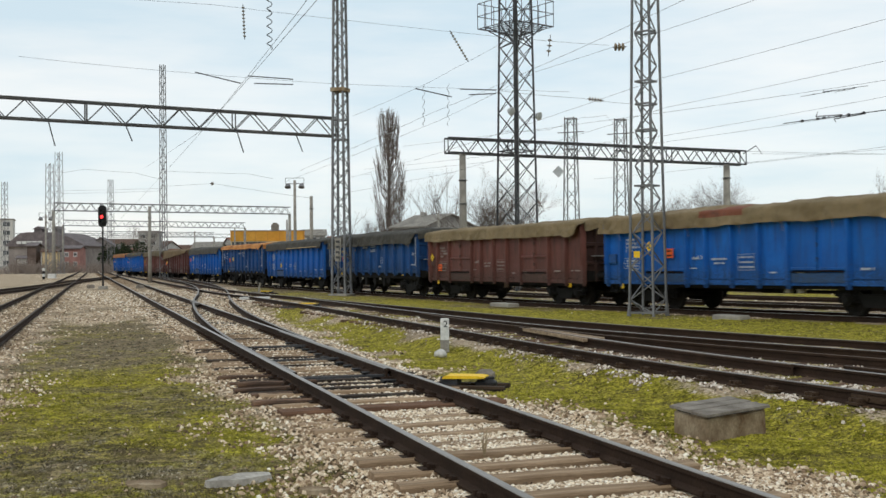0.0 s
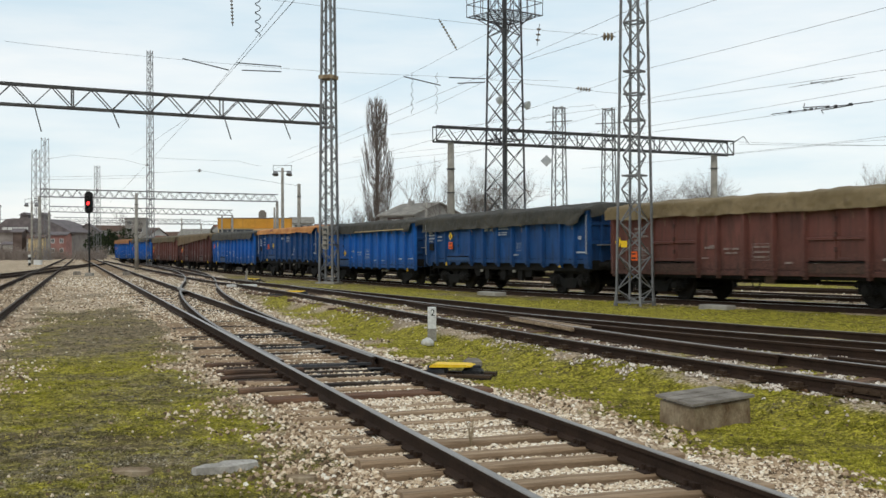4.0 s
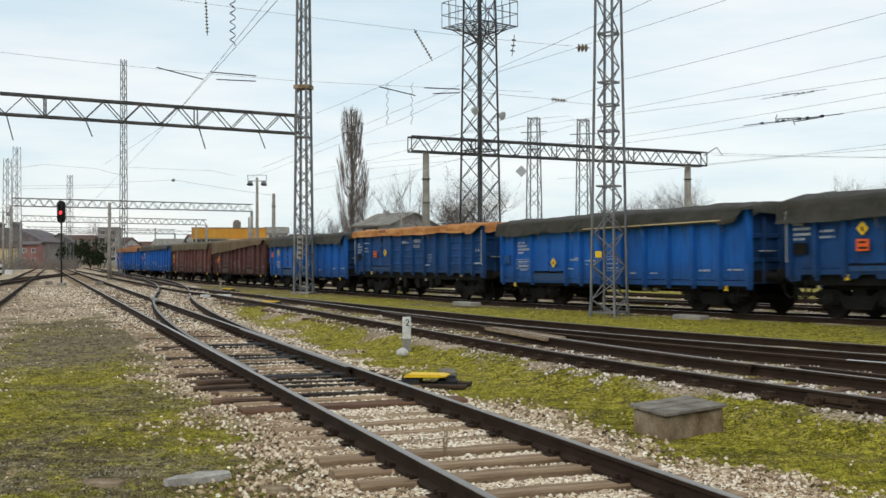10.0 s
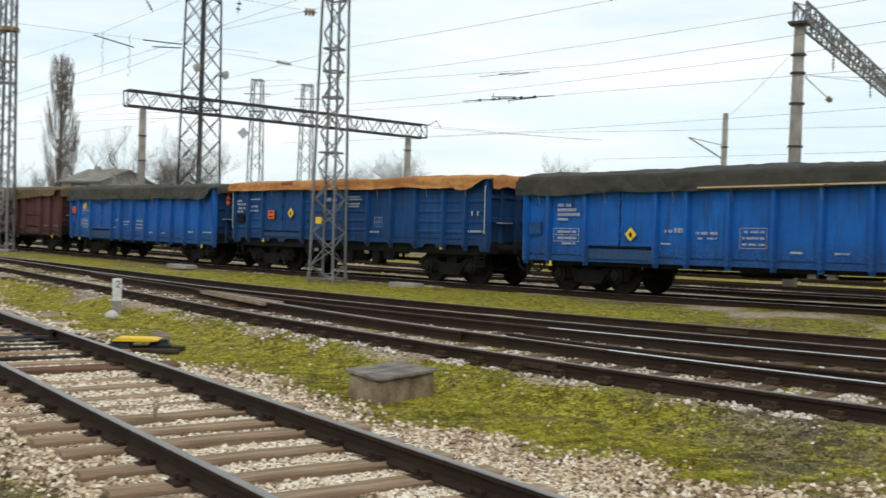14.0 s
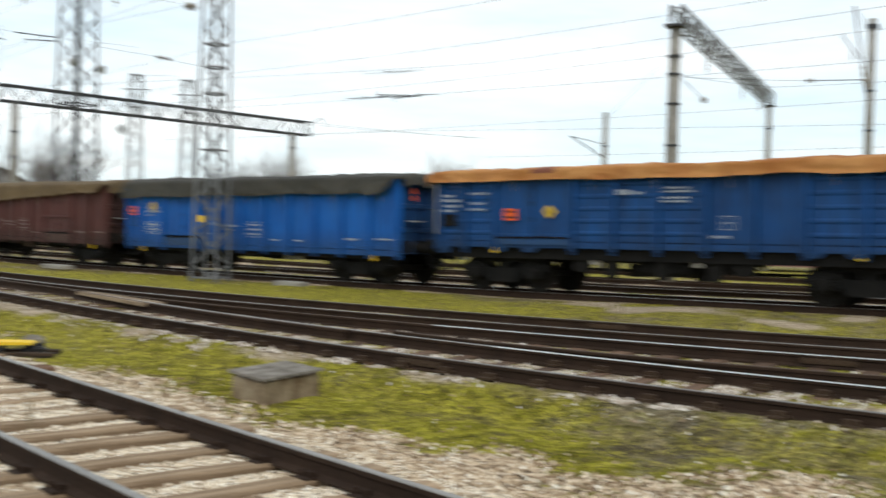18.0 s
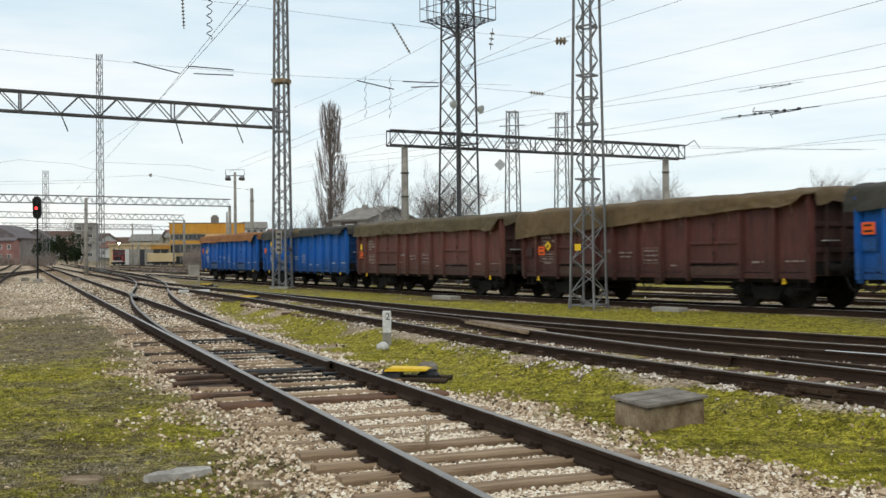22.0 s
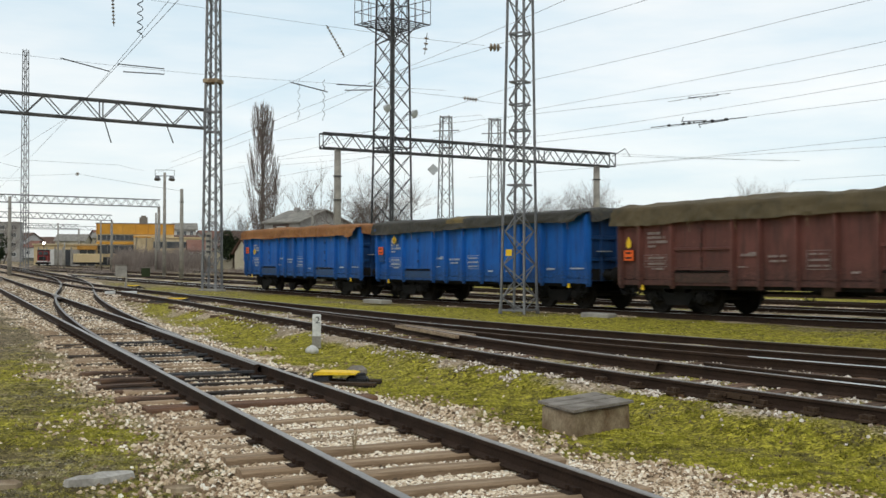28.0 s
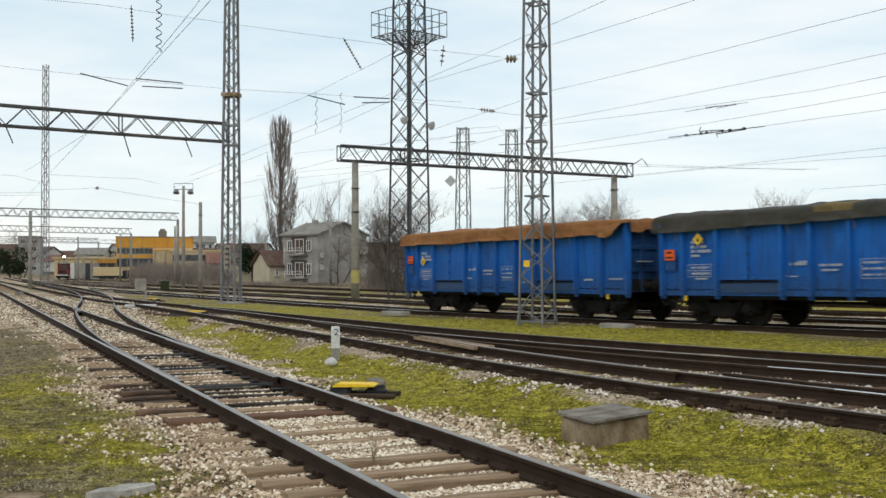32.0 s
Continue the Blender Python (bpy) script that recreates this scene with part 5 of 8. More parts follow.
            part("door_sill", cached((key, "sill", sgn, half), lambda: (Shape().box(0, sgn * 0.02, z0 + 0.14, 2 * half - 0.16, 0.07, 0.26, 0, 0.015) if kind == "A" else Shape().box(0, sgn * 0.03, z0 + 0.08, 2 * half - 0.16, 0.06, 0.15, 0, 0.012)).mesh("door_sill", SILL[paint.name])), None, w,
                 at=Matrix.Translation(((d0 + d1) / 2, y, 0)))
        part("top_rail", cached((key, "top", sgn), lambda: Shape().box(0, y + sgn * 0.02, z1 + 0.04, BODY, 0.13, 0.10).mesh("top_rail", paint)), None, w)
        part("side_sill", cached((key, "lower", sgn), lambda: Shape().box(0, y - sgn * 0.005, z0 + 0.0, BODY, 0.06, 0.14).mesh("side_sill", paint)), None, w)
        if kind == "B":
            for e in (-1, 1):
                part("gusset", cached((key, "corner", sgn, e), lambda: Shape().prism([(e * 6.37, 1.30), (e * 5.9, 1.30), (e * 6.02, 0.95), (e * 6.37, 0.93)], y - 0.03, y + 0.03).mesh("gusset", paint)), None, w)
                for q in (4.4, 3.5):
                    part("gusset", cached((key, "gus", sgn), lambda: Shape().prism([(0.35, 1.24), (-0.35, 1.24), (-0.14, 1.0), (0.14, 1.0)], y - 0.02, y + 0.02).mesh("gusset", paint)), None, w, at=Matrix.Translation((e * q, 0, 0)))
    for e in (-1, 1):
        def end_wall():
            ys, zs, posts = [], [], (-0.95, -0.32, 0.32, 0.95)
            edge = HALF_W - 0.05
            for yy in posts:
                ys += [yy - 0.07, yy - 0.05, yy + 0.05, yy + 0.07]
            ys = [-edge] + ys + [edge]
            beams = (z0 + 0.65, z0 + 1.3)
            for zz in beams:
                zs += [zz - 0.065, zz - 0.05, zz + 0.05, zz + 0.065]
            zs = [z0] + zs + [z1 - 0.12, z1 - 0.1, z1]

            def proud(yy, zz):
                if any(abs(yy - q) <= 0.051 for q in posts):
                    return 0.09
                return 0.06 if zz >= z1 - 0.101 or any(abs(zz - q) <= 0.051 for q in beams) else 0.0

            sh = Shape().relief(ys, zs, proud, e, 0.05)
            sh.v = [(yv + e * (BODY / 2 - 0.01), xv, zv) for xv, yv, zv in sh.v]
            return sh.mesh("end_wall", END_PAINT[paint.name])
        part("end_wall", cached((key, "end", e), end_wall), None, w, "end wall, its weathered paint darkened for the gap's shade")
        for yy in (-0.875, 0.875):
            part("buffer", cached(("buffer", e), lambda: buffer_shape(e).mesh("buffer", BOGIE)), None, w, "", Matrix.Translation((e * BODY / 2, yy, 1.06)), True)
        part("coupling", cached(("coup", e), lambda: coupling_shape(e).mesh("coupling", BOGIE)), None, w, "", Matrix.Translation((e * BODY / 2, 0, 1.04)))
        part("brake_hose", cached(("hose", e), lambda: hose_shape(e).mesh("brake_hose", BLACK)), None, w, "black rubber brake hose", Matrix.Translation((e * BODY / 2, -0.35, 0.92)))
        part("step", cached("step", lambda: step_shape().mesh("step", BOGIE)), None, w, "", Matrix.Translation((e * (BODY / 2 - 0.35), -HALF_W + 0.05, 0.06)))
        part("handrail", cached(("rung", paint.name), lambda: ladder_shape().mesh("handrail", BARE_STEEL if paint is BLUE_DULL else paint)), None, w, "steel handrail", Matrix.Translation((e * (BODY / 2 - 0.06), -HALF_W - 0.12, 0)))
        part("end_step", cached(("endstep", e), lambda: Shape().box(0, 0, 0, 0.2, 0.45, 0.03).mesh("end_step", BARE_STEEL)), None, w, "", Matrix.Translation((e * (BODY / 2 + 0.15), -0.95, 1.75)))
        mark(w, "lifting_hook", cached("hook", lambda: Shape().prism([(-0.022, 0.07), (0.022, 0.07), (0.022, -0.02), (0.06, -0.03), (0.04, -0.07), (-0.04, -0.07), (-0.06, -0.03), (-0.022, -0.02)], -0.02, 0.02).mesh("lifting_hook", YELLOW_MARK)),
             None, e * (5.45 if kind == "A" else 4.5), z0 - 0.14, -HALF_W - 0.02, "yellow-painted hook")
    if cfg.get("placards"):
        end_at = Matrix.Translation((BODY / 2 + 0.088, -0.96, 2.5)) @ Matrix.Rotation(math.pi / 2, 4, "Z")
        part("warning_triangle", Shape().prism([(-0.09, 0.0), (0.09, 0.0), (0.0, 0.17)], -0.004, 0.004), ORANGE_MARK, w, "orange warning triangle", end_at)
        part("warning_disc", Shape().prism([(0.08 * math.cos(k * math.pi / 6), -0.13 + 0.08 * math.sin(k * math.pi / 6)) for k in range(12)], -0.004, 0.004), ORANGE_MARK, w, "orange warning disc", end_at)
    # running gear
    for e in (-1, 1):
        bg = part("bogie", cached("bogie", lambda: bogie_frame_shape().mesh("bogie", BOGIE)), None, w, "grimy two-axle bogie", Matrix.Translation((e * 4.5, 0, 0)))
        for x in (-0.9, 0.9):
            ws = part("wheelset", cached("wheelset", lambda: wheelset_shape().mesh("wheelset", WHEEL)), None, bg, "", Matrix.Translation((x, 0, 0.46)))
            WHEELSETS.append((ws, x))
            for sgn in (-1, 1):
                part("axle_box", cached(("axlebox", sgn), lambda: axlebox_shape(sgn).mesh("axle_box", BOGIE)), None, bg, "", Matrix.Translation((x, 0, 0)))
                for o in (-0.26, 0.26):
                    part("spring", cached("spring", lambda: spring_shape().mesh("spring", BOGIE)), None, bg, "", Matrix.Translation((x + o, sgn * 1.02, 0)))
    # the canvas
    top = z1 + 0.09
    part("tarpaulin", tarp_shape(cfg.get("tl", 13.0), top, cfg["hump"], cfg["d0"], cfg["d1"], cfg["seed"], fold=cfg.get("fold", 0.0), patch=cfg.get("patch")), [tarp_mat, cfg.get("patch_mat", PATCH_RED)], w, cfg["tarp_label"], smooth=True)
    for k in range(7):
        x = -5.6 + k * 1.87 + 0.2 * math.sin(k * 2.1 + cfg["seed"])
        zt = top - (cfg["d0"] + (cfg["d1"] - cfg["d0"]) * (x + 6.4) / 12.8)
        part("rope", cached("rope", lambda: Shape().tube([(0, 0, 0.05), (0.03, 0.02, -0.1), (0.05, 0.03, -0.25)], 0.007, 4).mesh("rope", DRY_GRASS)), None, w, "short tie rope", Matrix.Translation((x, -HALF_W - 0.19, zt)))
    # markings on the side that is seen
    yf = -HALF_W - 0.008
    ink = FADED_MARK if paint in (BROWN, BROWN_DARK) else WHITE_MARK
    r = random.Random(cfg["seed"] * 3 + 1)
    if kind == "A":
        rows = [(-5.26, 2.30, 0.42, 0.075), (-5.26, 2.18, 0.6, 0.075), (-5.26, 2.06, 0.7, 0.075), (-5.26, 1.94, 0.3, 0.065)]
        tagged(mark(w, "number_block", lettering_shape(rows, cfg["seed"]), ink, 0, -0.08, yf), "rows of white characters", kind="stuff")
        mark(w, "load_table", frame_shape(0.84, 0.34), ink, -4.96, 1.46, yf, "white ruled load table")
        rows = [(-5.25, 1.62, 0.6, 0.06), (-5.25, 1.46, 0.62, 0.06), (-5.1, 1.32, 0.4, 0.05), (-2.0, 1.66, 0.3, 0.07), (-1.75, 1.68, 0.25, 0.11), (-2.1, 1.36, 0.3, 0.035), (-1.15, 1.62, 0.6, 0.06),
                (-1.1, 1.50, 0.5, 0.05), (1.2, 1.22, 0.25, 0.05), (2.2, 1.22, 0.3, 0.04), (4.35, 1.30, 0.4, 0.06), (5.5, 1.32, 0.6, 0.045)]
        tagged(mark(w, "small_lettering", lettering_shape(rows, cfg["seed"] + 5), ink, 0, -0.08, yf, "small white lettering"), "small white lettering", kind="stuff")
        mark(w, "inspection_grid", outline_shape(0.66, 0.46, 0.012), ink, 0.32, 1.44, yf, "white ruled inspection grid")
        tagged(mark(w, "grid_figures", lettering_shape([(-0.27, q, 0.54, 0.05) for q in (-0.14, 0.0, 0.14)], cfg["seed"] + 9), ink, 0.32, 1.44, yf), "small white figures", kind="stuff")
        mark(w, "label_holder", Shape().box(0, 0, 0, 0.42, 0.03, 0.32).box(0, -0.012, 0, 0.36, 0.02, 0.26), paint, -6.0, 1.62, yf, "")
    else:
        rows = [(-6.15, 2.40, 0.3, 0.07), (-6.15, 2.28, 0.5, 0.07), (-6.15, 2.14, 0.5, 0.07), (-6.15, 2.02, 0.35, 0.06), (-5.3, 2.45, 0.6, 0.06), (-5.3, 2.20, 0.45, 0.06), (-5.3, 2.05, 0.45, 0.06),
                (-1.05, 2.42, 0.35, 0.12), (-0.6, 2.40, 0.2, 0.06), (0.1, 2.50, 0.7, 0.045), (0.1, 2.42, 0.75, 0.045), (0.1, 2.28, 0.65, 0.045), (0.1, 2.2, 0.65, 0.045), (5.7, 2.0, 0.35, 0.12), (5.6, 1.5, 0.6, 0.06), (1.3, 1.42, 0.4, 0.06)]
        tagged(mark(w, "number_block", lettering_shape(rows, cfg["seed"]), ink, 0, 0, yf - 0.03), "rows of white characters", kind="stuff")
        mark(w, "inspection_grid", frame_shape(0.36, 0.3, 0.01), ink, 1.7, 1.72, yf - 0.03, "white ruled inspection grid")
        mark(w, "label_holder", Shape().box(0, 0, 0, 0.42, 0.03, 0.3), BOGIE, -5.95, 1.78, yf, "")
    for nm, x, z in cfg["signs"]:
        if nm == "diamond":
            s = diamond_shape(0.17)
            mk = mark(w, "hazard_diamond", s, YELLOW_MARK, x, z, yf - 0.05, "yellow hazard diamond")
            part("flame_sign", Shape().prism([(-0.035, -0.07), (0.035, -0.07), (0.045, 0.0), (0.0, 0.075), (-0.045, 0.0)], -0.012, -0.008), BLACK, mk)
        elif nm == "drop":
            s = Shape().prism([(0, 0.20), (0.10, 0.03), (0.085, -0.08), (0, -0.14), (-0.085, -0.08), (-0.10, 0.03)], -0.006, 0.006)
            mark(w, "hazard_sign", s, YELLOW_MARK, x, z, yf - 0.05, "faded yellow hazard sign")
        else:
            mk = mark(w, "hazard_plate", Shape().box(0, 0, 0, 0.36, 0.012, 0.29), ORANGE_MARK, x, z, yf - 0.05, "orange hazard plate")
            for rx, rz, rl in ((-0.13, 0.07, 0.24), (-0.15, -0.07, 0.3)):
                part("plate_figures", Shape().box(rx + rl / 2, -0.008, rz, rl * 0.86, 0.004, 0.05), BLACK, mk)
    if cfg.get("batten"):
        part("batten", Shape().bar((cfg["batten"][0], yf - 0.20, cfg["batten"][2]), (cfg["batten"][1], yf - 0.20, cfg["batten"][2] + 0.03), 0.035), BEIGE_WALL, w, "pale timber batten along the hem")
    return w


WHEELSETS = []
KHAKI, ORANGE, DARK = "khaki canvas tarpaulin", "orange canvas tarpaulin, sun-faded", "dark grey canvas tarpaulin"
TRAIN = [
    dict(kind="A", paint=BLUE, tarp=TARP_RUST, hump=0.30, d0=0.42, d1=0.40, seed=11, tarp_label=ORANGE, fold=1, two=True, signs=(("plate", -6.0, 1.98), ("diamond", -5.05, 1.92)), label="blue open wagon under an orange tarpaulin, last of the train"),
    dict(kind="A", paint=BLUE, tarp=TARP_DARK, hump=0.34, d0=0.44, d1=0.26, seed=12, tarp_label=DARK, patch=(-1.2, -0.2), patch_mat=PATCH_YELLOW, fold=1, signs=(("plate", -6.0, 1.9), ("diamond", -4.95, 2.3)), label="blue open wagon under a dark grey tarpaulin"),
    dict(kind="A", paint=BROWN, tarp=TARP_OLIVE, hump=0.46, d0=0.50, d1=0.42, seed=13, tarp_label=KHAKI, fold=1, two=True, signs=(("drop", -5.95, 1.95), ("plate", -5.95, 1.62)), label="rust-brown open wagon under a khaki tarpaulin"),
    dict(kind="A", paint=BROWN_DARK, tarp=TARP_BROWN, hump=0.50, d0=0.85, d1=0.22, seed=14, tarp_label="brown canvas tarpaulin", fold=1, two=True, signs=(("plate", -5.2, 1.66), ("diamond", -4.82, 1.82)), label="dark rust-brown open wagon, brown tarpaulin hanging lower at one end"),
    dict(kind="A", paint=BLUE, tarp=TARP_DARK, hump=0.46, d0=0.52, d1=0.42, seed=15, tarp_label=DARK, fold=1, placards=True, signs=(("diamond", -4.85, 2.15), ("plate", -6.0, 2.0)), label="blue open wagon under a dark grey tarpaulin"),
    dict(kind="B", paint=BLUE_DULL, tarp=TARP_ORANGE, hump=0.30, d0=0.26, d1=0.30, seed=16, tarp_label=ORANGE, patch=(-3.4, -2.8), fold=1, signs=(("plate", -4.0, 1.92), ("diamond", -2.85, 1.98)), label="dull blue ribbed wagon under an orange tarpaulin"),
    dict(kind="A", paint=BLUE, tarp=TARP_DARK, hump=0.52, d0=0.47, d1=0.40, seed=17, tarp_label=DARK, fold=1, signs=(("diamond", -2.93, 1.49),), batten=(-1.0, 5.4, 2.58), label="bright blue open wagon under a dark grey tarpaulin"),
    dict(kind="B", paint=BLUE_DULL, tarp=TARP_DARK, hump=0.60, d0=0.58, d1=0.46, seed=18, tarp_label=DARK, fold=1, signs=(("diamond", -4.0, 2.22), ("plate", -4.0, 1.82)), label="dull blue ribbed wagon under a dark grey tarpaulin"),
    dict(kind="A", paint=BROWN, tarp=TARP_KHAKI, hump=0.42, d0=0.42, d1=0.46, seed=19, tarp_label=KHAKI, fold=1, two=True, signs=(("diamond", -6.0, 1.82), ("plate", -5.2, 1.36)), label="rust-brown open wagon under a khaki tarpaulin"),
    dict(kind="A", paint=BLUE, tarp=TARP_KHAKI, hump=0.46, d0=0.50, d1=0.42, seed=20, tarp_label=KHAKI, fold=1, two=True, patch=(-1.6, 0.3), signs=(("diamond", -4.0, 1.98), ("plate", -3.0, 1.75)), label="bright blue open wagon under a khaki tarpaulin, foremost"),
]
wagons = []
REL = []
s_rel = 0.0
for i, cfg in enumerate(TRAIN):
    REL.append(s_rel + BODY / 2)
    wagons.append(wagon(cfg))
    s_rel += 14.05

# ---- masts, portals and wires ----
_unit = {}


def unit_bar(mat):
    if mat.name not in _unit:
        _unit[mat.name] = Shape().box(0.5, 0, 0, 1, 1, 1).mesh("bar", mat)
    return _unit[mat.name]


def strut(name, parent, p, q, w, mat, h=None):
    """A single steel bar as an object of its own on a shared mesh."""
    p, q = Vector(p), Vector(q)
    d = q - p
    ob = new(name, unit_bar(mat))
    ob.parent = parent
    rot = d.to_track_quat("X", "Z").to_matrix().to_4x4()
    ob.matrix_basis = Matrix.Translation(p) @ rot @ Matrix.Diagonal((d.length, w, h or w, 1))
    return ob


def lattice_mast(name, base, yaw, w0, w1, height, panels, mat, label, leg=0.1, web=0.05, category="lattice mast", rings=(), singles=True, group="", cross=False, flare=0.0):
    """Four tapering legs laced with diagonals on all faces."""
    mast = thing(name, pose(base[0], base[1], base[2], 0, 0, yaw), label, category, group)

    def corner(k, z):
        w = (w0 + (w1 - w0) * (min(1.0, z / flare) if flare else z / height)) / 2
        sx, sy = ((-1, -1), (1, -1), (1, 1), (-1, 1))[k % 4]
        return Vector((sx * w, sy * w, z))

    for k in range(4):
        sh = Shape().bar(corner(k, 0), corner(k, height), leg)
        part("leg", sh, mat, mast)
    if not flare:
        part("footing", Shape().box(0, 0, 0.02, w0 + 0.35, w0 + 0.35, 0.16, 0, 0.03), CONCRETE, mast, "concrete footing")
    joined = Shape()
    z, i = 0.12, 0
    dz = height / panels
    for i in range(panels):
        za, zb = max(0.12, i * dz), min(height, (i + 1) * dz)
        for k in range(4):
            flip = (i + k) % 2
            a, b = (corner(k, za), corner(k + 1, zb)) if flip else (corner(k + 1, za), corner(k, zb))
            pairs = [(a, b)]
            if cross:
                pairs.append((corner(k + 1, za), corner(k, zb)) if flip else (corner(k, za), corner(k + 1, zb)))
            for a, b in pairs:
                if singles:
                    strut("brace", mast, a, b, web, mat)
                else:
                    joined.bar(a, b, web)
    for zr in rings:
        for k in range(4):
            strut("ring_bar", mast, corner(k, zr), corner(k + 1, zr), web * 1.3, mat, web * 1.8)
    if not singles:
        tagged(part("bracing", joined, mat, mast), kind="stuff")
    return mast, corner


def truss(name, p, q, depth, width, panels, mat, label, singles=True, chord=0.11, web=0.06):
    """A box girder of four chords with zigzag webs; p and q: ends of its lower middle line."""
    p, q = Vector(p), Vector(q)
    d = (q - p).normalized()
    s = d.cross(Vector((0, 0, 1))).normalized() * (width / 2)
    up = Vector((0, 0, depth))
    t = thing(name, Matrix.Translation(p), label, "catenary portal")
    o = p
    for sg in (-1, 1):
        for u in (Vector(), up):
            part("chord", Shape().bar(p + s * sg + u - o, q + s * sg + u - o, chord), mat, t)
    joined = Shape()
    n = panels
    for i in range(n):
        a, b = p.lerp(q, i / n), p.lerp(q, (i + 1) / n)
        m = (a + b) / 2
        for sg in (-1, 1):
            for e, f in ((a + s * sg, m + s * sg + up), (m + s * sg + up, b + s * sg)):
                if singles:
                    strut("web_bar", t, e - o, f - o, web, mat)
                else:
                    joined.bar(e - o, f - o, web)
            if i % 4 == 2:
                if singles:
                    strut("post_bar", t, b + s * sg - o, b + s * sg + up - o, web * 1.3, mat)
        for u in (Vector(), up):
            e, f = (a + s + u, b - s + u) if i % 2 else (a - s + u, b + s + u)
            if singles:
                strut("lace_bar", t, e - o, f - o, web * 0.7, mat)
            else:
                joined.bar(e - o, f - o, web * 0.7)
    if not singles:
        tagged(part("bracing", joined, mat, t), kind="stuff")
    else:
        for e in (p, q):
            for sg in (-1, 1):
                strut("post_bar", t, e + s * sg - o, e + s * sg + up - o, web * 1.3, mat)
    return t


def pole(name, p, top_z, r0, r1, mat, label, bands=(), group=""):
    t = thing(name, Matrix.Translation(p), label, "concrete pole", group)
    part("shaft", Shape().lathe((0, 0, 0), (0, 0, 1), [(0, r0), ((top_z - p[2]) * 0.5, (r0 + r1) / 2), (top_z - p[2], r1)], 14), mat, t, smooth=True)
    for b in bands:
        part("band", Shape().lathe((0, 0, b - p[2]), (0, 0, 1), [(0, r0 + 0.008), (0.06, r0 + 0.008)], 14), STEEL_DARK, t, "steel band")
    return t


def insulator(p, q, r=0.09, discs=4, name="insulator", thick=0.035):
    p, q = Vector(p), Vector(q)
    d = q - p
    sh = Shape().cyl(p - p, d, 0.018, 6)
    o = thing(name, Matrix.Translation(p), "brown porcelain insulator string on the wires", "insulator", "insulators")
    part("rod", sh, STEEL_DARK, o)
    for i in range(discs):
        k = (i + 1) / (discs + 1)
        c = d * k
        a = d.normalized()
        part("disc", Shape().lathe(c, a, [(-thick, r * 0.35), (-thick * 0.57, r), (thick * 0.3, r * 0.9), (thick, r * 0.35)], 12), PORCELAIN, o, smooth=True)
    return o


def wire(pts, r=0.008, sag=0.0, label="thin dark overhead wire", mat=None, name="overhead_wire", steps=10):
    sh = Shape()
    out = []
    o = Vector(pts[0])
    for a, b in zip(pts[:-1], pts[1:]):
        a, b = Vector(a), Vector(b)
        for i in range(steps):
            k = i / steps
            out.append(a.lerp(b, k) - Vector((0, 0, 4 * sag * k * (1 - k))) - o)
    out.append(Vector(pts[-1]) - o)
    sh.tube(out, r, 4)
    return whole(name, sh, mat or WIRE, label, "overhead wire", "overhead wires", at=Matrix.Translation(o))


# the tall grey mast that carries the portal beam
mast_a, ca = lattice_mast("lattice_mast", (-5.445, 57.79, -0.32), -20, 0.76, 0.42, 20.0, 32, STEEL_GREY, "tall grey steel lattice mast beside the goods track", 0.105, 0.038, rings=(2.09, 8.37, 9.42))
cl = Shape()
cl.box(0, 0, 11.04, 0.8, 0.8, 0.2)
part("collar", cl, CONCRETE_MOSSY, mast_a, "pale clamp collar")
plate_a = part("number_board", Shape().box(0, 0, 0, 0.34, 0.03, 1.25), CONCRETE, mast_a, "weathered grey board with dark marks", Matrix.Translation((0.02, -0.47, 2.47)))
for k in range(4):
    part("number_bar", Shape().box(0, -0.02, 0.42 - 0.28 * k, 0.24, 0.008, 0.12).box(0.08, -0.02, 0.30 - 0.28 * k, 0.05, 0.008, 0.12), STEEL_DARK, plate_a)
# the mast in front of the wagons
mast_b, cb = lattice_mast("lattice_mast", (6.266, 32.99, -0.22), -40, 0.82, 0.48, 13.3, 26, STEEL_GREY, "grey steel lattice mast with a small yellow plate", 0.062, 0.03, rings=(0.12, 4.0, 5.7, 6.5, 7.2, 8.7, 10.0), cross=False, flare=5.0)
part("warning_plate", Shape().box(0, 0, 0, 0.19, 0.008, 0.20).box(0, -0.009, 0.04, 0.12, 0.004, 0.025).box(0, -0.009, -0.025, 0.12, 0.004, 0.025), [YELLOW_MARK], mast_b, "small yellow warning plate",
     pose(-0.14, -0.41, 1.9, 0, 0, 26))
for k in range(4):
    p = cb(k, 0.0)
    part("foot_strut", Shape().bar(p + Vector((p.x * 0.10, p.y * 0.10, 0.0)), cb(k, 0.75), 0.05), STEEL_GREY, mast_b)
# the floodlight tower
tower, ct = lattice_mast("floodlight_tower", (4.42, 63.8, -0.45), 38, 1.78, 1.25, 20.0, 15, STEEL_DARK, "dark steel floodlight tower with a railed platform", 0.085, 0.035, "light tower", rings=(8.4, 15.4), cross=True)
col = Shape()
for x in (-0.16, 0.16):
    col.bar((x, 0.0, 0.1), (x, 0.0, 15.4), 0.035)
for i in range(48):
    col.bar((-0.16, 0, 0.4 + i * 0.31), (0.16, 0, 0.4 + i * 0.31), 0.016)
part("ladder", col, STEEL_MID, tower, "caged steel ladder")
deck_z, rr = 15.72, 2.25
ring_o = [(rr * math.cos(a * math.pi / 2 + 0.785), rr * math.sin(a * math.pi / 2 + 0.785)) for a in range(4)]
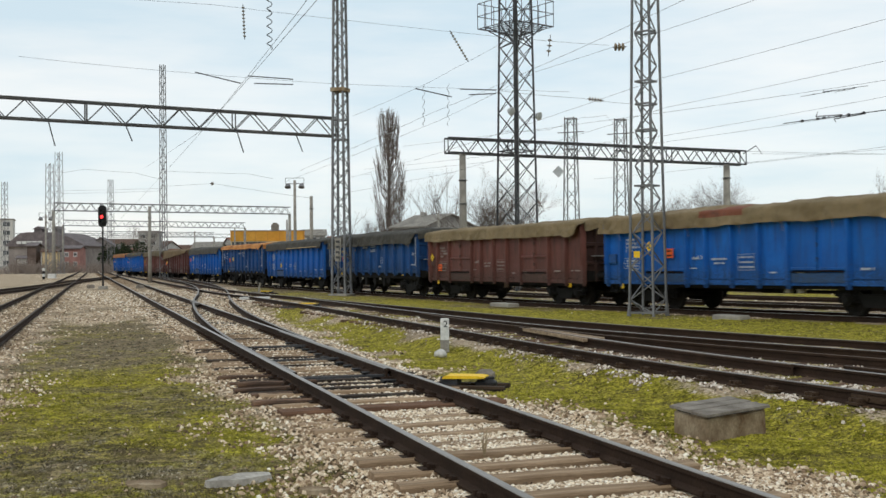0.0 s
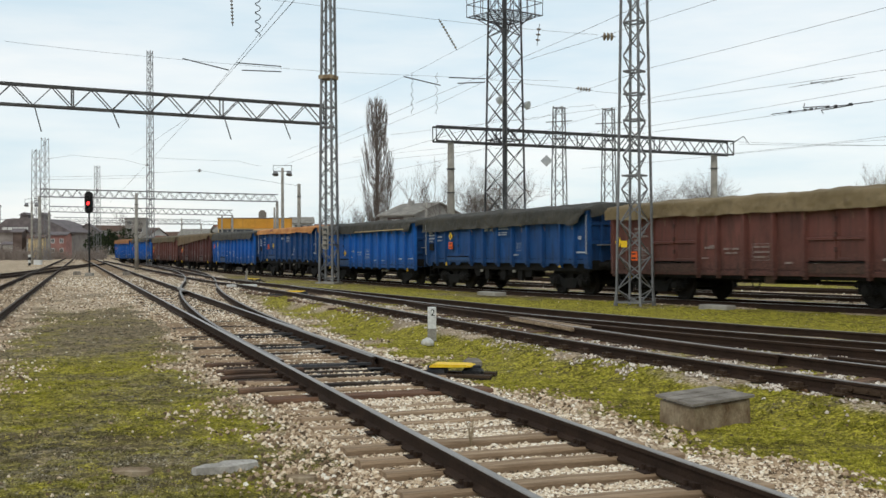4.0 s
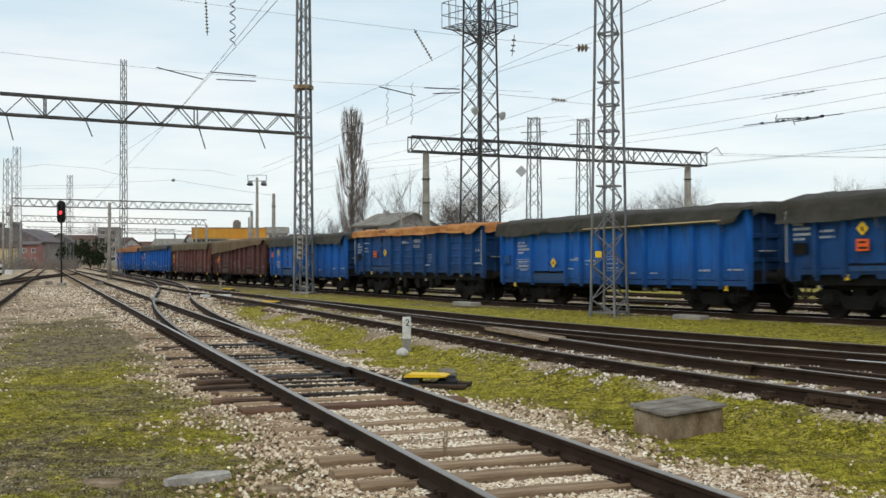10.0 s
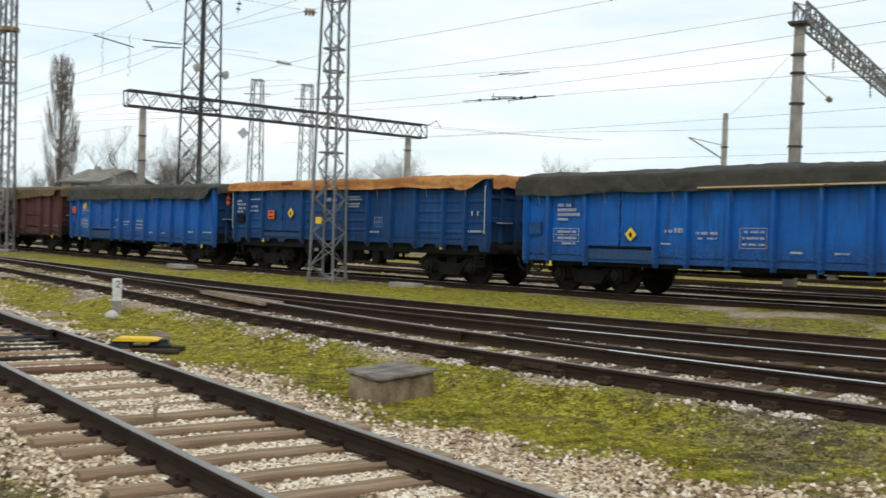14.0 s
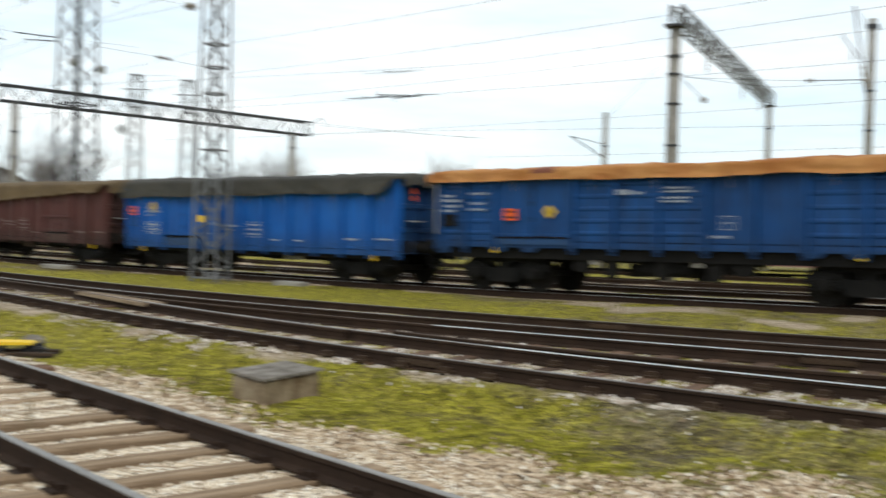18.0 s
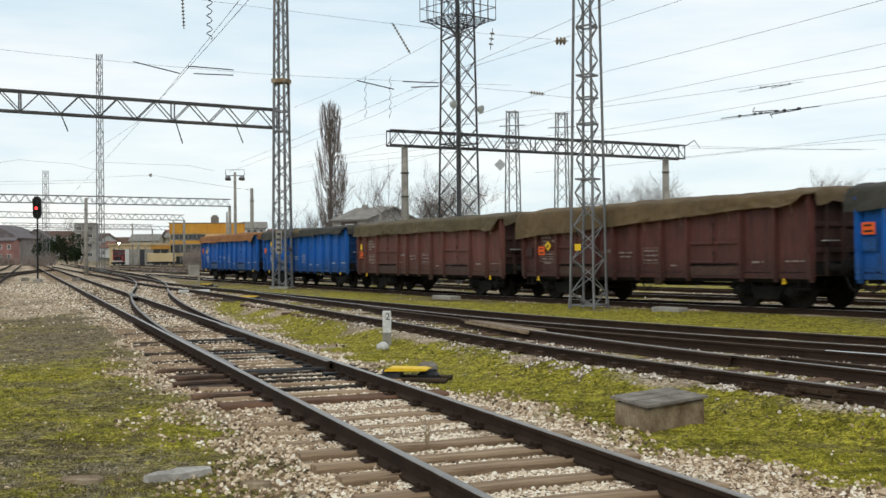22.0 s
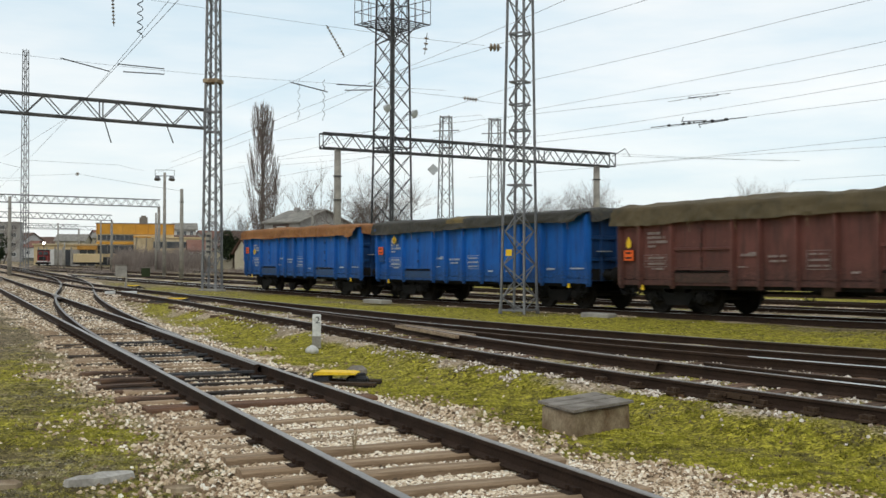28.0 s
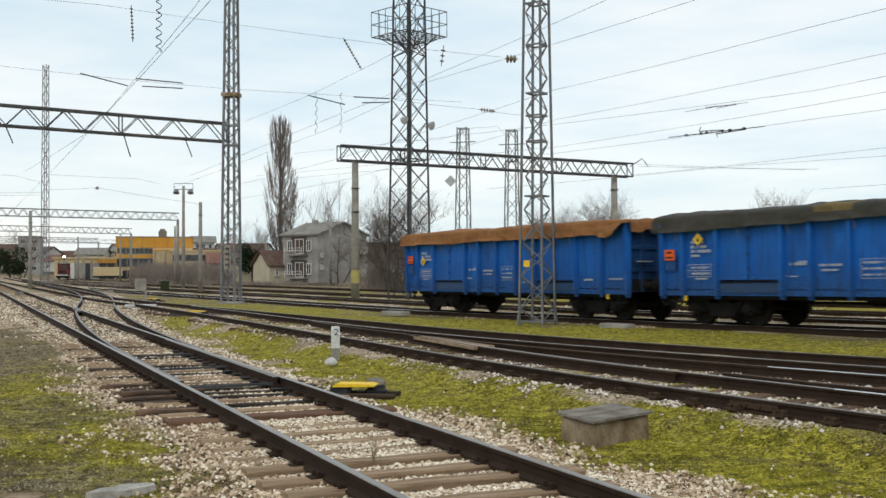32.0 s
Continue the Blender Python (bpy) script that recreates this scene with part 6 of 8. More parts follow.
for k in range(9):
    e = -1.45 + k * 0.3625
    strut("deck_bar", tower, (-1.55, e, deck_z), (1.55, e, deck_z), 0.035, STEEL_DARK)
    strut("deck_bar", tower, (e, -1.55, deck_z + 0.04), (e, 1.55, deck_z + 0.04), 0.02, STEEL_DARK)
for k in range(4):
    a, b = Vector((*ring_o[k], deck_z)), Vector((*ring_o[(k + 1) % 4], deck_z))
    for z in (0.0, 0.75, 1.5):
        strut("rail_bar", tower, a + Vector((0, 0, z)), b + Vector((0, 0, z)), 0.035, STEEL_DARK)
    for i in range(5):
        p = a.lerp(b, i / 5)
        strut("baluster", tower, p, p + Vector((0, 0, 1.5)), 0.028, STEEL_DARK)
    for i in (0.25, 0.75):
        p = a.lerp(b, i)
        strut("knee_brace", tower, ct(k, deck_z - 1.2), p, 0.05, STEEL_DARK)
for (x, y, z) in ((-1.1, -0.8, 10.6), (1.2, -0.65, 10.5)):
    fl = part("floodlight", Shape().lathe((0, 0, 0), (0.2, -1, -0.35), [(-0.25, 0.08), (-0.1, 0.2), (0.06, 0.27), (0.07, 0.25)], 14), PALE_PLATE, tower, "pale grey floodlight", Matrix.Translation((x, y, z)), True)
    strut("bracket", tower, (x, y, z), (x * 0.7, y * 0.7, z - 0.1), 0.05, STEEL_DARK)
# two masts behind
for x, y, h in ((10.45, 87.3, 13.2), (14.4, 86.8, 13.0)):
    m_, _ = lattice_mast("lattice_mast", (x, y, -0.2), -25, 1.15, 0.75, h, 12, STEEL_MID, "grey lattice mast behind the goods train", 0.08, 0.04, rings=(h - 0.1, h - 2.6), group="masts behind the train")
    strut("cross_arm", m_, (-1.1, 0, h - 1.2), (1.1, 0, h - 1.2), 0.07, STEEL_MID)
whole("diamond_plate", Shape().prism([(0, 0.42), (0.42, 0), (0, -0.42), (-0.42, 0)], -0.02, 0.02), PALE_PLATE, "pale grey diamond-shaped plate on a stay wire", "sign", at=pose(8.2, 76.0, 7.7))
far_mast, fc = lattice_mast("lattice_mast", (59.4, 45.2, -0.2), 38, 0.82, 0.42, 15.4, 22, STEEL_GREY, "far lattice mast with a single cross-arm", 0.06, 0.03, singles=False, group="far masts")
part("cross_arm", Shape().bar((-2.3, 0, 13.0), (0.45, 0, 13.0), 0.09).bar((-2.0, 0, 13.0), (-2.0, 0, 12.0), 0.03), STEEL_DARK, far_mast, "dark steel cross-arm")
# distant masts at the throat of the yard
for x, y, h, w in ((-29.6, 114.2, 22.7, 0.6), (-54.8, 150.3, 15.6, 1.0), (-60.4, 169.6, 19.2, 1.1), (-57.0, 185.0, 16.0, 0.9), (-74.0, 182.0, 15.5, 0.9)):
    lattice_mast("lattice_mast", (x, y, -0.2), -15, w, w * 0.7, h, int(h * 1.2), STEEL_GREY, "far lattice mast of the overhead line", 0.06, 0.028, singles=False, group="far masts")

# portal over the near tracks, hung on the tall mast
pa, pb = Vector((-5.85, 58.2, 8.28)), Vector((-41.9, 39.9, 8.64))
truss("portal_beam", pa, pb, 0.97, 0.59, 22, STEEL_BEAM, "grey steel truss portal beam over the tracks", chord=0.09, web=0.045)
lattice_mast("lattice_mast", (-42.5, 39.6, -0.2), -20, 0.8, 0.5, 12.0, 16, STEEL_GREY, "grey lattice mast at the far end of the portal", 0.12, 0.05, singles=False)
for k, ln in ((0.05, 0.9), (0.13, 1.1), (0.27, 0.8), (0.36, 1.2)):
    p = pa.lerp(pb, k) + (pb - pa).normalized().cross(Vector((0, 0, 1))) * 0.31
    hg = thing("wire_hanger", Matrix.Translation(p), "hanger with insulator below the portal beam", "wire hanger", "wire hangers")
    part("rod", Shape().bar((0, 0, 0), (0.35, -0.1, -ln), 0.045), STEEL_DARK, hg)
# portal behind the train on concrete columns
qa, qb = Vector((0.25, 63.4, 7.86)), Vector((19.4, 69.4, 7.5))
truss("portal_beam", qa, qb, 0.86, 0.7, 15, STEEL_DARK, "dark truss portal beam on concrete columns", chord=0.10, web=0.045)
cb_col = pole("concrete_column", (1.21, 63.6, -0.45), 7.85, 0.26, 0.19, CONCRETE, "round concrete column with a faded yellow band", (6.2, 4.8))
part("yellow_band", Shape().lathe((0, 0, 1.1), (0, 0, 1), [(0, 0.262), (0.75, 0.257)], 14), YELLOW_FADED, cb_col, "faded yellow band")
pole("concrete_column", (18.25, 69.1, -0.45), 7.5, 0.27, 0.2, CONCRETE, "round concrete column under the portal beam", (6.6,))
arm = thing("bracket_arm", Matrix.Translation(qb), "steel bracket at the end of the portal beam", "bracket")
part("bar", Shape().bar((0, 0, 0.7), (0.9, 0.2, 1.25), 0.05), STEEL_DARK, arm)
part("bar", Shape().bar((0.9, 0.2, 1.25), (1.3, 0.3, 0.75), 0.03), STEEL_DARK, arm)
# portal that runs away behind the train farther along, and its poles
g0, g1 = Vector((21.15, 30.55, 8.7)), Vector((39.5, 47.9, 8.95))
truss("portal_beam", g0, g1, 0.64, 0.40, 26, STEEL_MID, "grey steel truss portal seen end-on", chord=0.065, web=0.04)
for k in (0.2, 0.55, 0.78):
    foot = g0.lerp(g1, k) + (g1 - g0).cross(Vector((0, 0, 1))).normalized() * 0.2
    insulator(foot, foot - Vector((0, 0, 0.95)), 0.055, 6)
for e, yaw_ in ((g0, 43.4), (g1, 43.4)):
    whole("column_cap", Shape().box(0, 0, -0.06, 0.62, 0.62, 0.08, 0, 0.01), STEEL_DARK, "dark steel cap plate on a portal column", "cap plate", at=pose(e.x, e.y, e.z, 0, 0, yaw_))
pole("concrete_column", (21.2, 30.6, -0.2), 8.6, 0.24, 0.17, CONCRETE, "round concrete portal column", (7.6, 7.0, 6.0, 4.6))
pole("concrete_column", (39.4, 47.8, -0.2), 8.85, 0.22, 0.15, CONCRETE, "round concrete portal column", (7.6,))
p1 = pole("catenary_pole", (26.6, 27.3, -0.2), 8.9, 0.155, 0.12, CONCRETE, "concrete catenary pole with a bracket", (5.2, 6.5))
out = Vector((-0.716, 0.698, 0))
up = Vector((0, 0, 1))
part("bracket", Shape().bar(out * 0.12 + up * 6.65, out * 0.58 + up * 9.55, 0.045).bar(out * 0.58 + up * 9.5, out * 0.1 + up * 8.75, 0.02), STEEL_DARK, p1, "slanting steel bracket")
part("bracket", Shape().bar(out * 0.36 + up * 7.8, out * 0.97 + up * 8.66, 0.04).bar(out * 0.60 + up * 8.1, out * 0.60 + up * 7.75, 0.025), STEEL_DARK, p1, "steel registration arm")
part("insulator", Shape().lathe(out * 0.16 + up * 6.9, out * 0.158 + up, [(z * 0.1, 0.03 if z % 2 else 0.07) for z in range(8)], 10), PORCELAIN, p1, "brown ribbed insulator")
part("cap_bracket", Shape().box(0, 0, 8.85, 0.3, 0.3, 0.16, 0, 0.02), STEEL_DARK, p1)
p2 = pole("catenary_pole", (28.6, 47.1, -0.2), 7.7, 0.17, 0.13, CONCRETE, "slim concrete catenary pole", (6.0,))
part("bracket", Shape().bar((0, 0, 5.6), (-2.0, 0, 6.6), 0.05).bar((0, 0, 6.3), (-2.0, 0, 6.6), 0.03), STEEL_DARK, p2, "steel bracket arm")
for x, y, h in ((-9.93, 81.5, 6.45), (-24.7, 90.8, 6.25)):
    pole("catenary_pole", (x, y, -0.2), h, 0.17, 0.12, CONCRETE, "weathered concrete pole between the yard tracks", (h - 1.0,), "yard poles")
for x, y, h in ((-30.9, 160.0, 6.6), (-27.6, 150.0, 5.6), (-18.8, 130.0, 6.5), (-8.8, 140.0, 5.8), (-0.5, 128.0, 7.1), (-38.0, 165.0, 6.2), (-35.5, 158.0, 3.4)):
    pole("catenary_pole", (x, y, -0.6), h, 0.15, 0.10, CONCRETE, "slim far concrete pole beyond the yard tracks", (), "yard poles")
lp = pole("lamp_post", (-12.9, 94.1, -0.2), 8.6, 0.16, 0.11, CONCRETE, "concrete lamp post with a basket of lamps", ())
part("basket", Shape().bar((-0.8, 0, 8.5), (0.8, 0, 8.5), 0.06).bar((-0.8, 0, 9.0), (0.8, 0, 9.0), 0.04).bar((-0.8, 0, 8.5), (-0.8, 0, 9.0), 0.04).bar((0.8, 0, 8.5), (0.8, 0, 9.0), 0.04), STEEL_DARK, lp)
for x in (-0.6, 0.6):
    part("lamp_head", Shape().lathe((x, 0, 8.4), (0, -0.4, -1), [(-0.1, 0.08), (0.0, 0.2), (0.25, 0.28)], 12), STEEL_GREY, lp, "grey lamp head")
copy_thing(lp, Matrix.Translation((-47.9, 130.0, -1.4)))
# far portals across the throat
for a, b, d in (((-21.1, 148.5, 8.0), (-48.3, 133.7, 8.06), 0.95), ((-36.1, 196.7, 7.6), (-65.7, 186.4, 8.0), 0.95), ((-54.0, 254.3, 7.4), (-85.1, 244.5, 7.8), 0.95), ((-62.0, 320.0, 8.6), (-130.0, 300.0, 9.0), 1.0)):
    truss("portal_beam", a, b, d, 0.7, 24, STEEL_MID, "far steel portal beam across the yard throat", singles=False, chord=0.11, web=0.05)
    for e in (a, b):
        pole("portal_column", (e[0], e[1], -0.2), e[2], 0.24, 0.18, CONCRETE, "far concrete portal column", (), "far portal columns")

# overhead wires: contact wires and messengers of each track, span wires between the masts
SPANS = (
    ((-19.4, 43.9, 12.9), (-9.85, 46.9, 12.77), (1.66, 48.0, 11.6), (7.4, 47.4, 10.95)),
    ((-21.9, 55.8, 12.3), (-15.0, 58.1, 11.9), (-6.3, 59.7, 11.4), (7.1, 59.6, 10.8)),
    ((2.0, 4.0, 5.8), (-2.0, 17.0, 5.65), (-11.5, 45.2, 5.5), (-30.0, 100.0, 5.5)),
    ((2.0, 4.0, 6.5), (-2.3, 18.1, 5.9), (-7.0, 31.9, 5.55), (-17.3, 62.4, 7.0)),
    ((-54.8, 149.6, 14.2), (-37.4, 105.6, 10.4), (-35.3, 106.3, 10.8), (-30.7, 107.7, 10.5), (-29.6, 113.9, 10.3)),
    ((-29.4, 113.9, 11.1), (-27.6, 108.5, 10.7), (-19.6, 110.3, 10.5), (-17.3, 110.6, 10.0)),
    ((-54.0, 150.0, 11.6), (-29.1, 112.0, 9.2)),
    ((-54.0, 150.0, 11.2), (-29.1, 112.0, 8.95)),
    ((-7.1, 53.9, 6.1), (-0.4, 40.6, 7.1), (3.0, 33.9, 7.6), (7.3, 25.5, 8.4), (12.0, 16.3, 9.2)),
    ((-4.8, 58.3, 9.4), (-1.2, 51.0, 9.7), (0.5, 47.7, 10.0), (3.0, 42.8, 10.5)),
    ((-10.0, 68.5, 6.6), (-0.1, 48.9, 7.9), (3.7, 41.5, 8.8), (10.2, 28.5, 9.0), (16.0, 17.0, 9.1)),
    ((-5.5, 64.1, 6.5), (0.2, 52.8, 6.9), (7.8, 37.8, 7.9), (12.8, 27.9, 8.05), (18.0, 17.5, 8.3)),
    ((-6.5, 74.8, 6.3), (0.7, 60.5, 6.5), (9.2, 43.8, 7.7), (15.0, 32.5, 7.8), (21.0, 20.4, 8.2), (25.0, 12.0, 8.4)),
    ((-2.4, 66.7, 8.6), (9.2, 43.8, 7.5), (15.0, 32.4, 7.1), (21.3, 19.9, 7.6), (25.0, 12.5, 7.8)),
    ((-5.7, 79.8, 8.3), (10.2, 48.6, 7.1), (16.6, 35.9, 7.2), (23.6, 22.0, 7.6), (28.0, 13.0, 7.8)),
    ((-5.7, 79.8, 7.9), (10.0, 48.8, 6.8), (16.6, 35.8, 6.7), (23.7, 21.9, 6.7), (28.0, 13.0, 6.7)),
    ((13.6, 48.4, 5.8), (18.3, 39.2, 5.8), (26.0, 24.0, 6.0), (32.0, 12.0, 6.1)),
    ((9.3, 65.8, 6.4), (18.4, 47.7, 6.2), (29.1, 26.8, 5.6), (35.0, 15.0, 5.5)),
    ((22.6, 48.3, 5.2), (31.7, 30.3, 5.2), (38.0, 18.0, 5.2)),
    ((21.8, 31.1, 7.1), (24.3, 29.3, 6.7), (27.9, 25.8, 6.9)),
    ((21.9, 35.9, 6.1), (23.8, 34.7, 8.5)),
    ((2.6, 46.9, 8.9), (6.1, 46.6, 8.5), (8.2, 46.3, 8.2)),
    ((3.62, 64.6, 9.2), (4.2, 74.9, 10.4), (7.4, 74.6, 10.5), (9.7, 74.4, 11.3), (11.3, 74.1, 11.4), (13.9, 86.9, 12.4)),
    ((17.9, 63.5, 7.8), (27.2, 60.1, 7.2)),
    ((16.6, 57.7, 7.1), (25.4, 54.4, 6.7)),
    ((-29.5, 113.9, 9.6), (-18.8, 88.0, 7.95), (-9.93, 81.5, 6.3)),
)
for span in SPANS:
    wire(span, 0.0034 + 0.00006 * Vector(span[len(span) // 2]).length, 0.03)
wire(((25.26, 36.0, 7.88), (26.4, 36.0, 7.08)), 0.022, 0, "steel steady arm of the overhead line", STEEL_DARK, "steady_arm", 1)
insulator((26.25, 36.0, 7.18), (26.55, 36.0, 6.98), 0.13, 2)
insulator((25.62, 29.35, 7.03), (25.85, 28.95, 7.01), 0.09, 2)
wire(((21.3, 30.5, 6.94), (25.62, 29.35, 7.03)), 0.006, 0.02)
wire(((25.62, 29.35, 7.03), (26.55, 27.45, 6.92)), 0.016, 0, "tensioning rod between a wire and its pole", STEEL_DARK, "tension_rod", 1)
# insulators and steady arms on them
insulator((6.28, 39.5, 9.32), (6.80, 39.43, 9.31), 0.155, 3, thick=0.06)
insulator((6.3, 46.6, 8.48), (7.0, 46.5, 8.38), 0.1, 5)
insulator((-8.69, 47.21, 12.86), (-8.62, 47.22, 11.3), 0.07, 9)
insulator((0.39, 48.0, 11.79), (1.21, 47.99, 10.38), 0.065, 10)
insulator((4.86, 47.75, 11.5), (4.75, 47.76, 10.55), 0.11, 3)
for x_, y_, z_, n_ in ((-1.0, 59.72, 11.3, 34), (0.36, 59.72, 11.3, 34)):
    sp = Shape().tube([(0.06 * math.cos(k * 0.9), 0.06 * math.sin(k * 0.9), -0.07 * k) for k in range(n_)], 0.014, 4)
    whole("spiral_tensioner", sp, STEEL_DARK, "thin coiled wire hanging from the span wire", "tensioner", at=Matrix.Translation((x_, y_, z_)))
sp = Shape()
sp.tube([(0.12 * math.cos(k * 0.9), 0.12 * math.sin(k * 0.9), -0.055 * k) for k in range(44)], 0.022, 4)
sp.box(0, 0.06, -0.67, 0.06, 0.2, 0.06)
whole("spiral_tensioner", sp, STEEL_DARK, "dark coiled tensioning spring hanging from the wires", "tensioner", at=Matrix.Translation((-7.5, 47.03, 13.2)))
for pts in (((-13.4, 58.5, 11.88), (-11.0, 59.0, 11.33)), ((-10.6, 59.06, 11.74), (-8.2, 59.44, 11.6), (-8.2, 59.44, 11.31), (-10.3, 59.1, 11.34)),
            ((-1.41, 58.0, 10.8), (0.56, 58.0, 10.33)), ((1.02, 58.0, 10.75), (2.94, 57.93, 10.67), (2.94, 57.93, 10.48), (1.48, 58.0, 10.44))):
    wire(pts, 0.03, 0, "steel steady arm of the overhead line", STEEL_DARK, "steady_arm", 1)
for pts, thick in ((((13.4, 42.2, 6.79), (14.5, 40.0, 6.74), (15.6, 37.8, 6.69)), 1.0), (((12.5, 37.4, 7.13), (13.2, 36.0, 7.12), (13.8, 34.8, 7.08)), 0.45)):
    o = Vector(pts[0])
    sec = thing("section_insulator", Matrix.Translation(o), "long dark section insulator in the contact wire", "insulator", "section insulators")
    part("runner", Shape().tube([Vector(p) - o for p in pts], 0.018 * thick, 6), STEEL_DARK, sec)
    d = Vector(pts[2]) - o
    for k in (0.2, 0.36, 0.42, 0.58, 0.66, 0.8):
        part("clamp", Shape().box(d.x * k, d.y * k, d.z * k + 0.01, 0.10 * thick, 0.14 * thick, 0.08 * thick, 0, 0.015 * thick), STEEL_DARK, sec)
    for lo_, hi_, dz_ in ((0.34, 0.6, 0.10), (0.52, 0.82, -0.08)):
        part("slide_bar", Shape().bar(d * lo_ + Vector((0, 0, dz_ * thick)), d * hi_ + Vector((0, 0, dz_ * 0.4 * thick)), 0.035 * thick), STEEL_DARK, sec)
        part("horn", Shape().bar(d * lo_ + Vector((0, 0, dz_ * thick)), d * (lo_ + 0.02) + Vector((0, 0, dz_ * 2.6 * thick)), 0.02 * thick), STEEL_DARK, sec)
        part("link", Shape().bar(d * ((lo_ + hi_) / 2), d * ((lo_ + hi_) / 2) + Vector((0, 0, dz_ * 0.8 * thick)), 0.03 * thick), STEEL_DARK, sec)
insulator((-18.9, 88.0, 8.05), (-18.7, 88.0, 7.8), 0.16, 2, "insulator")

# ---- buildings, trees and hills behind the yard ----
def window(parent, x, y, z, w, h, face, sill=True, frame_mat=None):
    """A framed pane on a wall; face: 'y' (looks to -y) or 'x' (looks to -x)."""
    m = Matrix.Translation((x, y, z)) @ (Matrix() if face == "y" else Matrix.Rotation(radians(-90), 4, "Z"))
    wd_ = part("window", cached(("wframe", w, h, frame_mat.name if frame_mat else ""), lambda: Shape().box(0, 0.0, h / 2 - 0.05, w, 0.1, 0.1).box(0, 0.0, -h / 2 + 0.05, w, 0.1, 0.1).box(-w / 2 + 0.05, 0, 0, 0.1, 0.1, h).box(w / 2 - 0.05, 0, 0, 0.1, 0.1, h).box(0, 0, 0, 0.06, 0.08, h).mesh("window", frame_mat or FRAME_WHITE)), None, parent, "", m)
    part("pane", cached(("wpane", w, h), lambda: Shape().box(0, 0.02, 0, w - 0.1, 0.03, h - 0.1).mesh("pane", GLASS_DARK)), None, wd_)
    if sill:
        part("sill", cached(("wsill", w), lambda: Shape().box(0, -0.06, -0.03, w + 0.15, 0.2, 0.06).mesh("sill", CONCRETE)), None, wd_, "", Matrix.Translation((0, 0, -h / 2)))
    return wd_


def gable_house(name, x, y, yaw, w, d, eave, ridge, wall, roof, label, z=-0.3, over=0.35, along="y", group="", category="house"):
    """Walls with gables, a roof of two slabs; the ridge runs along y or x."""
    t = thing(name, pose(x, y, z, 0, 0, yaw), label, category, group)
    e, r = eave - z, ridge - z
    if along == "y":
        part("wall", Shape().prism([(-w / 2, 0), (w / 2, 0), (w / 2, e), (0, r), (-w / 2, e)], -d / 2, d / 2), wall, t)
        for sg in (-1, 1):
            sl = (r - e) / (w / 2)
            x1, z1_ = sg * (w / 2 + over), e - over * sl
            sh = Shape().prism([(0, r + 0.02), (x1, z1_ + 0.02), (x1, z1_ + 0.2), (0, r + 0.2)], -d / 2 - over, d / 2 + over)
            part("roof", sh, roof, t)
    else:
        sh = Shape()
        vs = [(-w / 2, yy, zz) for yy, zz in ((-d / 2, 0), (d / 2, 0), (d / 2, e), (0, r), (-d / 2, e))] + [(w / 2, yy, zz) for yy, zz in ((-d / 2, 0), (d / 2, 0), (d / 2, e), (0, r), (-d / 2, e))]
        sh.add(vs, [(0, 1, 2, 3, 4), (9, 8, 7, 6, 5)] + [(i, 5 + i, 5 + (i + 1) % 5, (i + 1) % 5) for i in range(5)])
        part("wall", sh, wall, t)
        for sg in (-1, 1):
            sl = (r - e) / (d / 2)
            y1, z1_ = sg * (d / 2 + over), e - over * sl
            q = Shape()
            a, b = -w / 2 - over, w / 2 + over
            q.add([(a, 0, r + 0.02), (b, 0, r + 0.02), (b, y1, z1_ + 0.02), (a, y1, z1_ + 0.02), (a, 0, r + 0.2), (b, 0, r + 0.2), (b, y1, z1_ + 0.2), (a, y1, z1_ + 0.2)],
                  [(0, 1, 2, 3), (7, 6, 5, 4), (0, 4, 5, 1), (1, 5, 6, 2), (2, 6, 7, 3), (3, 7, 4, 0)])
            part("roof", q, roof, t)
    return t


# the grey two-storey house
gh = gable_house("house", -1.2, 138.1, 44, 8.5, 6.4, 5.65, 7.15, PLASTER_GREY, ROOF_GREY, "unfinished grey two-storey house with balconies", over=0.35)
for z in (1.3, 4.2):
    for yy in (-1.6, 1.9):
        window(gh, -4.28, yy, z + 0.4, 0.9, 1.4, "x")
    window(gh, -4.28, 0.1, z + 0.3, 1.6, 1.9, "x", False)
    # flat dark sheet on the wall: painted shade of a recess not modelled
    part("loggia", Shape().box(-4.27, 0.2, z + 0.45, 0.06, 2.9, 2.1), BARN_BROWN, gh, "dark sheet painted for the shade behind the balcony")
    bal = part("balcony", Shape().box(0, 0, 0, 1.1, 3.2, 0.14), CONCRETE, gh, "concrete balcony", Matrix.Translation((-4.8, 0.2, z - 0.75)))
    part("balcony_rail", Shape().box(-0.5, 0, 0.5, 0.06, 3.2, 0.10).box(-0.5, 0, 0.85, 0.06, 3.2, 0.06).box(-0.5, -1.55, 0.45, 0.06, 0.06, 0.9).box(-0.5, 0, 0.45, 0.06, 0.06, 0.9).box(-0.5, 1.55, 0.45, 0.06, 0.06, 0.9), PLASTER_WHITE, bal)
    bal = part("balcony", Shape().box(0, 0, 0, 1.8, 1.0, 0.14), CONCRETE, gh, "concrete balcony", Matrix.Translation((3.2, -3.6, z - 0.6)))
    part("balcony_rail", Shape().box(0, -0.45, 0.5, 1.8, 0.06, 0.9), PLASTER_WHITE, bal)
    window(gh, 2.2, -3.2, z + 0.5, 1.3, 1.5, "y")
for z in (1.9, 3.4):
    window(gh, -3.6, -3.2, z, 0.5, 0.6, "y")
part("chimney", Shape().box(-0.6, 1.2, 7.4, 0.6, 0.6, 1.1), PLASTER_GREY, gh)
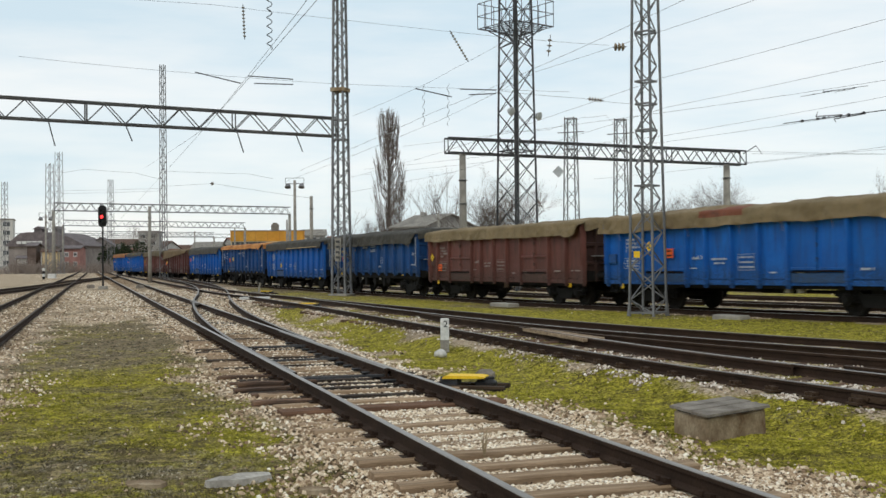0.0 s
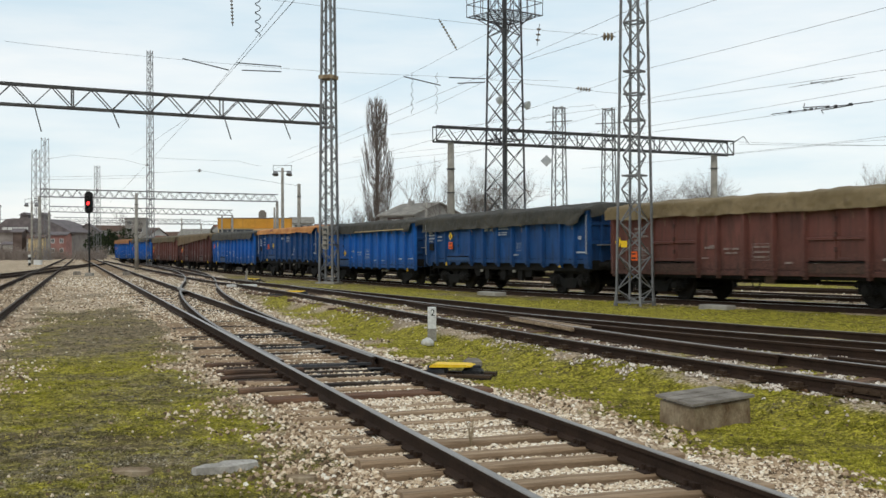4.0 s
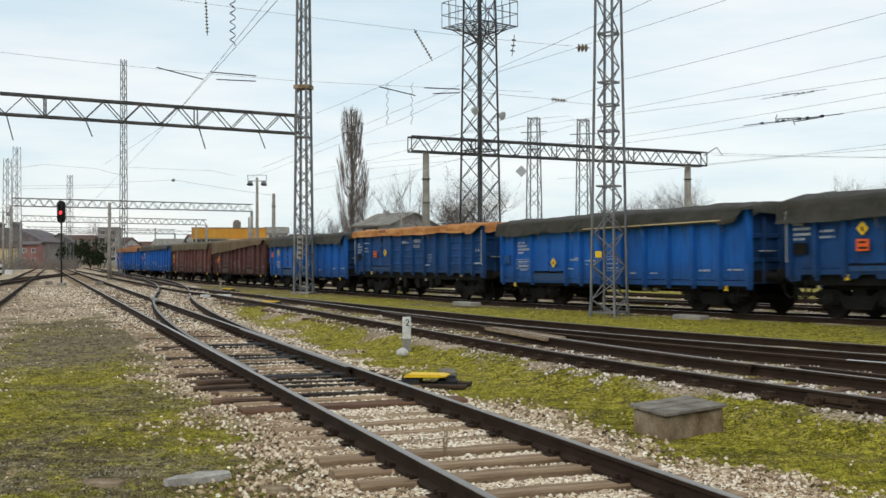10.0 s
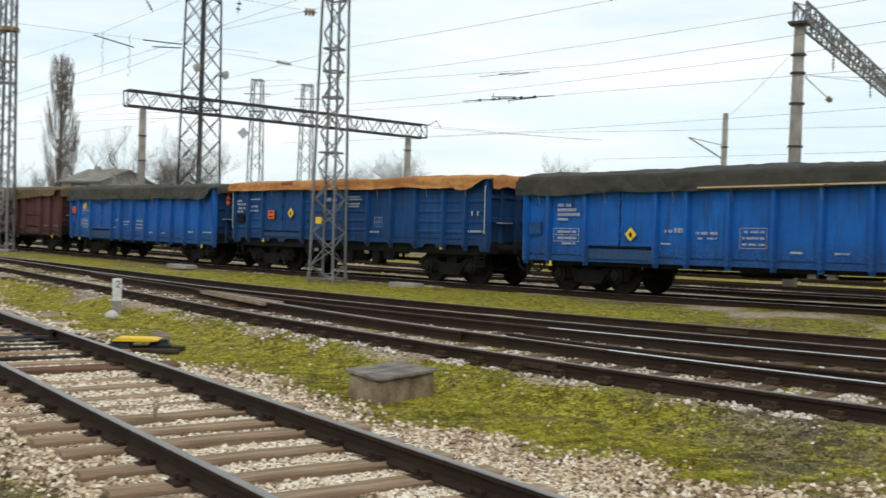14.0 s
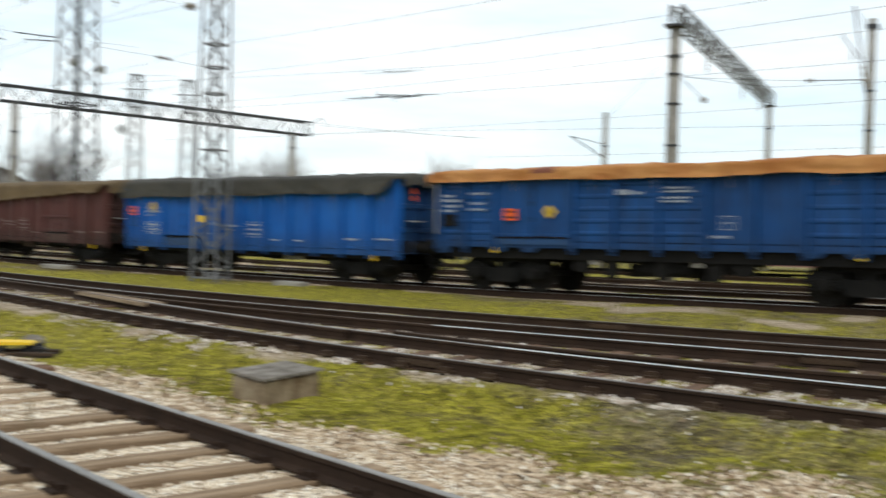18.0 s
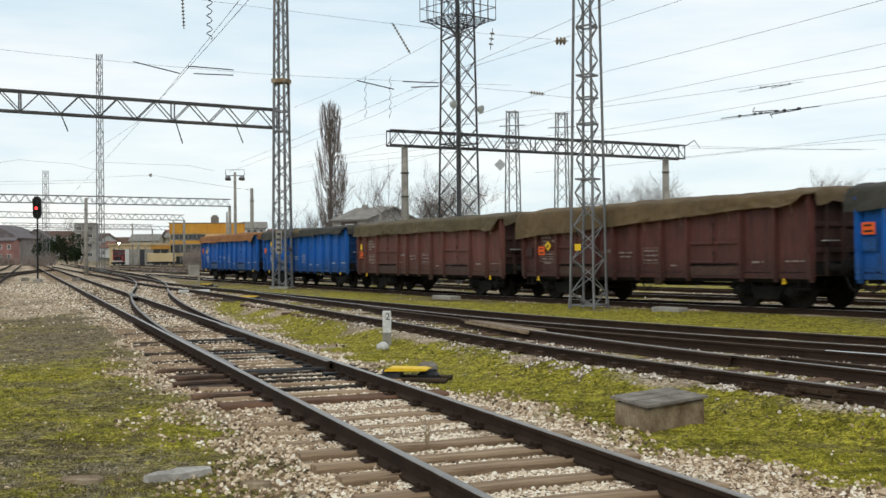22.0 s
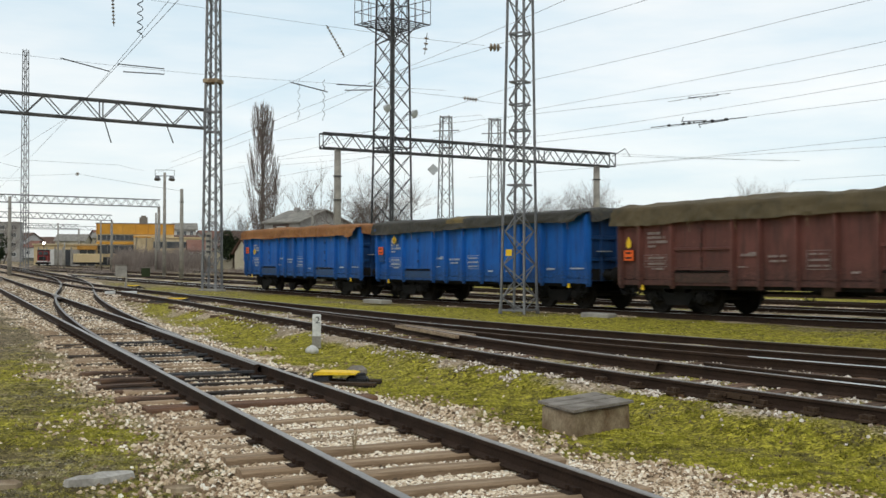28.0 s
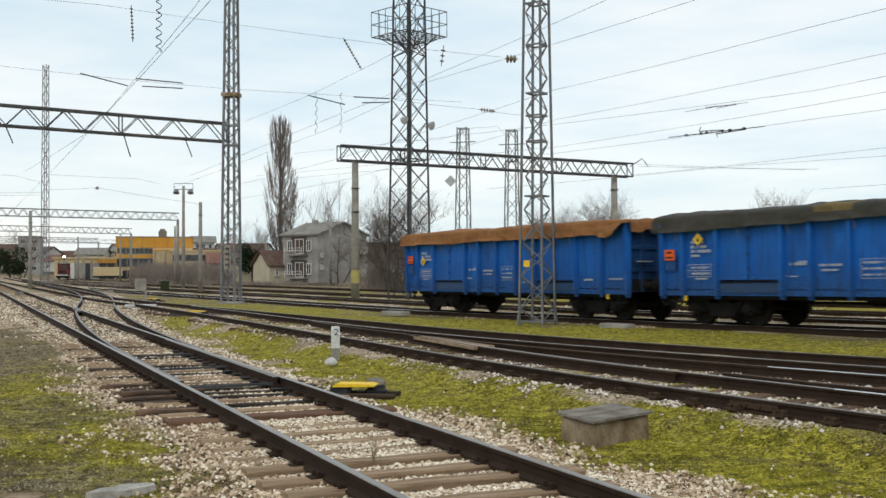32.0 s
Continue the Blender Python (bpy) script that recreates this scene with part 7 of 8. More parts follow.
# the cream houses beside it
ch = gable_house("house", -12.7, 151.5, 12, 4.6, 6.0, 1.9, 3.3, PLASTER_CREAM, ROOF_BROWN, "small cream house with a brown roof")
window(ch, -0.4, -3.02, 1.6, 0.7, 0.8, "y")
gable_house("house", -15.9, 149.5, 10, 2.6, 4.0, 2.2, 3.4, PLASTER_WHITE, ROOF_RED, "small white shed with a red tiled roof", along="x")
th_ = gable_house("house", -7.6, 139.5, 30, 3.9, 4.6, 1.9, 3.6, PLASTER_CREAM, ROOF_BROWN, "small tan house with a brown tiled roof", along="x")
for x in (-0.9, 0.8):
    window(th_, x, -2.32, 1.3, 0.5, 1.0, "y")
# the yellow depot
yd = thing("depot", pose(-35.6, 219.0, -1.6, 0, 0, 9), "yellow and beige two-storey depot building", "depot")
part("wall", Shape().box(0, 3, 3.6, 14.6, 8, 7.2), BEIGE_WALL, yd)
part("upper_wall", Shape().box(0, 3, 8.2, 14.8, 8.2, 2.0), YELLOW_WALL, yd, "orange-yellow clad upper storey")
part("roof", Shape().box(0, 3, 9.3, 15.0, 8.4, 0.16), SLATE, yd)
part("cornice", Shape().box(0, -1.05, 5.45, 14.7, 0.14, 0.5), YELLOW_WALL, yd, "yellow band between the windows")
for z, h in ((1.9, 1.6), (4.2, 1.7)):
    for k in range(7):
        window(yd, -6.3 + k * 2.1, -1.05, z, 2.08, h, "y", False, STEEL_MID)
for k in range(4):
    window(yd, -6.3 + k * 1.7, -1.12, 6.5, 1.68, 1.1, "y", False, STEEL_MID)
part("roof_house", Shape().box(1.5, 3, 10.0, 1.6, 1.6, 1.3).box(1.5, 3, 10.8, 1.0, 1.0, 0.4), SLATE, yd, "small grey roof house")
part("stair_block", Shape().box(1.75, -2.4, 3.25, 4.2, 2.8, 6.5, 0, 0.04), PLASTER_SAND, yd, "sand-coloured stair block standing forward")
part("parapet", Shape().box(1.75, -2.4, 6.62, 4.4, 3.0, 0.22), YELLOW_WALL, yd)
for k in range(3):
    part("fire_stair", Shape().bar((-0.4 + 2.2 * k, -3.95, 0.2), (0.2 + 1.9 * k, -3.95, 6.6), 0.10), STEEL_MID, yd, "slanting steel stay")
for k in range(7):
    part("pilaster", Shape().box(-7.2 + 2.4 * k, -1.15, 8.2, 0.12, 0.12, 1.9), YELLOW_DEEP, yd, "darker yellow panel joint")
wing = thing("depot_wing", pose(-26.6, 215.5, -1.6, 0, 0, 9), "low beige wing of the depot", "depot")
part("wall", Shape().box(0, 3, 3.2, 10.4, 8, 6.4), PLASTER_SAND, wing)
part("roof", Shape().box(0, 3, 6.5, 10.8, 8.4, 0.25), BEIGE_WALL, wing, "pale roof edge")
for k in range(4):
    window(wing, -3.8 + k * 2.5, -1.05, 5.1, 2.45, 1.3, "y", False, STEEL_MID)
    window(wing, -3.8 + k * 2.5, -1.05, 2.6, 2.3, 1.5, "y", False, STEEL_MID)
an = thing("depot_hall", pose(-47.4, 212.0, -0.9, 0, 0, 8), "low beige engine hall with tall gates", "depot")
part("wall", Shape().box(0, 3, 2.1, 11.2, 8, 4.2), BEIGE_WALL, an)
part("roof", Shape().box(0, 3, 4.35, 11.8, 8.6, 0.3), PLASTER_SAND, an, "pale flat roof edge")
part("canopy", Shape().box(4.0, -1.6, 3.75, 3.6, 1.4, 0.7), YELLOW_DEEP, an, "dull orange canopy")
for k, mat in enumerate((FRAME_WHITE, FRAME_WHITE, PLASTER_GREY, GLASS_DARK, PLASTER_GREY, GLASS_DARK, GLASS_DARK)):
    part("gate", Shape().box(0, 0, 1.7, 1.3, 0.1, 3.3), mat, an, "tall hall gate", Matrix.Translation((-4.0 + k * 1.45, -1.06, 0.05)))
for k in range(8):
    part("pier", Shape().box(0, 0, 1.9, 0.22, 0.3, 3.8), CONCRETE, an, "grey pier between the gates", Matrix.Translation((-4.75 + k * 1.45, -1.15, 0.0)))
lamp = thing("work_lamp", Matrix.Translation((-43.85, 180.8, -0.75)), "lit white lamp on a thin post", "lamp")
part("post", Shape().cyl((0, 0, 0), (0, 0, 4.1), 0.06, 8), STEEL_DARK, lamp)
part("lamp_lens", Shape().lathe((0, 0, 4.15), (0.15, -1, -0.1), [(-0.1, 0.08), (0.0, 0.18), (0.04, 0.17), (0.08, 0.08)], 14), LAMP_WHITE, lamp, "lit white lens")
# the red shunter waiting before the hall
sh_ = thing("shunting_engine", pose(-45.3, 186.5, -0.62, 0, 0, 100) @ Matrix.Scale(0.82, 4), "red shunting engine standing far off", "locomotive")
part("hood", Shape().box(-1.6, 0, 1.7, 3.6, 1.9, 1.3, 0, 0.12), RED_PAINT, sh_)
cabp = part("cab", Shape().box(0.9, 0, 2.3, 1.8, 2.4, 2.3, 0, 0.1), RED_PAINT, sh_)
part("cab_window", Shape().box(-0.02, -0.55, 2.85, 1.82, 0.7, 0.6).box(-0.02, 0.55, 2.85, 1.82, 0.7, 0.6), GLASS_DARK, cabp)
part("frame", Shape().box(-0.6, 0, 0.85, 6.4, 2.5, 0.4), BLACK, sh_)
part("stripe", Shape().box(-3.45, 0, 1.25, 0.06, 1.92, 0.2), FRAME_WHITE, sh_)
part("grille", Shape().box(-3.43, 0, 1.85, 0.06, 1.3, 0.7), BLACK, sh_)
part("cab_roof", Shape().prism([(-0.15, 3.42), (1.95, 3.42), (1.7, 3.62), (0.1, 3.62)], -1.25, 1.25), BLACK, sh_)
for yv in (-0.7, 0.7):
    part("buffer", Shape().cyl((-3.8, yv, 0.95), (-4.2, yv, 0.95), 0.2, 10), BLACK, sh_)
for x in (-2.4, -0.6, 1.2):
    for yv in (-0.8, 0.8):
        part("wheel", Shape().lathe((x, yv, 0.5), (0, 1, 0), [(-0.06, 0.45), (0.06, 0.45)], 16), BLACK, sh_)
wb = thing("beige_wagon", pose(-40.0, 196.0, -0.75, 0, 0, 25), "beige service wagon parked by the depot", "wagon")
part("body", Shape().box(0, 0, 1.7, 4.6, 2.4, 1.5, 0, 0.1), BEIGE_WALL, wb)
part("frame", Shape().box(0, 0, 0.75, 4.8, 2.2, 0.3), BLACK, wb)
# the old hall with dark roofs at the end of the yard
hl = thing("engine_shed", Matrix.Translation((-79.3, 215.0, -0.6)), "old engine shed with a broad dark sagging roof", "shed")
part("wall", Shape().prism([(-7.6, 0), (7.5, 0), (7.5, 5.6), (-7.6, 5.8)], 0.5, 16), SHED_WALL, hl, "grey-brown weathered wall")
part("roof", Shape().prism([(-8.0, 5.7), (-5.0, 8.15), (-3.5, 8.3), (2.0, 8.25), (4.8, 7.25), (7.9, 5.6), (7.9, 5.4), (-8.0, 5.5)], -0.2, 17), SHED_ROOF, hl, "dark tiled roof with slumped eaves")
for x, wd_ in ((-2.0, 2.2), (1.6, 1.7)):
    part("roof_lantern", Shape().box(x, 3, 8.55, wd_ * 0.75, 3, 0.9).prism([(x - wd_ / 2, 8.95), (x + wd_ / 2, 8.95), (x, 9.55)], 1.2, 4.8), SHED_ROOF, hl, "roof lantern")
for k in range(5):
    part("skylight", Shape().box(-5.2 + k * 1.05, -0.12, 6.25, 0.85, 0.5, 0.55), FRAME_WHITE, hl, "pale broken skylight")
for k in range(5):
    window(hl, -5.6 + k * 2.6, 0.42, 2.6, 1.3, 1.6, "y", False)
pk = gable_house("house", -71.2, 208.0, 6, 3.2, 5, 4.2, 4.7, PLASTER_BRICK, SHED_ROOF, "red brick house at the end of the yard", along="x")
for k in range(2):
    for z in (1.6, 3.4):
        window(pk, -0.8 + k * 1.6, -2.52, z, 0.7, 0.9, "y", False)
r2 = gable_house("house", -73.2, 232.0, 10, 6.4, 7, 4.6, 6.8, SHED_WALL, SHED_ROOF, "grey-brown house with a steep dark roof")
for k in range(2):
    window(r2, -1.2 + k * 2.4, -3.52, 3.0, 0.9, 1.2, "y", False)
gable_house("hut", -72.7, 200.0, 10, 2.6, 3, 3.6, 4.0, BEIGE_WALL, ROOF_BROWN, "yellow-beige hut before the shed", along="x", category="hut")
gable_house("hut", -75.9, 200.0, 4, 1.6, 3, 4.7, 5.2, BARN_BROWN, SHED_ROOF, "narrow brown timber hut before the shed", along="x", category="hut")
gable_house("hut", -79.7, 205.0, 4, 1.7, 3, 2.4, 2.8, PLASTER_WHITE, SHED_ROOF, "small white hut before the shed", along="x", category="hut")
ap = thing("apartment_block", pose(-117.5, 283.0, -0.3, 0, 0, 18), "pale five-storey apartment block far off", "apartment block")
part("wall", Shape().box(0, 0, 6.6, 9, 9, 13.2), PLASTER_WHITE, ap)
part("roof", Shape().box(0, 0, 13.3, 9.4, 9.4, 0.3), SLATE, ap)
for z in (2.0, 4.6, 7.2, 9.8, 12.0):
    for x in (-3.0, 0.0, 3.0):
        window(ap, x, -4.52, z, 1.9, 1.3, "y", False)
rb_ = thing("low_building", pose(60.0, 55.0, -0.3, 0, 0, -40), "low reddish building beyond the train", "building")
part("wall", Shape().box(0, 0, 1.7, 30, 6, 3.4), PLASTER_PINK, rb_)
part("roof", Shape().box(0, 0, 3.5, 30.6, 6.6, 0.25), ROOF_BROWN, rb_)

bn = thing("barn", pose(9.2, 128.0, -0.5, 0, 0, -3), "long brown barn wall behind the yard", "barn")
part("wall", Shape().box(0, 0, 2.4, 10.4, 6, 4.8), BARN_BROWN, bn)
part("roof", Shape().box(0, 0, 4.9, 10.8, 6.4, 0.2), ROOF_BROWN, bn)
gb = thing("apartment_block", pose(-81.5, 300.0, -0.5, 0, 0, 8), "grey four-storey apartment block beyond the yard", "apartment block")
part("wall", Shape().box(0, 0, 5.2, 5.6, 6, 10.4), PLASTER_GREY, gb)
part("roof", Shape().box(0, 0, 10.5, 6.0, 6.4, 0.25), SLATE, gb)
for z in (2.0, 4.6, 7.2, 9.2):
    for x in (-1.6, 1.2):
        window(gb, x, -3.02, z, 1.4, 1.2, "y", False)
vl = gable_house("house", -39.4, 330.0, 10, 6.4, 6, 9.3, 10.9, PLASTER_WHITE, ROOF_GREY, "white two-storey house on the slope", 2.0, 0.6, "x")
for z in (3.4, 6.0):
    for x in (-1.9, 0.0, 1.9):
        window(vl, x, -3.02, z, 1.0, 1.3, "y", False)

# a low hill with the town on it
hv, hf = [], []
HX, HY = 60, 14


def hill_z(px, py):
    k = min(1.0, max(0.0, (py - 285) / 240.0))
    side = 1.0 / (1.0 + math.exp((px - 60) / 25.0))
    return -1.4 + k * (7.5 + 3 * hsh(px * 0.012, py * 0.01, 2.0)) * (0.35 + 0.65 * side)


for j in range(HY + 1):
    for i in range(HX + 1):
        px, py = -330 + i * 11.0, 285 + j * 30.0
        hv.append((px, py, hill_z(px, py)))
for j in range(HY):
    for i in range(HX):
        a = j * (HX + 1) + i
        hf.append((a, a + 1, a + HX + 2, a + HX + 1))
hme = Shape().add(hv, hf)
whole("far_hill", hme, [simple("hill_scrub", (0.05, 0.045, 0.03), (0.11, 0.095, 0.06), 0.05, 0.8, 0.95, 0, 0)], "low scrub-covered hill behind the town", "hill", kind="structure", smooth=True)
hr = random.Random(5)
for k in range(46):
    ang = hr.uniform(-27, 3)
    dist = hr.uniform(320, 500)
    px, py = dist * math.sin(radians(ang)), dist * math.cos(radians(ang))
    w_, d_, e_ = hr.uniform(7, 12), hr.uniform(7, 9), hr.uniform(3.0, 5.6)
    z_ = hill_z(px, py)
    hs = gable_house("town_house", px, py, hr.uniform(-40, 40), w_, d_, z_ + e_, z_ + e_ + hr.uniform(1.6, 2.8), hr.choice((PLASTER_WHITE, PLASTER_CREAM, PLASTER_GREY, PLASTER_WHITE)), hr.choice((ROOF_RED, ROOF_BROWN, ROOF_BROWN, ROOF_GREY)),
                     "far town house with a tiled roof on the slope", z_, 0.5, "x", "far town houses")
    for fz in ([1.6] if e_ < 5 else [1.6, 4.4]):
        for q in range(3):
            window(hs, -w_ * 0.3 + q * w_ * 0.3, -d_ / 2 - 0.03, fz, 1.1, 1.3, "y", False)


# ---- trees ----
def branch_out(sh, tw, p, d, length, r, depth, rg, up, spread):
    """Grows a limb in bent pieces and its side shoots."""
    n = 3
    pts = [p]
    q, dd = p.copy(), d.copy()
    for i in range(n):
        dd = (dd + Vector((rg.uniform(-1, 1), rg.uniform(-1, 1), rg.uniform(-0.6, 1) * up)) * 0.16).normalized()
        nq = q + dd * (length / n)
        ra, rb = r * (1 - 0.27 * i), r * (1 - 0.27 * (i + 1))
        (sh if depth > 1 else tw).cyl(q, nq, ra, 5 if depth > 1 else 3, rb, 0, False)
        q = nq
        pts.append(q.copy())
        if depth > 0:
            for _ in range(2 if depth > 1 else 3):
                side = Vector((rg.uniform(-1, 1), rg.uniform(-1, 1), rg.uniform(-0.2, 1.0))).normalized()
                nd = (dd * (1 - spread) + side * spread + Vector((0, 0, up * 0.4))).normalized()
                branch_out(sh, tw, q, nd, length * rg.uniform(0.5, 0.75), r * 0.45, depth - 1, rg, up, spread)


def bare_tree(x, y, height, seed, label, spread=0.6, up=0.5, stems=1, r=0.2, depth=3, z=-0.3):
    rg = random.Random(seed)
    t = thing("bare_tree", Matrix.Translation((x, y, z)), label, "tree", "bare trees")
    limbs, twigs = Shape(), Shape()
    for s in range(stems):
        a = rg.uniform(0, 6.28)
        lean = 0.0 if stems == 1 else 0.45
        branch_out(limbs, twigs, Vector((lean * math.cos(a), lean * math.sin(a), 0)), Vector((lean * math.cos(a), lean * math.sin(a), 1)).normalized(), height * 0.55, r, depth, rg, up, spread)
    part("trunk", limbs, BARK, t)
    part("crown", twigs, TWIG, t, "leafless twigs")
    return t


def poplar(x, y, height, seed, label):
    rg = random.Random(seed)
    t = thing("poplar", Matrix.Translation((x, y, -0.3)), label, "tree")
    part("trunk", Shape().lathe((0, 0, 0), (0, 0, 1), [(0, 0.38), (height * 0.3, 0.2), (height * 0.7, 0.09), (height * 0.98, 0.03)], 9), BARK, t)
    tw, limb = Shape(), Shape()
    for k in range(150):
        z = height * (0.06 + 0.86 * (k / 150.0))
        a = rg.uniform(0, 6.28)
        env = min(1.0, 0.35 + 2.2 * (z / height)) * (1.0 - (z / height) ** 3 * 0.75) * rg.uniform(0.7, 1.1)
        out = Vector((math.cos(a), math.sin(a), 0))
        L = min(height * 0.20, (height - z) * 0.9 + 0.8)
        p0 = Vector((0, 0, z))
        p1 = p0 + out * env * 1.8 + Vector((0, 0, L * 0.35))
        p2 = p0 + out * env * 2.4 + Vector((0, 0, L))
        limb.cyl(p0, p1, 0.05, 4, 0.035, 0, False)
        limb.cyl(p1, p2, 0.035, 3, 0.012, 0, False)
        for _ in range(22):
            q = p1.lerp(p2, rg.random()) if rg.random() < 0.75 else p0.lerp(p1, rg.random())
            e = q + Vector((rg.uniform(-0.35, 0.35), rg.uniform(-0.35, 0.35), rg.uniform(0.6, 1.5)))
            tw.cyl(q, e, 0.022, 3, 0.010, 0, False)
    part("limb", limb, TWIG, t)
    part("crown", tw, TWIG, t, "dense upright leafless twigs")
    return t


poplar(-7.9, 159.8, 22.7, 3, "tall bare column-shaped poplar behind the grey house")
bare_tree(-3.4, 152.0, 12.5, 21, "bare spreading tree beside the poplar", 0.55, 0.6, 3, 0.15)
bare_tree(-12.5, 156.0, 8.5, 22, "bare tree by the small houses", 0.6, 0.5, 3, 0.14)
bare_tree(0.6, 126.0, 6.5, 23, "small bare tree before the grey house", 0.75, 0.25, 2, 0.11)
bare_tree(5.2, 90.5, 7.6, 24, "bare thicket tree under the floodlight tower", 0.75, 0.3, 5, 0.13, 4)
bare_tree(26.7, 107.0, 8.2, 25, "bare round-crowned tree behind the train", 0.75, 0.35, 5, 0.14, 4)
bare_tree(21.0, 104.0, 7.0, 26, "bare low tree behind the train", 0.75, 0.35, 4, 0.12, 4)
bare_tree(47.2, 111.0, 8.6, 27, "bare round-crowned tree behind the wires", 0.6, 0.45, 3, 0.14, 4)
bare_tree(-60.0, 215.0, 9.0, 28, "bare tree at the end of the yard", 0.7, 0.4, 4, 0.12)


def leaf_clump(x, y, w, h, n, seed, label, mat, name="evergreen", leaf=0.3, z=-0.3):
    rg = random.Random(seed)
    t = thing(name, Matrix.Translation((x, y, z)), label, "tree", "evergreens")
    part("trunk", Shape().lathe((0, 0, 0), (0, 0, 1), [(0, 0.2), (h * 0.6, 0.1)], 8), BARK, t)
    sh = Shape()
    lobes = [(rg.uniform(-w, w) * 0.28, rg.uniform(-w, w) * 0.28, h * rg.uniform(0.35, 0.75), rg.uniform(0.55, 0.9)) for _ in range(7)]
    for _ in range(n):
        lx, ly, lz, ls = rg.choice(lobes)
        v = Vector((rg.gauss(0, 1), rg.gauss(0, 1), rg.gauss(0, 1))).normalized() * rg.uniform(0.6, 1.0)
        c = Vector((lx + v.x * w * 0.3 * ls, ly + v.y * w * 0.3 * ls, max(0.1, lz + v.z * h * 0.33 * ls)))
        a = Vector((rg.uniform(-1, 1), rg.uniform(-1, 1), rg.uniform(-1, 1))).normalized() * leaf
        b = Vector((rg.uniform(-1, 1), rg.uniform(-1, 1), rg.uniform(-1, 1))).normalized() * leaf
        sh.add([c - a * 0.5, c + b * 0.4, c + a * 0.5, c - b * 0.4], [(0, 1, 2, 3)])
    part("crown", sh, mat, t, "dense dark leaves")
    return t


leaf_clump(-11.0, 147.0, 3.6, 5.6, 2200, 31, "dark evergreen bush beside the tan house", EVERGREEN)
leaf_clump(-57.0, 197.0, 7.0, 6.2, 2600, 32, "dark evergreen tree at the depot", EVERGREEN, leaf=0.4, z=-0.8)
leaf_clump(-62.0, 200.0, 7.0, 6.0, 1000, 33, "dark evergreen tree at the depot", EVERGREEN, leaf=0.4, z=-0.8)

# brushwood along the back of the yard
rg = random.Random(9)


def bush(sh, px, py, hh, wide, n):
    """A leafless bush: thin rods fanning out of the ground, each with side shoots."""
    gz = ground_at(px, py)[0] - 0.1
    for _ in range(n):
        a, lean = rg.uniform(0, 6.28), rg.uniform(0.0, 1.0) ** 0.7
        bx, by = px + rg.uniform(-0.35, 0.35) * wide, py + rg.uniform(-0.35, 0.35) * wide
        h = hh * rg.uniform(0.55, 1.0) * (1 - 0.35 * lean)
        tx, ty = bx + wide * 0.6 * lean * math.cos(a), by + wide * 0.6 * lean * math.sin(a)
        w = 0.016 + 0.00006 * py
        m = (bx * 0.55 + tx * 0.45 + rg.uniform(-0.1, 0.1), by * 0.55 + ty * 0.45, gz + h * 0.5)
        vs = [(bx - w, by, gz), (bx + w, by, gz), (m[0] + w * 0.8, m[1], m[2]), (m[0] - w * 0.8, m[1], m[2]), (tx, ty, gz + h)]
        fs = [(0, 1, 2, 3), (3, 2, 4)]
        for k in range(3):
            q = rg.uniform(0.1, 0.9)
            cx, cy, cz = m[0] + (tx - m[0]) * q, m[1] + (ty - m[1]) * q, m[2] + (gz + h - m[2]) * q
            b = len(vs)
            vs += [(cx - w * 0.6, cy, cz), (cx + w * 0.6, cy, cz), (cx + rg.uniform(-0.5, 0.5), cy + rg.uniform(-0.3, 0.3), cz + rg.uniform(0.15, 0.5) * hh * 0.5)]
            fs.append((b, b + 1, b + 2))
        sh.add(vs, fs)


br_ = Shape()
for _ in range(95):
    py = rg.uniform(128, 160)
    bush(br_, py * rg.uniform(-0.178, -0.098) , py, rg.uniform(2.2, 3.9), rg.uniform(1.4, 2.6), 55)
for _ in range(70):
    py = rg.uniform(112, 150)
    bush(br_, py * rg.uniform(-0.26, 0.02), py, rg.uniform(0.5, 1.1), rg.uniform(1.5, 3.0), 26)
for _ in range(46):
    bush(br_, rg.uniform(3.2, 16), rg.uniform(92, 118), rg.uniform(2.0, 4.2), rg.uniform(1.5, 2.6), 60)
for _ in range(40):
    py = rg.uniform(170, 200)
    bush(br_, py * rg.uniform(-0.44, -0.30), py, rg.uniform(1.4, 3.4), rg.uniform(1.6, 3.0), 45)
whole("brushwood", br_, BRUSH, "brown leafless brushwood along the yard's edge", "brushwood", kind="stuff")

# ---- small things on the ground ----
sig = thing("signal", Matrix.Translation((-22.6, 71.6, -0.2)), "railway colour-light signal showing red on a black post", "signal")
part("post", Shape().lathe((0, 0, 0), (0, 0, 1), [(0, 0.09), (0.06, 0.09), (0.07, 0.06), (4.4, 0.055)], 12), BLACK, sig)
head = Shape()
oval = [(0.27 * math.cos(a) * 1.0, (0.46 if math.sin(a) > 0 else -0.46) + 0.27 * math.sin(a)) for a in [i * math.pi / 10 for i in range(20)]]
head.prism([(x, z + 4.85) for x, z in oval], -0.12, 0.06)
hd = part("signal_head", head, BLACK, sig, "oval black signal head")
for k, z in enumerate((5.16, 4.80, 4.46)):
    hood = Shape().lathe((0, -0.12, z), (0, -1, 0), [(0.0, 0.125), (0.22, 0.125), (0.22, 0.118), (0.0, 0.118)], 16)
    part("hood", hood, BLACK, hd)
    part("lens", Shape().lathe((0, -0.125, z), (0, -1, 0), [(0, 0.105), (0.02, 0.10), (0.035, 0.05)], 16), SIGNAL_RED if k == 1 else GLASS_DARK, hd, "lit red lens" if k == 1 else "dark lens")
part("base_block", Shape().box(0, 0, 0.08, 0.5, 0.5, 0.25, 0, 0.04), CONCRETE, sig)
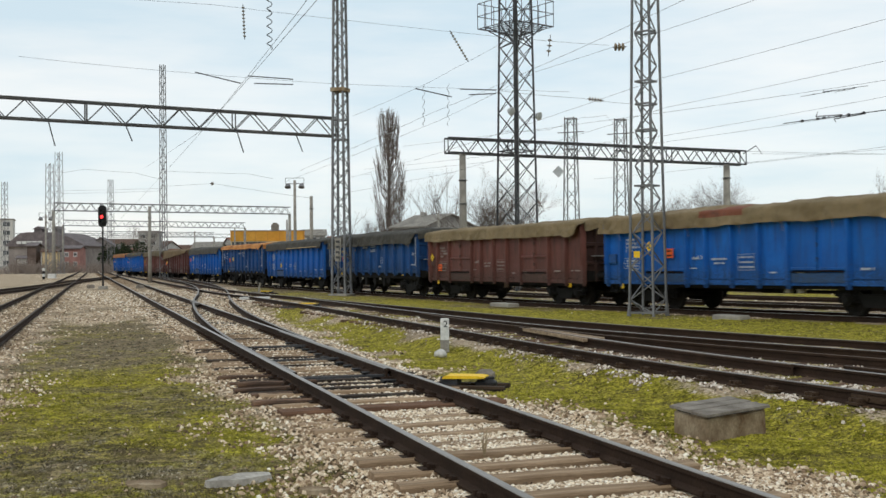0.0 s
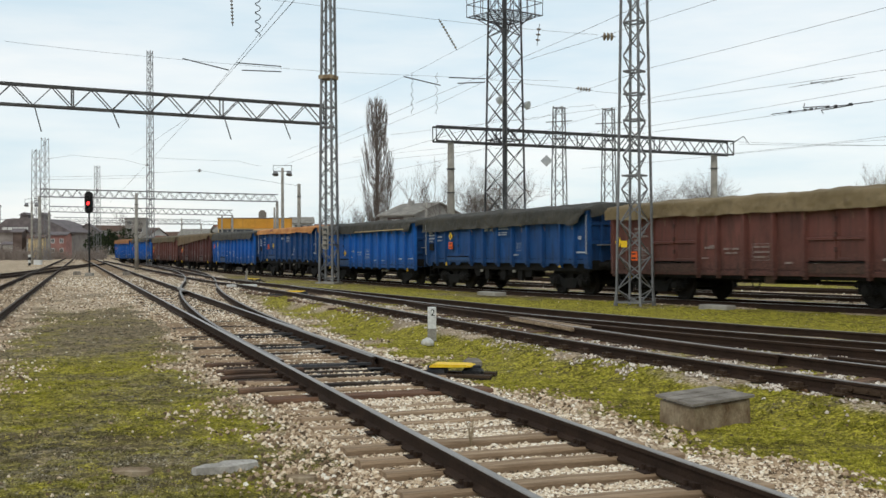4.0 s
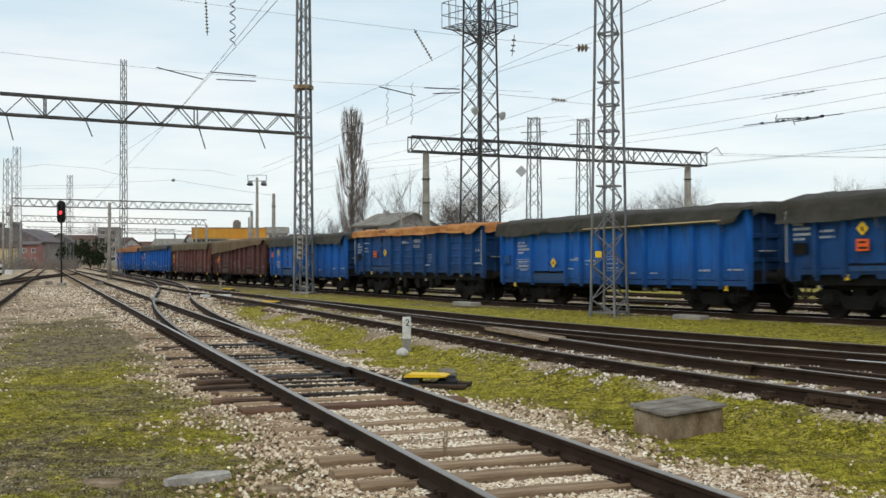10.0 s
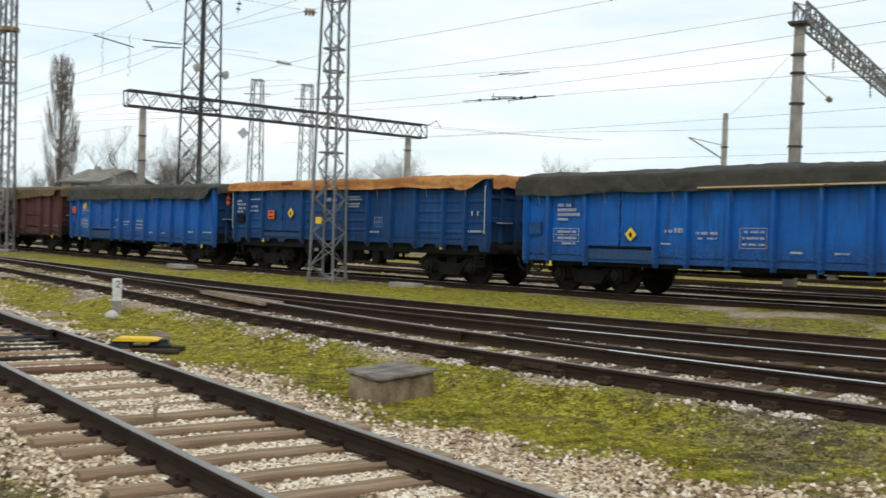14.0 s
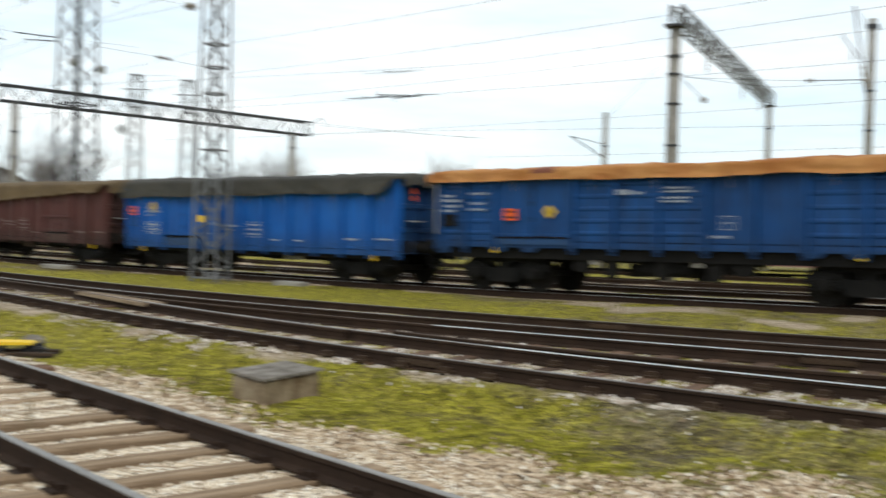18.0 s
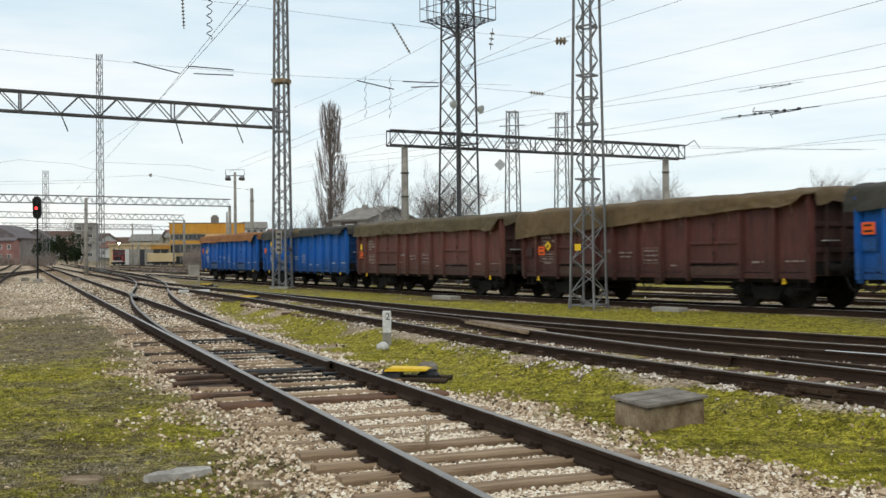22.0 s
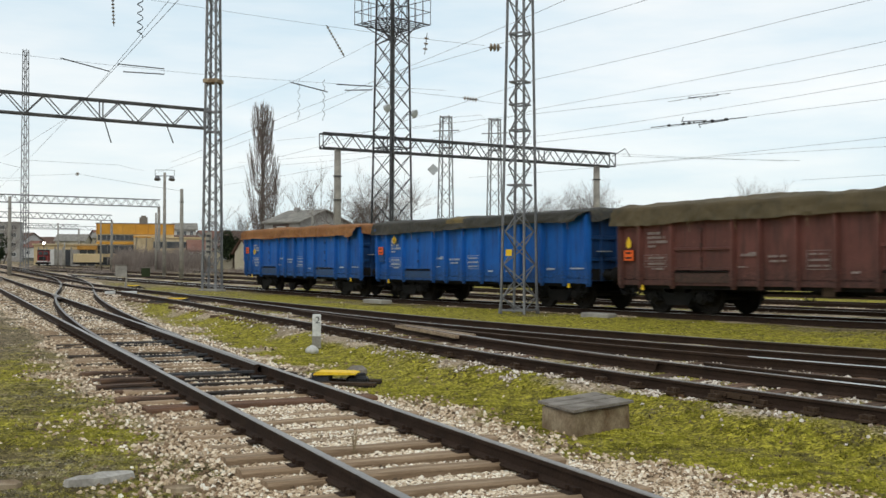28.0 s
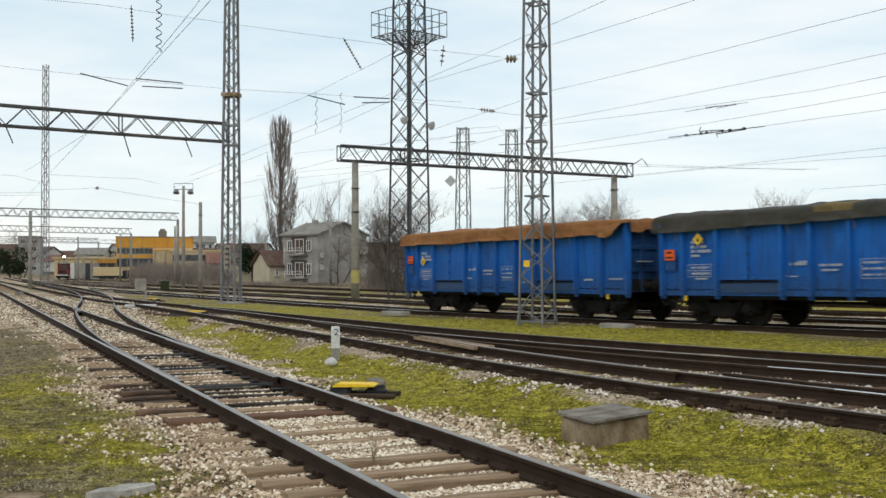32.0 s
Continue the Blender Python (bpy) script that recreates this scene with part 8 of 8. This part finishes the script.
for x, y in ((-24.2, 74.0), (-20.4, 72.5)):
    whole("stone_block", Shape().box(0, 0, 0.12, 0.5, 0.4, 0.3, 0, 0.06), SLATE, "dark weathered stone block beside the signal", "stone", at=pose(x, y, -0.22, 0, 0, 20))

# fouling post with its figure
fp = thing("marker_post", pose(0.02, 20.1, -0.24, 0, 0, 4), "white-painted concrete marker post with a black figure two", "marker post")
part("post", Shape().box(0, 0, 0.36, 0.155, 0.13, 0.72, 0, 0.012), FRAME_WHITE, fp)
part("worn_foot", Shape().box(0, 0, 0.15, 0.158, 0.133, 0.34), CONCRETE, fp, "bare grey concrete foot")
fc = bpy.data.curves.new("figure", "FONT")
fc.body, fc.size, fc.extrude, fc.align_x = "2", 0.17, 0.002, "CENTER"
fc.materials.append(BLACK)
fig = new("figure", fc)
fig.parent = fp
fig.matrix_basis = Matrix.Translation((0.012, -0.068, 0.56)) @ pose(0, 0, 0, 90)
for x, y, r in ((-0.06, 19.7, 0.12), (0.62, 20.55, 0.09), (4.95, 14.5, 0.09), (9.1, 14.6, 0.1)):
    sh = Shape()
    rr_ = random.Random(int(x * 100))
    prof = [(-r * 0.7, r * 0.5), (-r * 0.3, r * 0.95), (r * 0.2, r), (r * 0.6, r * 0.6), (r * 0.8, r * 0.15)]
    sh.lathe((0, 0, r * 0.55), (0.1, 0.1, 1), prof, 10)
    sh.v = [(a + rr_.uniform(-0.015, 0.015), b + rr_.uniform(-0.015, 0.015), c) for a, b, c in sh.v]
    whole("white_boulder", sh, PLASTER_WHITE, "whitewashed round stone in the moss", "stone", "white stones", at=Matrix.Translation((x, y, -0.22)), smooth=True)


def point_machine(x, y, yaw, scale=0.7, label="yellow cover plate over a dark turnout lever box"):
    t = thing("point_lever", pose(x, y, ground_at(x, y)[0] + 0.005, 0, 0, yaw) @ Matrix.Scale(scale, 4), label, "turnout lever", "turnout levers")
    cov = Shape()
    cov.prism([(-0.42, 0.20), (-0.36, 0.235), (0.30, 0.235), (0.42, 0.215), (0.42, 0.19), (-0.42, 0.17)], -0.24, 0.24)
    part("cover_plate", cov, YELLOW_MARK, t, "bright yellow sheet cover")
    b = Shape()
    b.box(-0.28, 0, 0.09, 0.3, 0.36, 0.16)
    b.cyl((-0.5, 0.0, 0.10), (-0.3, 0.0, 0.10), 0.1, 12)
    part("lever_box", b, STEEL_DARK, t, "rusty dark lever box")
    part("counterweight", Shape().box(0.42, -0.02, 0.08, 0.42, 0.26, 0.15, 0, 0.05).cyl((0.3, -0.1, 0.16), (0.55, 0.05, 0.16), 0.05, 8), BLACK, t, "black counterweight")
    part("rod", Shape().bar((-0.3, -0.1, 0.06), (-1.2, -0.6, 0.06), 0.04), STEEL_DARK, t)
    part("rod", Shape().bar((-0.1, -0.2, 0.04), (-1.0, -0.75, 0.04), 0.035), STEEL_DARK, t)
    part("timber", Shape().box(0.1, -0.34, 0.0, 1.5, 0.22, 0.12), SLEEPER_DARK, t, "oil-soaked timber")
    part("timber", Shape().box(0.1, 0.2, 0.0, 1.5, 0.22, 0.12), SLEEPER_DARK, t, "oil-soaked timber")
    return t


point_machine(0.30, 15.0, -14)
point_machine(-4.53, 36.2, -16, label="yellow cover plate over a lever box farther along")
point_machine(-9.75, 59.5, -16, label="small yellow turnout cover by the far points")
whole("small_stone", Shape().box(0, 0, 0.06, 0.28, 0.22, 0.12, 0, 0.05), SLATE, "grey stone beside the yellow cover", "stone", at=pose(0.62, 16.2, -0.2, 0, 0, 20))

# concrete cable pit with a cracked slab lid
pit = thing("cable_pit", Matrix.Translation((2.53, 10.37, -0.24)), "weathered concrete cable pit under a split grey board lid", "cable pit")
PIT_A, PIT_B = Vector((0.755, 0.63, 0)), Vector((-0.205, 0.61, 0))     # its two lower edges, from the near corner: it stands a little out of square


def pit_slab(a0, a1, b0, b1, z0, z1, ch=0.012, wear=0.0, seed=1):
    """A slab over a stretch of the pit's plan, its edges chamfered and chipped."""
    r = random.Random(seed)
    per = []
    for (a, b), (c, d) in (((a0, b0), (a1, b0)), ((a1, b0), (a1, b1)), ((a1, b1), (a0, b1)), ((a0, b1), (a0, b0))):
        for i in range(6):
            k = (i + 0.04) / 6.0 if i else 0.02
            per.append((a + (c - a) * k, b + (d - b) * k))
    mid = PIT_A * ((a0 + a1) / 2) + PIT_B * ((b0 + b1) / 2)
    vs, n = [], len(per)
    for z, k in ((z0, 0), (z1 - ch, 0), (z1, 1)):
        for a, b in per:
            p = PIT_A * a + PIT_B * b
            p = p + (mid - p).normalized() * (ch * k + r.uniform(0, wear))
            vs.append((p.x, p.y, z - (r.uniform(0, wear) * 0.7 if z > z0 else 0)))
    fs = [tuple(range(n - 1, -1, -1)), tuple(range(2 * n, 3 * n))]
    fs += [(q * n + i, q * n + (i + 1) % n, q * n + n + (i + 1) % n, q * n + n + i) for q in range(2) for i in range(n)]
    return Shape().add(vs, fs)


part("body", pit_slab(0, 1, 0, 1, 0.0, 0.265, 0.014, 0.012, 3), CONCRETE_MOSSY, pit, "stained concrete box with chipped edges")
# inset black packing: the gap's shadow under the lid is put in as colour
part("lid_bearer", pit_slab(0.04, 0.97, 0.05, 0.95, 0.262, 0.285, 0.004), BLACK, pit, "black packing painted for the shadow gap under the lid")
for k, (b0, b1) in enumerate(((-0.06, 0.40), (0.415, 0.73), (0.745, 1.06))):
    part("lid_board", pit_slab(-0.045 + 0.01 * k, 1.03 - 0.012 * k, b0, b1, 0.283 + 0.003 * k, 0.313 + 0.004 * k, 0.006, 0.006, 7 + k), SLATE, pit, "weathered grey lid board")


def flat_stone(x, y, sx, sy, h, yaw, seed, mat, label):
    r = random.Random(seed)
    n = 11
    ring = [(sx / 2 * math.cos(a) * r.uniform(0.8, 1.08), sy / 2 * math.sin(a) * r.uniform(0.8, 1.08)) for a in [2 * math.pi * i / n for i in range(n)]]
    vs = [(a, b, 0) for a, b in ring] + [(a * 0.95, b * 0.95, h * r.uniform(0.7, 1.0)) for a, b in ring] + [(a * 0.45, b * 0.45, h * r.uniform(0.95, 1.15)) for a, b in ring] + [(0, 0, h)]
    fs = [(i, (i + 1) % n, n + (i + 1) % n, n + i) for i in range(n)] + [(n + i, n + (i + 1) % n, 2 * n + (i + 1) % n, 2 * n + i) for i in range(n)] + [(2 * n + i, 2 * n + (i + 1) % n, 3 * n) for i in range(n)]
    return whole("flat_stone", Shape().add(vs, fs), mat, label, "stone", "flat stones", at=pose(x, y, -0.215, 0, 0, yaw))


flat_stone(-1.64, 8.70, 0.60, 0.27, 0.07, 36, 3, STONE_PALE, "broken pale concrete slab lying in the moss")
flat_stone(-2.38, 8.58, 0.36, 0.26, 0.05, -10, 5, CONCRETE_MOSSY, "brown stone half sunk in moss")
flat_stone(-1.0, 8.3, 0.3, 0.2, 0.05, -10, 8, CONCRETE_MOSSY, "brown stone half sunk in moss")
whole("white_plank", Shape().box(0, 0, 0.05, 1.25, 0.28, 0.10, 0, 0.01), FRAME_WHITE, "white-painted kerb slab lying in gravel", "slab", at=pose(-7.98, 45.6, ground_at(-7.98, 45.6)[0] + 0.02, 0, 0, 14))
whole("concrete_slab", Shape().box(0, 0, 0.05, 1.05, 0.45, 0.16, 0, 0.03), CONCRETE, "grey concrete slab by the lattice mast", "slab", at=pose(8.09, 30.33, -0.18, 0, 0, -58))
whole("concrete_slab", Shape().box(0, 0, 0.05, 1.3, 0.5, 0.14, 0, 0.03), CONCRETE, "grey concrete slab beside the goods track", "slab", at=pose(2.3, 40.7, -0.2, 0, 0, -60))
lv = thing("lever_stand", pose(-10.1, 58.9, ground_at(-10.1, 58.9)[0], 0, 8, 0), "small grey lever stand between the tracks", "lever stand")
part("stem", Shape().bar((0, 0, 0), (0, 0, 0.62), 0.09), CONCRETE, lv)
part("base", Shape().box(0, 0, 0.04, 0.7, 0.3, 0.1), SLATE, lv)
for x, y, s, mat, lab in ((-15.6, 89.1, 0.9, CONCRETE, "grey relay box by the far tracks"), (-13.7, 89.3, 0.7, EVERGREEN, "green relay box by the far tracks")):
    rb = thing("relay_box", pose(x, y, -0.2, 0, 0, 10), lab, "relay box", "relay boxes")
    part("cabinet", Shape().box(0, 0, s * 0.5, s, s * 0.6, s, 0, 0.03), mat, rb)
    part("roof_cap", Shape().box(0, 0, s + 0.03, s * 1.1, s * 0.7, 0.06), SLATE, rb)
bw = thing("marker_post", Matrix.Translation((-43.0, 116.0, -0.2)), "short black and white striped marker post", "marker post")
for k in range(4):
    part("stripe", Shape().cyl((0, 0, 0.3 * k), (0, 0, 0.3 * k + 0.3), 0.14, 10), BLACK if k % 2 == 0 else FRAME_WHITE, bw)
part("box", Shape().box(0.9, 0, 0.35, 0.8, 0.4, 0.5), FRAME_WHITE, bw)
# a dead weed stalk between the near rails
wd = Shape()
for k in range(6):
    wd.tube([(0, 0, 0), (0.02 * math.cos(k * 1.1), 0.02 * math.sin(k * 1.1), 0.16), (0.05 * math.cos(k * 1.1), 0.05 * math.sin(k * 1.1), 0.24 + 0.02 * k)], 0.003, 3)
whole("dry_weed", wd, DRY_GRASS, "thin dry weed standing between the rails", "weed", at=Matrix.Translation((0.35, 9.55, -0.2)))

# ---- loose ballast and moss ----
npr = np.random.RandomState(4)


def scatter(name, count, pick, sizes, mat, label, category, flat=0.8, sink=0.36):
    """Many small faceted stones in one mesh; pick(x, y) gives the chance of one there."""
    base = np.array([(1, 0, -0.3), (0.3, 0.95, -0.3), (-0.8, 0.6, -0.3), (-0.8, -0.6, -0.3), (0.3, -0.95, -0.3), (0.5, 0.36, 0.75), (-0.55, 0.2, 0.8), (0.1, -0.55, 0.7)])
    faces = [(0, 1, 5), (1, 6, 5), (1, 2, 6), (2, 3, 6), (3, 7, 6), (3, 4, 7), (4, 0, 7), (0, 5, 7), (5, 6, 7)]
    vs, fs, made, tries = [], [], 0, 0
    while made < count and tries < count * 12:
        tries += 1
        # denser towards the eye
        az = npr.uniform(-0.47, 0.98)
        r = 7.0 / (1.0 - npr.uniform(0, 1) * 0.90)
        x, y = r * math.sin(az), r * math.cos(az)
        h, g, l = ground_at(x, y)
        if npr.uniform() > pick(x, y, g, l):
            continue
        s = npr.uniform(*sizes) * (0.88 + r / 65.0)
        q = base * (1 + npr.uniform(-0.28, 0.28, base.shape))
        q = q * (s * npr.uniform(0.75, 1.3), s * npr.uniform(0.7, 1.15), s * flat * npr.uniform(0.8, 1.35))
        ti = npr.uniform(-0.5, 0.5)
        q = np.stack((q[:, 0] * math.cos(ti) - q[:, 2] * math.sin(ti), q[:, 1], q[:, 0] * math.sin(ti) + q[:, 2] * math.cos(ti)), 1)
        a = npr.uniform(0, 6.28)
        c, sn = math.cos(a), math.sin(a)
        n = len(vs)
        for px, py, pz in q:
            vs.append((x + px * c - py * sn, y + px * sn + py * c, h + s * flat * (1 - 2 * sink) + pz))
        fs.extend((i + n, j + n, k + n) for i, j, k in faces)
        made += 1
    me = bpy.data.meshes.new(name)
    me.from_pydata(vs, [], fs)
    me.materials.append(mat)
    return tagged(new(name, me), label, category, kind="stuff")


BED_W, BED_OFF, BED_HALF, BED_WIDE = (np.array(c) for c in zip(*T1_BEDS))


def near_gravel(x, y, g, l):
    d = line_dist(x, y)
    u, v = x * D2.x + y * D2.y, x * N2.x + y * N2.y
    if v > 8.3 and y < 30 and d > 3:
        return 0.0
    w = x * T1_DIR.x + y * T1_DIR.y
    k = int(np.abs(BED_W - w).argmin())
    if -BED_WIDE[k] - (0.10 if w < 9.3 else 0.05) < w - BED_W[k] < BED_WIDE[k] + 0.02 and abs(d - BED_OFF[k]) < BED_HALF[k]:
        # some planks lie bare, some are buried under the stones
        bury = 0.04 if w < 9.3 else 0.80 if w < 11.9 else 0.03 if w < 13.2 else 0.22 if w < 17 else 0.30
        if abs(d) > 0.85 and w > 9.3:
            bury = min(0.9, bury + 0.25)
        if npr.uniform() > bury + 0.25 * hsh(x * 1.3, y * 1.3, 21.0):
            return 0.0
    # outside the rails the stones thin out into the moss
    edge = max(0.0, (g - 0.22) * 1.5)
    if abs(d) < 0.95:
        return edge
    return edge * (0.55 + 0.8 * hsh(x * 3.1, y * 3.1, 17.0)) if g < 0.75 else edge


def fan_gravel(x, y, g, l):
    u, v = x * D2.x + y * D2.y, x * N2.x + y * N2.y
    vd = fan_v("d", u)
    if v < vd - 0.75 or v > vd + 4.5 or u < -60:
        return 0.0
    # heaps between the sleepers, thickest along the outer rail
    gap = abs((u + 75.0) / 0.62 - round((u + 75.0) / 0.62))
    heap = (0.42 if u < -4 else 0.55) + 1.5 * hsh(x * 0.7, y * 0.7, 11.0)
    if v < vd - 0.06:
        if v < vd - (0.36 if u > -10 else 0.55) + 0.25 * hsh(x * 1.6, y * 1.6, 14.0):
            return 0.004
        return heap if gap > 0.2 or u < -14 else 0.05
    if v < vd + 1.15:
        return max(0.0, heap * 1.2) if gap > 0.23 else 0.03
    return max(0.0, heap * 0.45) if gap > 0.23 else 0.0


def loose(x, y, g, l):
    return 0.25 if g < 0.5 else 0.0


scatter("ballast", 62000, lambda x, y, g, l: near_gravel(x, y, g, l) if abs(line_dist(x, y) - 0.3) < 1.2 + branch_off(y) else 0.0, (0.011, 0.028), BALLAST, "pale crushed ballast in the near track", "ballast")
scatter("ballast", 44000, lambda x, y, g, l: near_gravel(x, y, g, l) if abs(line_dist(x, y)) > 0.9 else 0.0, (0.010, 0.028), BALLAST_BROWN, "earthy ballast along the shoulders of the near track", "ballast")
scatter("ballast", 34000, fan_gravel, (0.011, 0.027), BALLAST_WHITE, "white limestone ballast along the sidings", "ballast")
scatter("loose_stones", 1000, loose, (0.008, 0.022), BALLAST_BROWN, "small loose stones in the moss", "stones")


def cushions(name, count, label, lo, hi, chance):
    """Low rounded tufts of moss that merge into a mat."""
    n_ = 5
    ring = [(math.cos(2 * math.pi * k / n_), math.sin(2 * math.pi * k / n_)) for k in range(n_)]
    vs, fs, lu, made, tries = [], [], [], 0, 0
    while made < count and tries < count * 10:
        tries += 1
        az = npr.uniform(-0.47, 0.98)
        r = 6.6 / (1.0 - npr.uniform(0, 1) * 0.82)
        x, y = r * math.sin(az), r * math.cos(az)
        h, g, l = ground_at(x, y)
        if npr.uniform() > chance(x, y, g, l):
            continue
        s = npr.uniform(lo, hi) * (0.75 + r / 26.0)
        hh = s * npr.uniform(0.22, 0.5)
        k = npr.uniform(0.75, 1.3, n_)
        o = npr.uniform(-0.3, 0.3, 2) * s
        m = len(vs)
        vs += [(x + c * s * q, y + d * s * q, h - 0.006) for (c, d), q in zip(ring, k)]
        vs.append((x + o[0], y + o[1], h + hh))
        fs += [(m + a, m + (a + 1) % n_, m + n_) for a in range(n_)]
        lu += [l] * (n_ + 1)
        made += 1
    me = bpy.data.meshes.new(name)
    me.from_pydata(vs, [], fs)
    me.materials.append(MOSS)
    me.attributes.new("lush", "FLOAT", "POINT").data.foreach_set("value", lu)
    me.polygons.foreach_set("use_smooth", [True] * len(fs))
    return tagged(new(name, me), label, "moss", kind="stuff")


cushions("moss", 150000, "low mat of yellow-green moss and dead weeds", 0.008, 0.026, lambda x, y, g, l: 1.0 if g < 0.38 else (0.35 if g < 0.52 else 0.03))
def tufts(name, count, mat, label, hmin, hmax, chance):
    vs, fs, lu, made, tries = [], [], [], 0, 0
    while made < count and tries < count * 10:
        tries += 1
        az = npr.uniform(-0.47, 0.98)
        r = 7.0 / (1.0 - npr.uniform(0, 1) * 0.78)
        x, y = r * math.sin(az), r * math.cos(az)
        h, g, l = ground_at(x, y)
        if npr.uniform() > chance(x, y, g, l):
            continue
        n = len(vs)
        for b in range(4):
            a = npr.uniform(0, 6.28)
            bw_ = npr.uniform(0.006, 0.014) * (1 if r < 15 else 1.6)
            hh = npr.uniform(hmin, hmax)
            ox, oy = npr.uniform(-0.05, 0.05, 2)
            le = npr.uniform(0.6, 2.0) * hh
            c, s = math.cos(a), math.sin(a)
            m = len(vs)
            vs += [(x + ox - bw_ * s, y + oy + bw_ * c, h - 0.01), (x + ox + bw_ * s, y + oy - bw_ * c, h - 0.01), (x + ox + le * c, y + oy + le * s, h + hh)]
            fs.append((m, m + 1, m + 2))
            lu += [l] * 3
        made += 1
    me = bpy.data.meshes.new(name)
    me.from_pydata(vs, [], fs)
    me.materials.append(mat)
    me.attributes.new("lush", "FLOAT", "POINT").data.foreach_set("value", lu)
    return tagged(new(name, me), label, "grass", kind="stuff")


tufts("grass_blades", 22000, MOSS, "short sparse grass blades in the moss", 0.006, 0.018, lambda x, y, g, l: (0.9 if g < 0.45 else 0.05) * (0.35 + l))
tufts("dry_grass", 1500, DRY_GRASS, "sparse dry stalks in the yard ground", 0.012, 0.04, lambda x, y, g, l: 0.6 if (g < 0.6 and l < 0.6) else 0.1)


# ---- what moves: the train rolls by at walking-to-running pace, its wheels turn ----
SPEED, START = 3.775, -130.82


def run(t):
    """Metres rolled by: the train slows a little after the first third."""
    return SPEED * t + 0.10 + 0.010 * min(t, 10.0) - 0.027 * max(0.0, t - 10.0)


def wagon_pose(i, t):
    s = START + run(t) + REL[i]
    a, b = goods_centre(s - 4.5)[0], goods_centre(s + 4.5)[0]
    d = b - a
    p = (a + b) / 2
    return Matrix.Translation(p) @ Matrix.Rotation(math.atan2(d.y, d.x), 4, "Z") @ Matrix.Rotation(-math.atan2(d.z, math.hypot(d.x, d.y)), 4, "Y")


def motions():
    for i, w in enumerate(wagons):
        walk(w, [(t, wagon_pose(i, t)) for t in range(0, 33)])
    steps = 224
    for ws, x in WHEELSETS:
        rows = []
        for k in range(steps + 1):
            t = 32.0 * k / steps
            rows.append((t, Matrix.Translation((x, 0, 0.46)) @ Matrix.Rotation(run(t) / 0.46, 4, "Y")))
        walk(ws, rows)


motions()
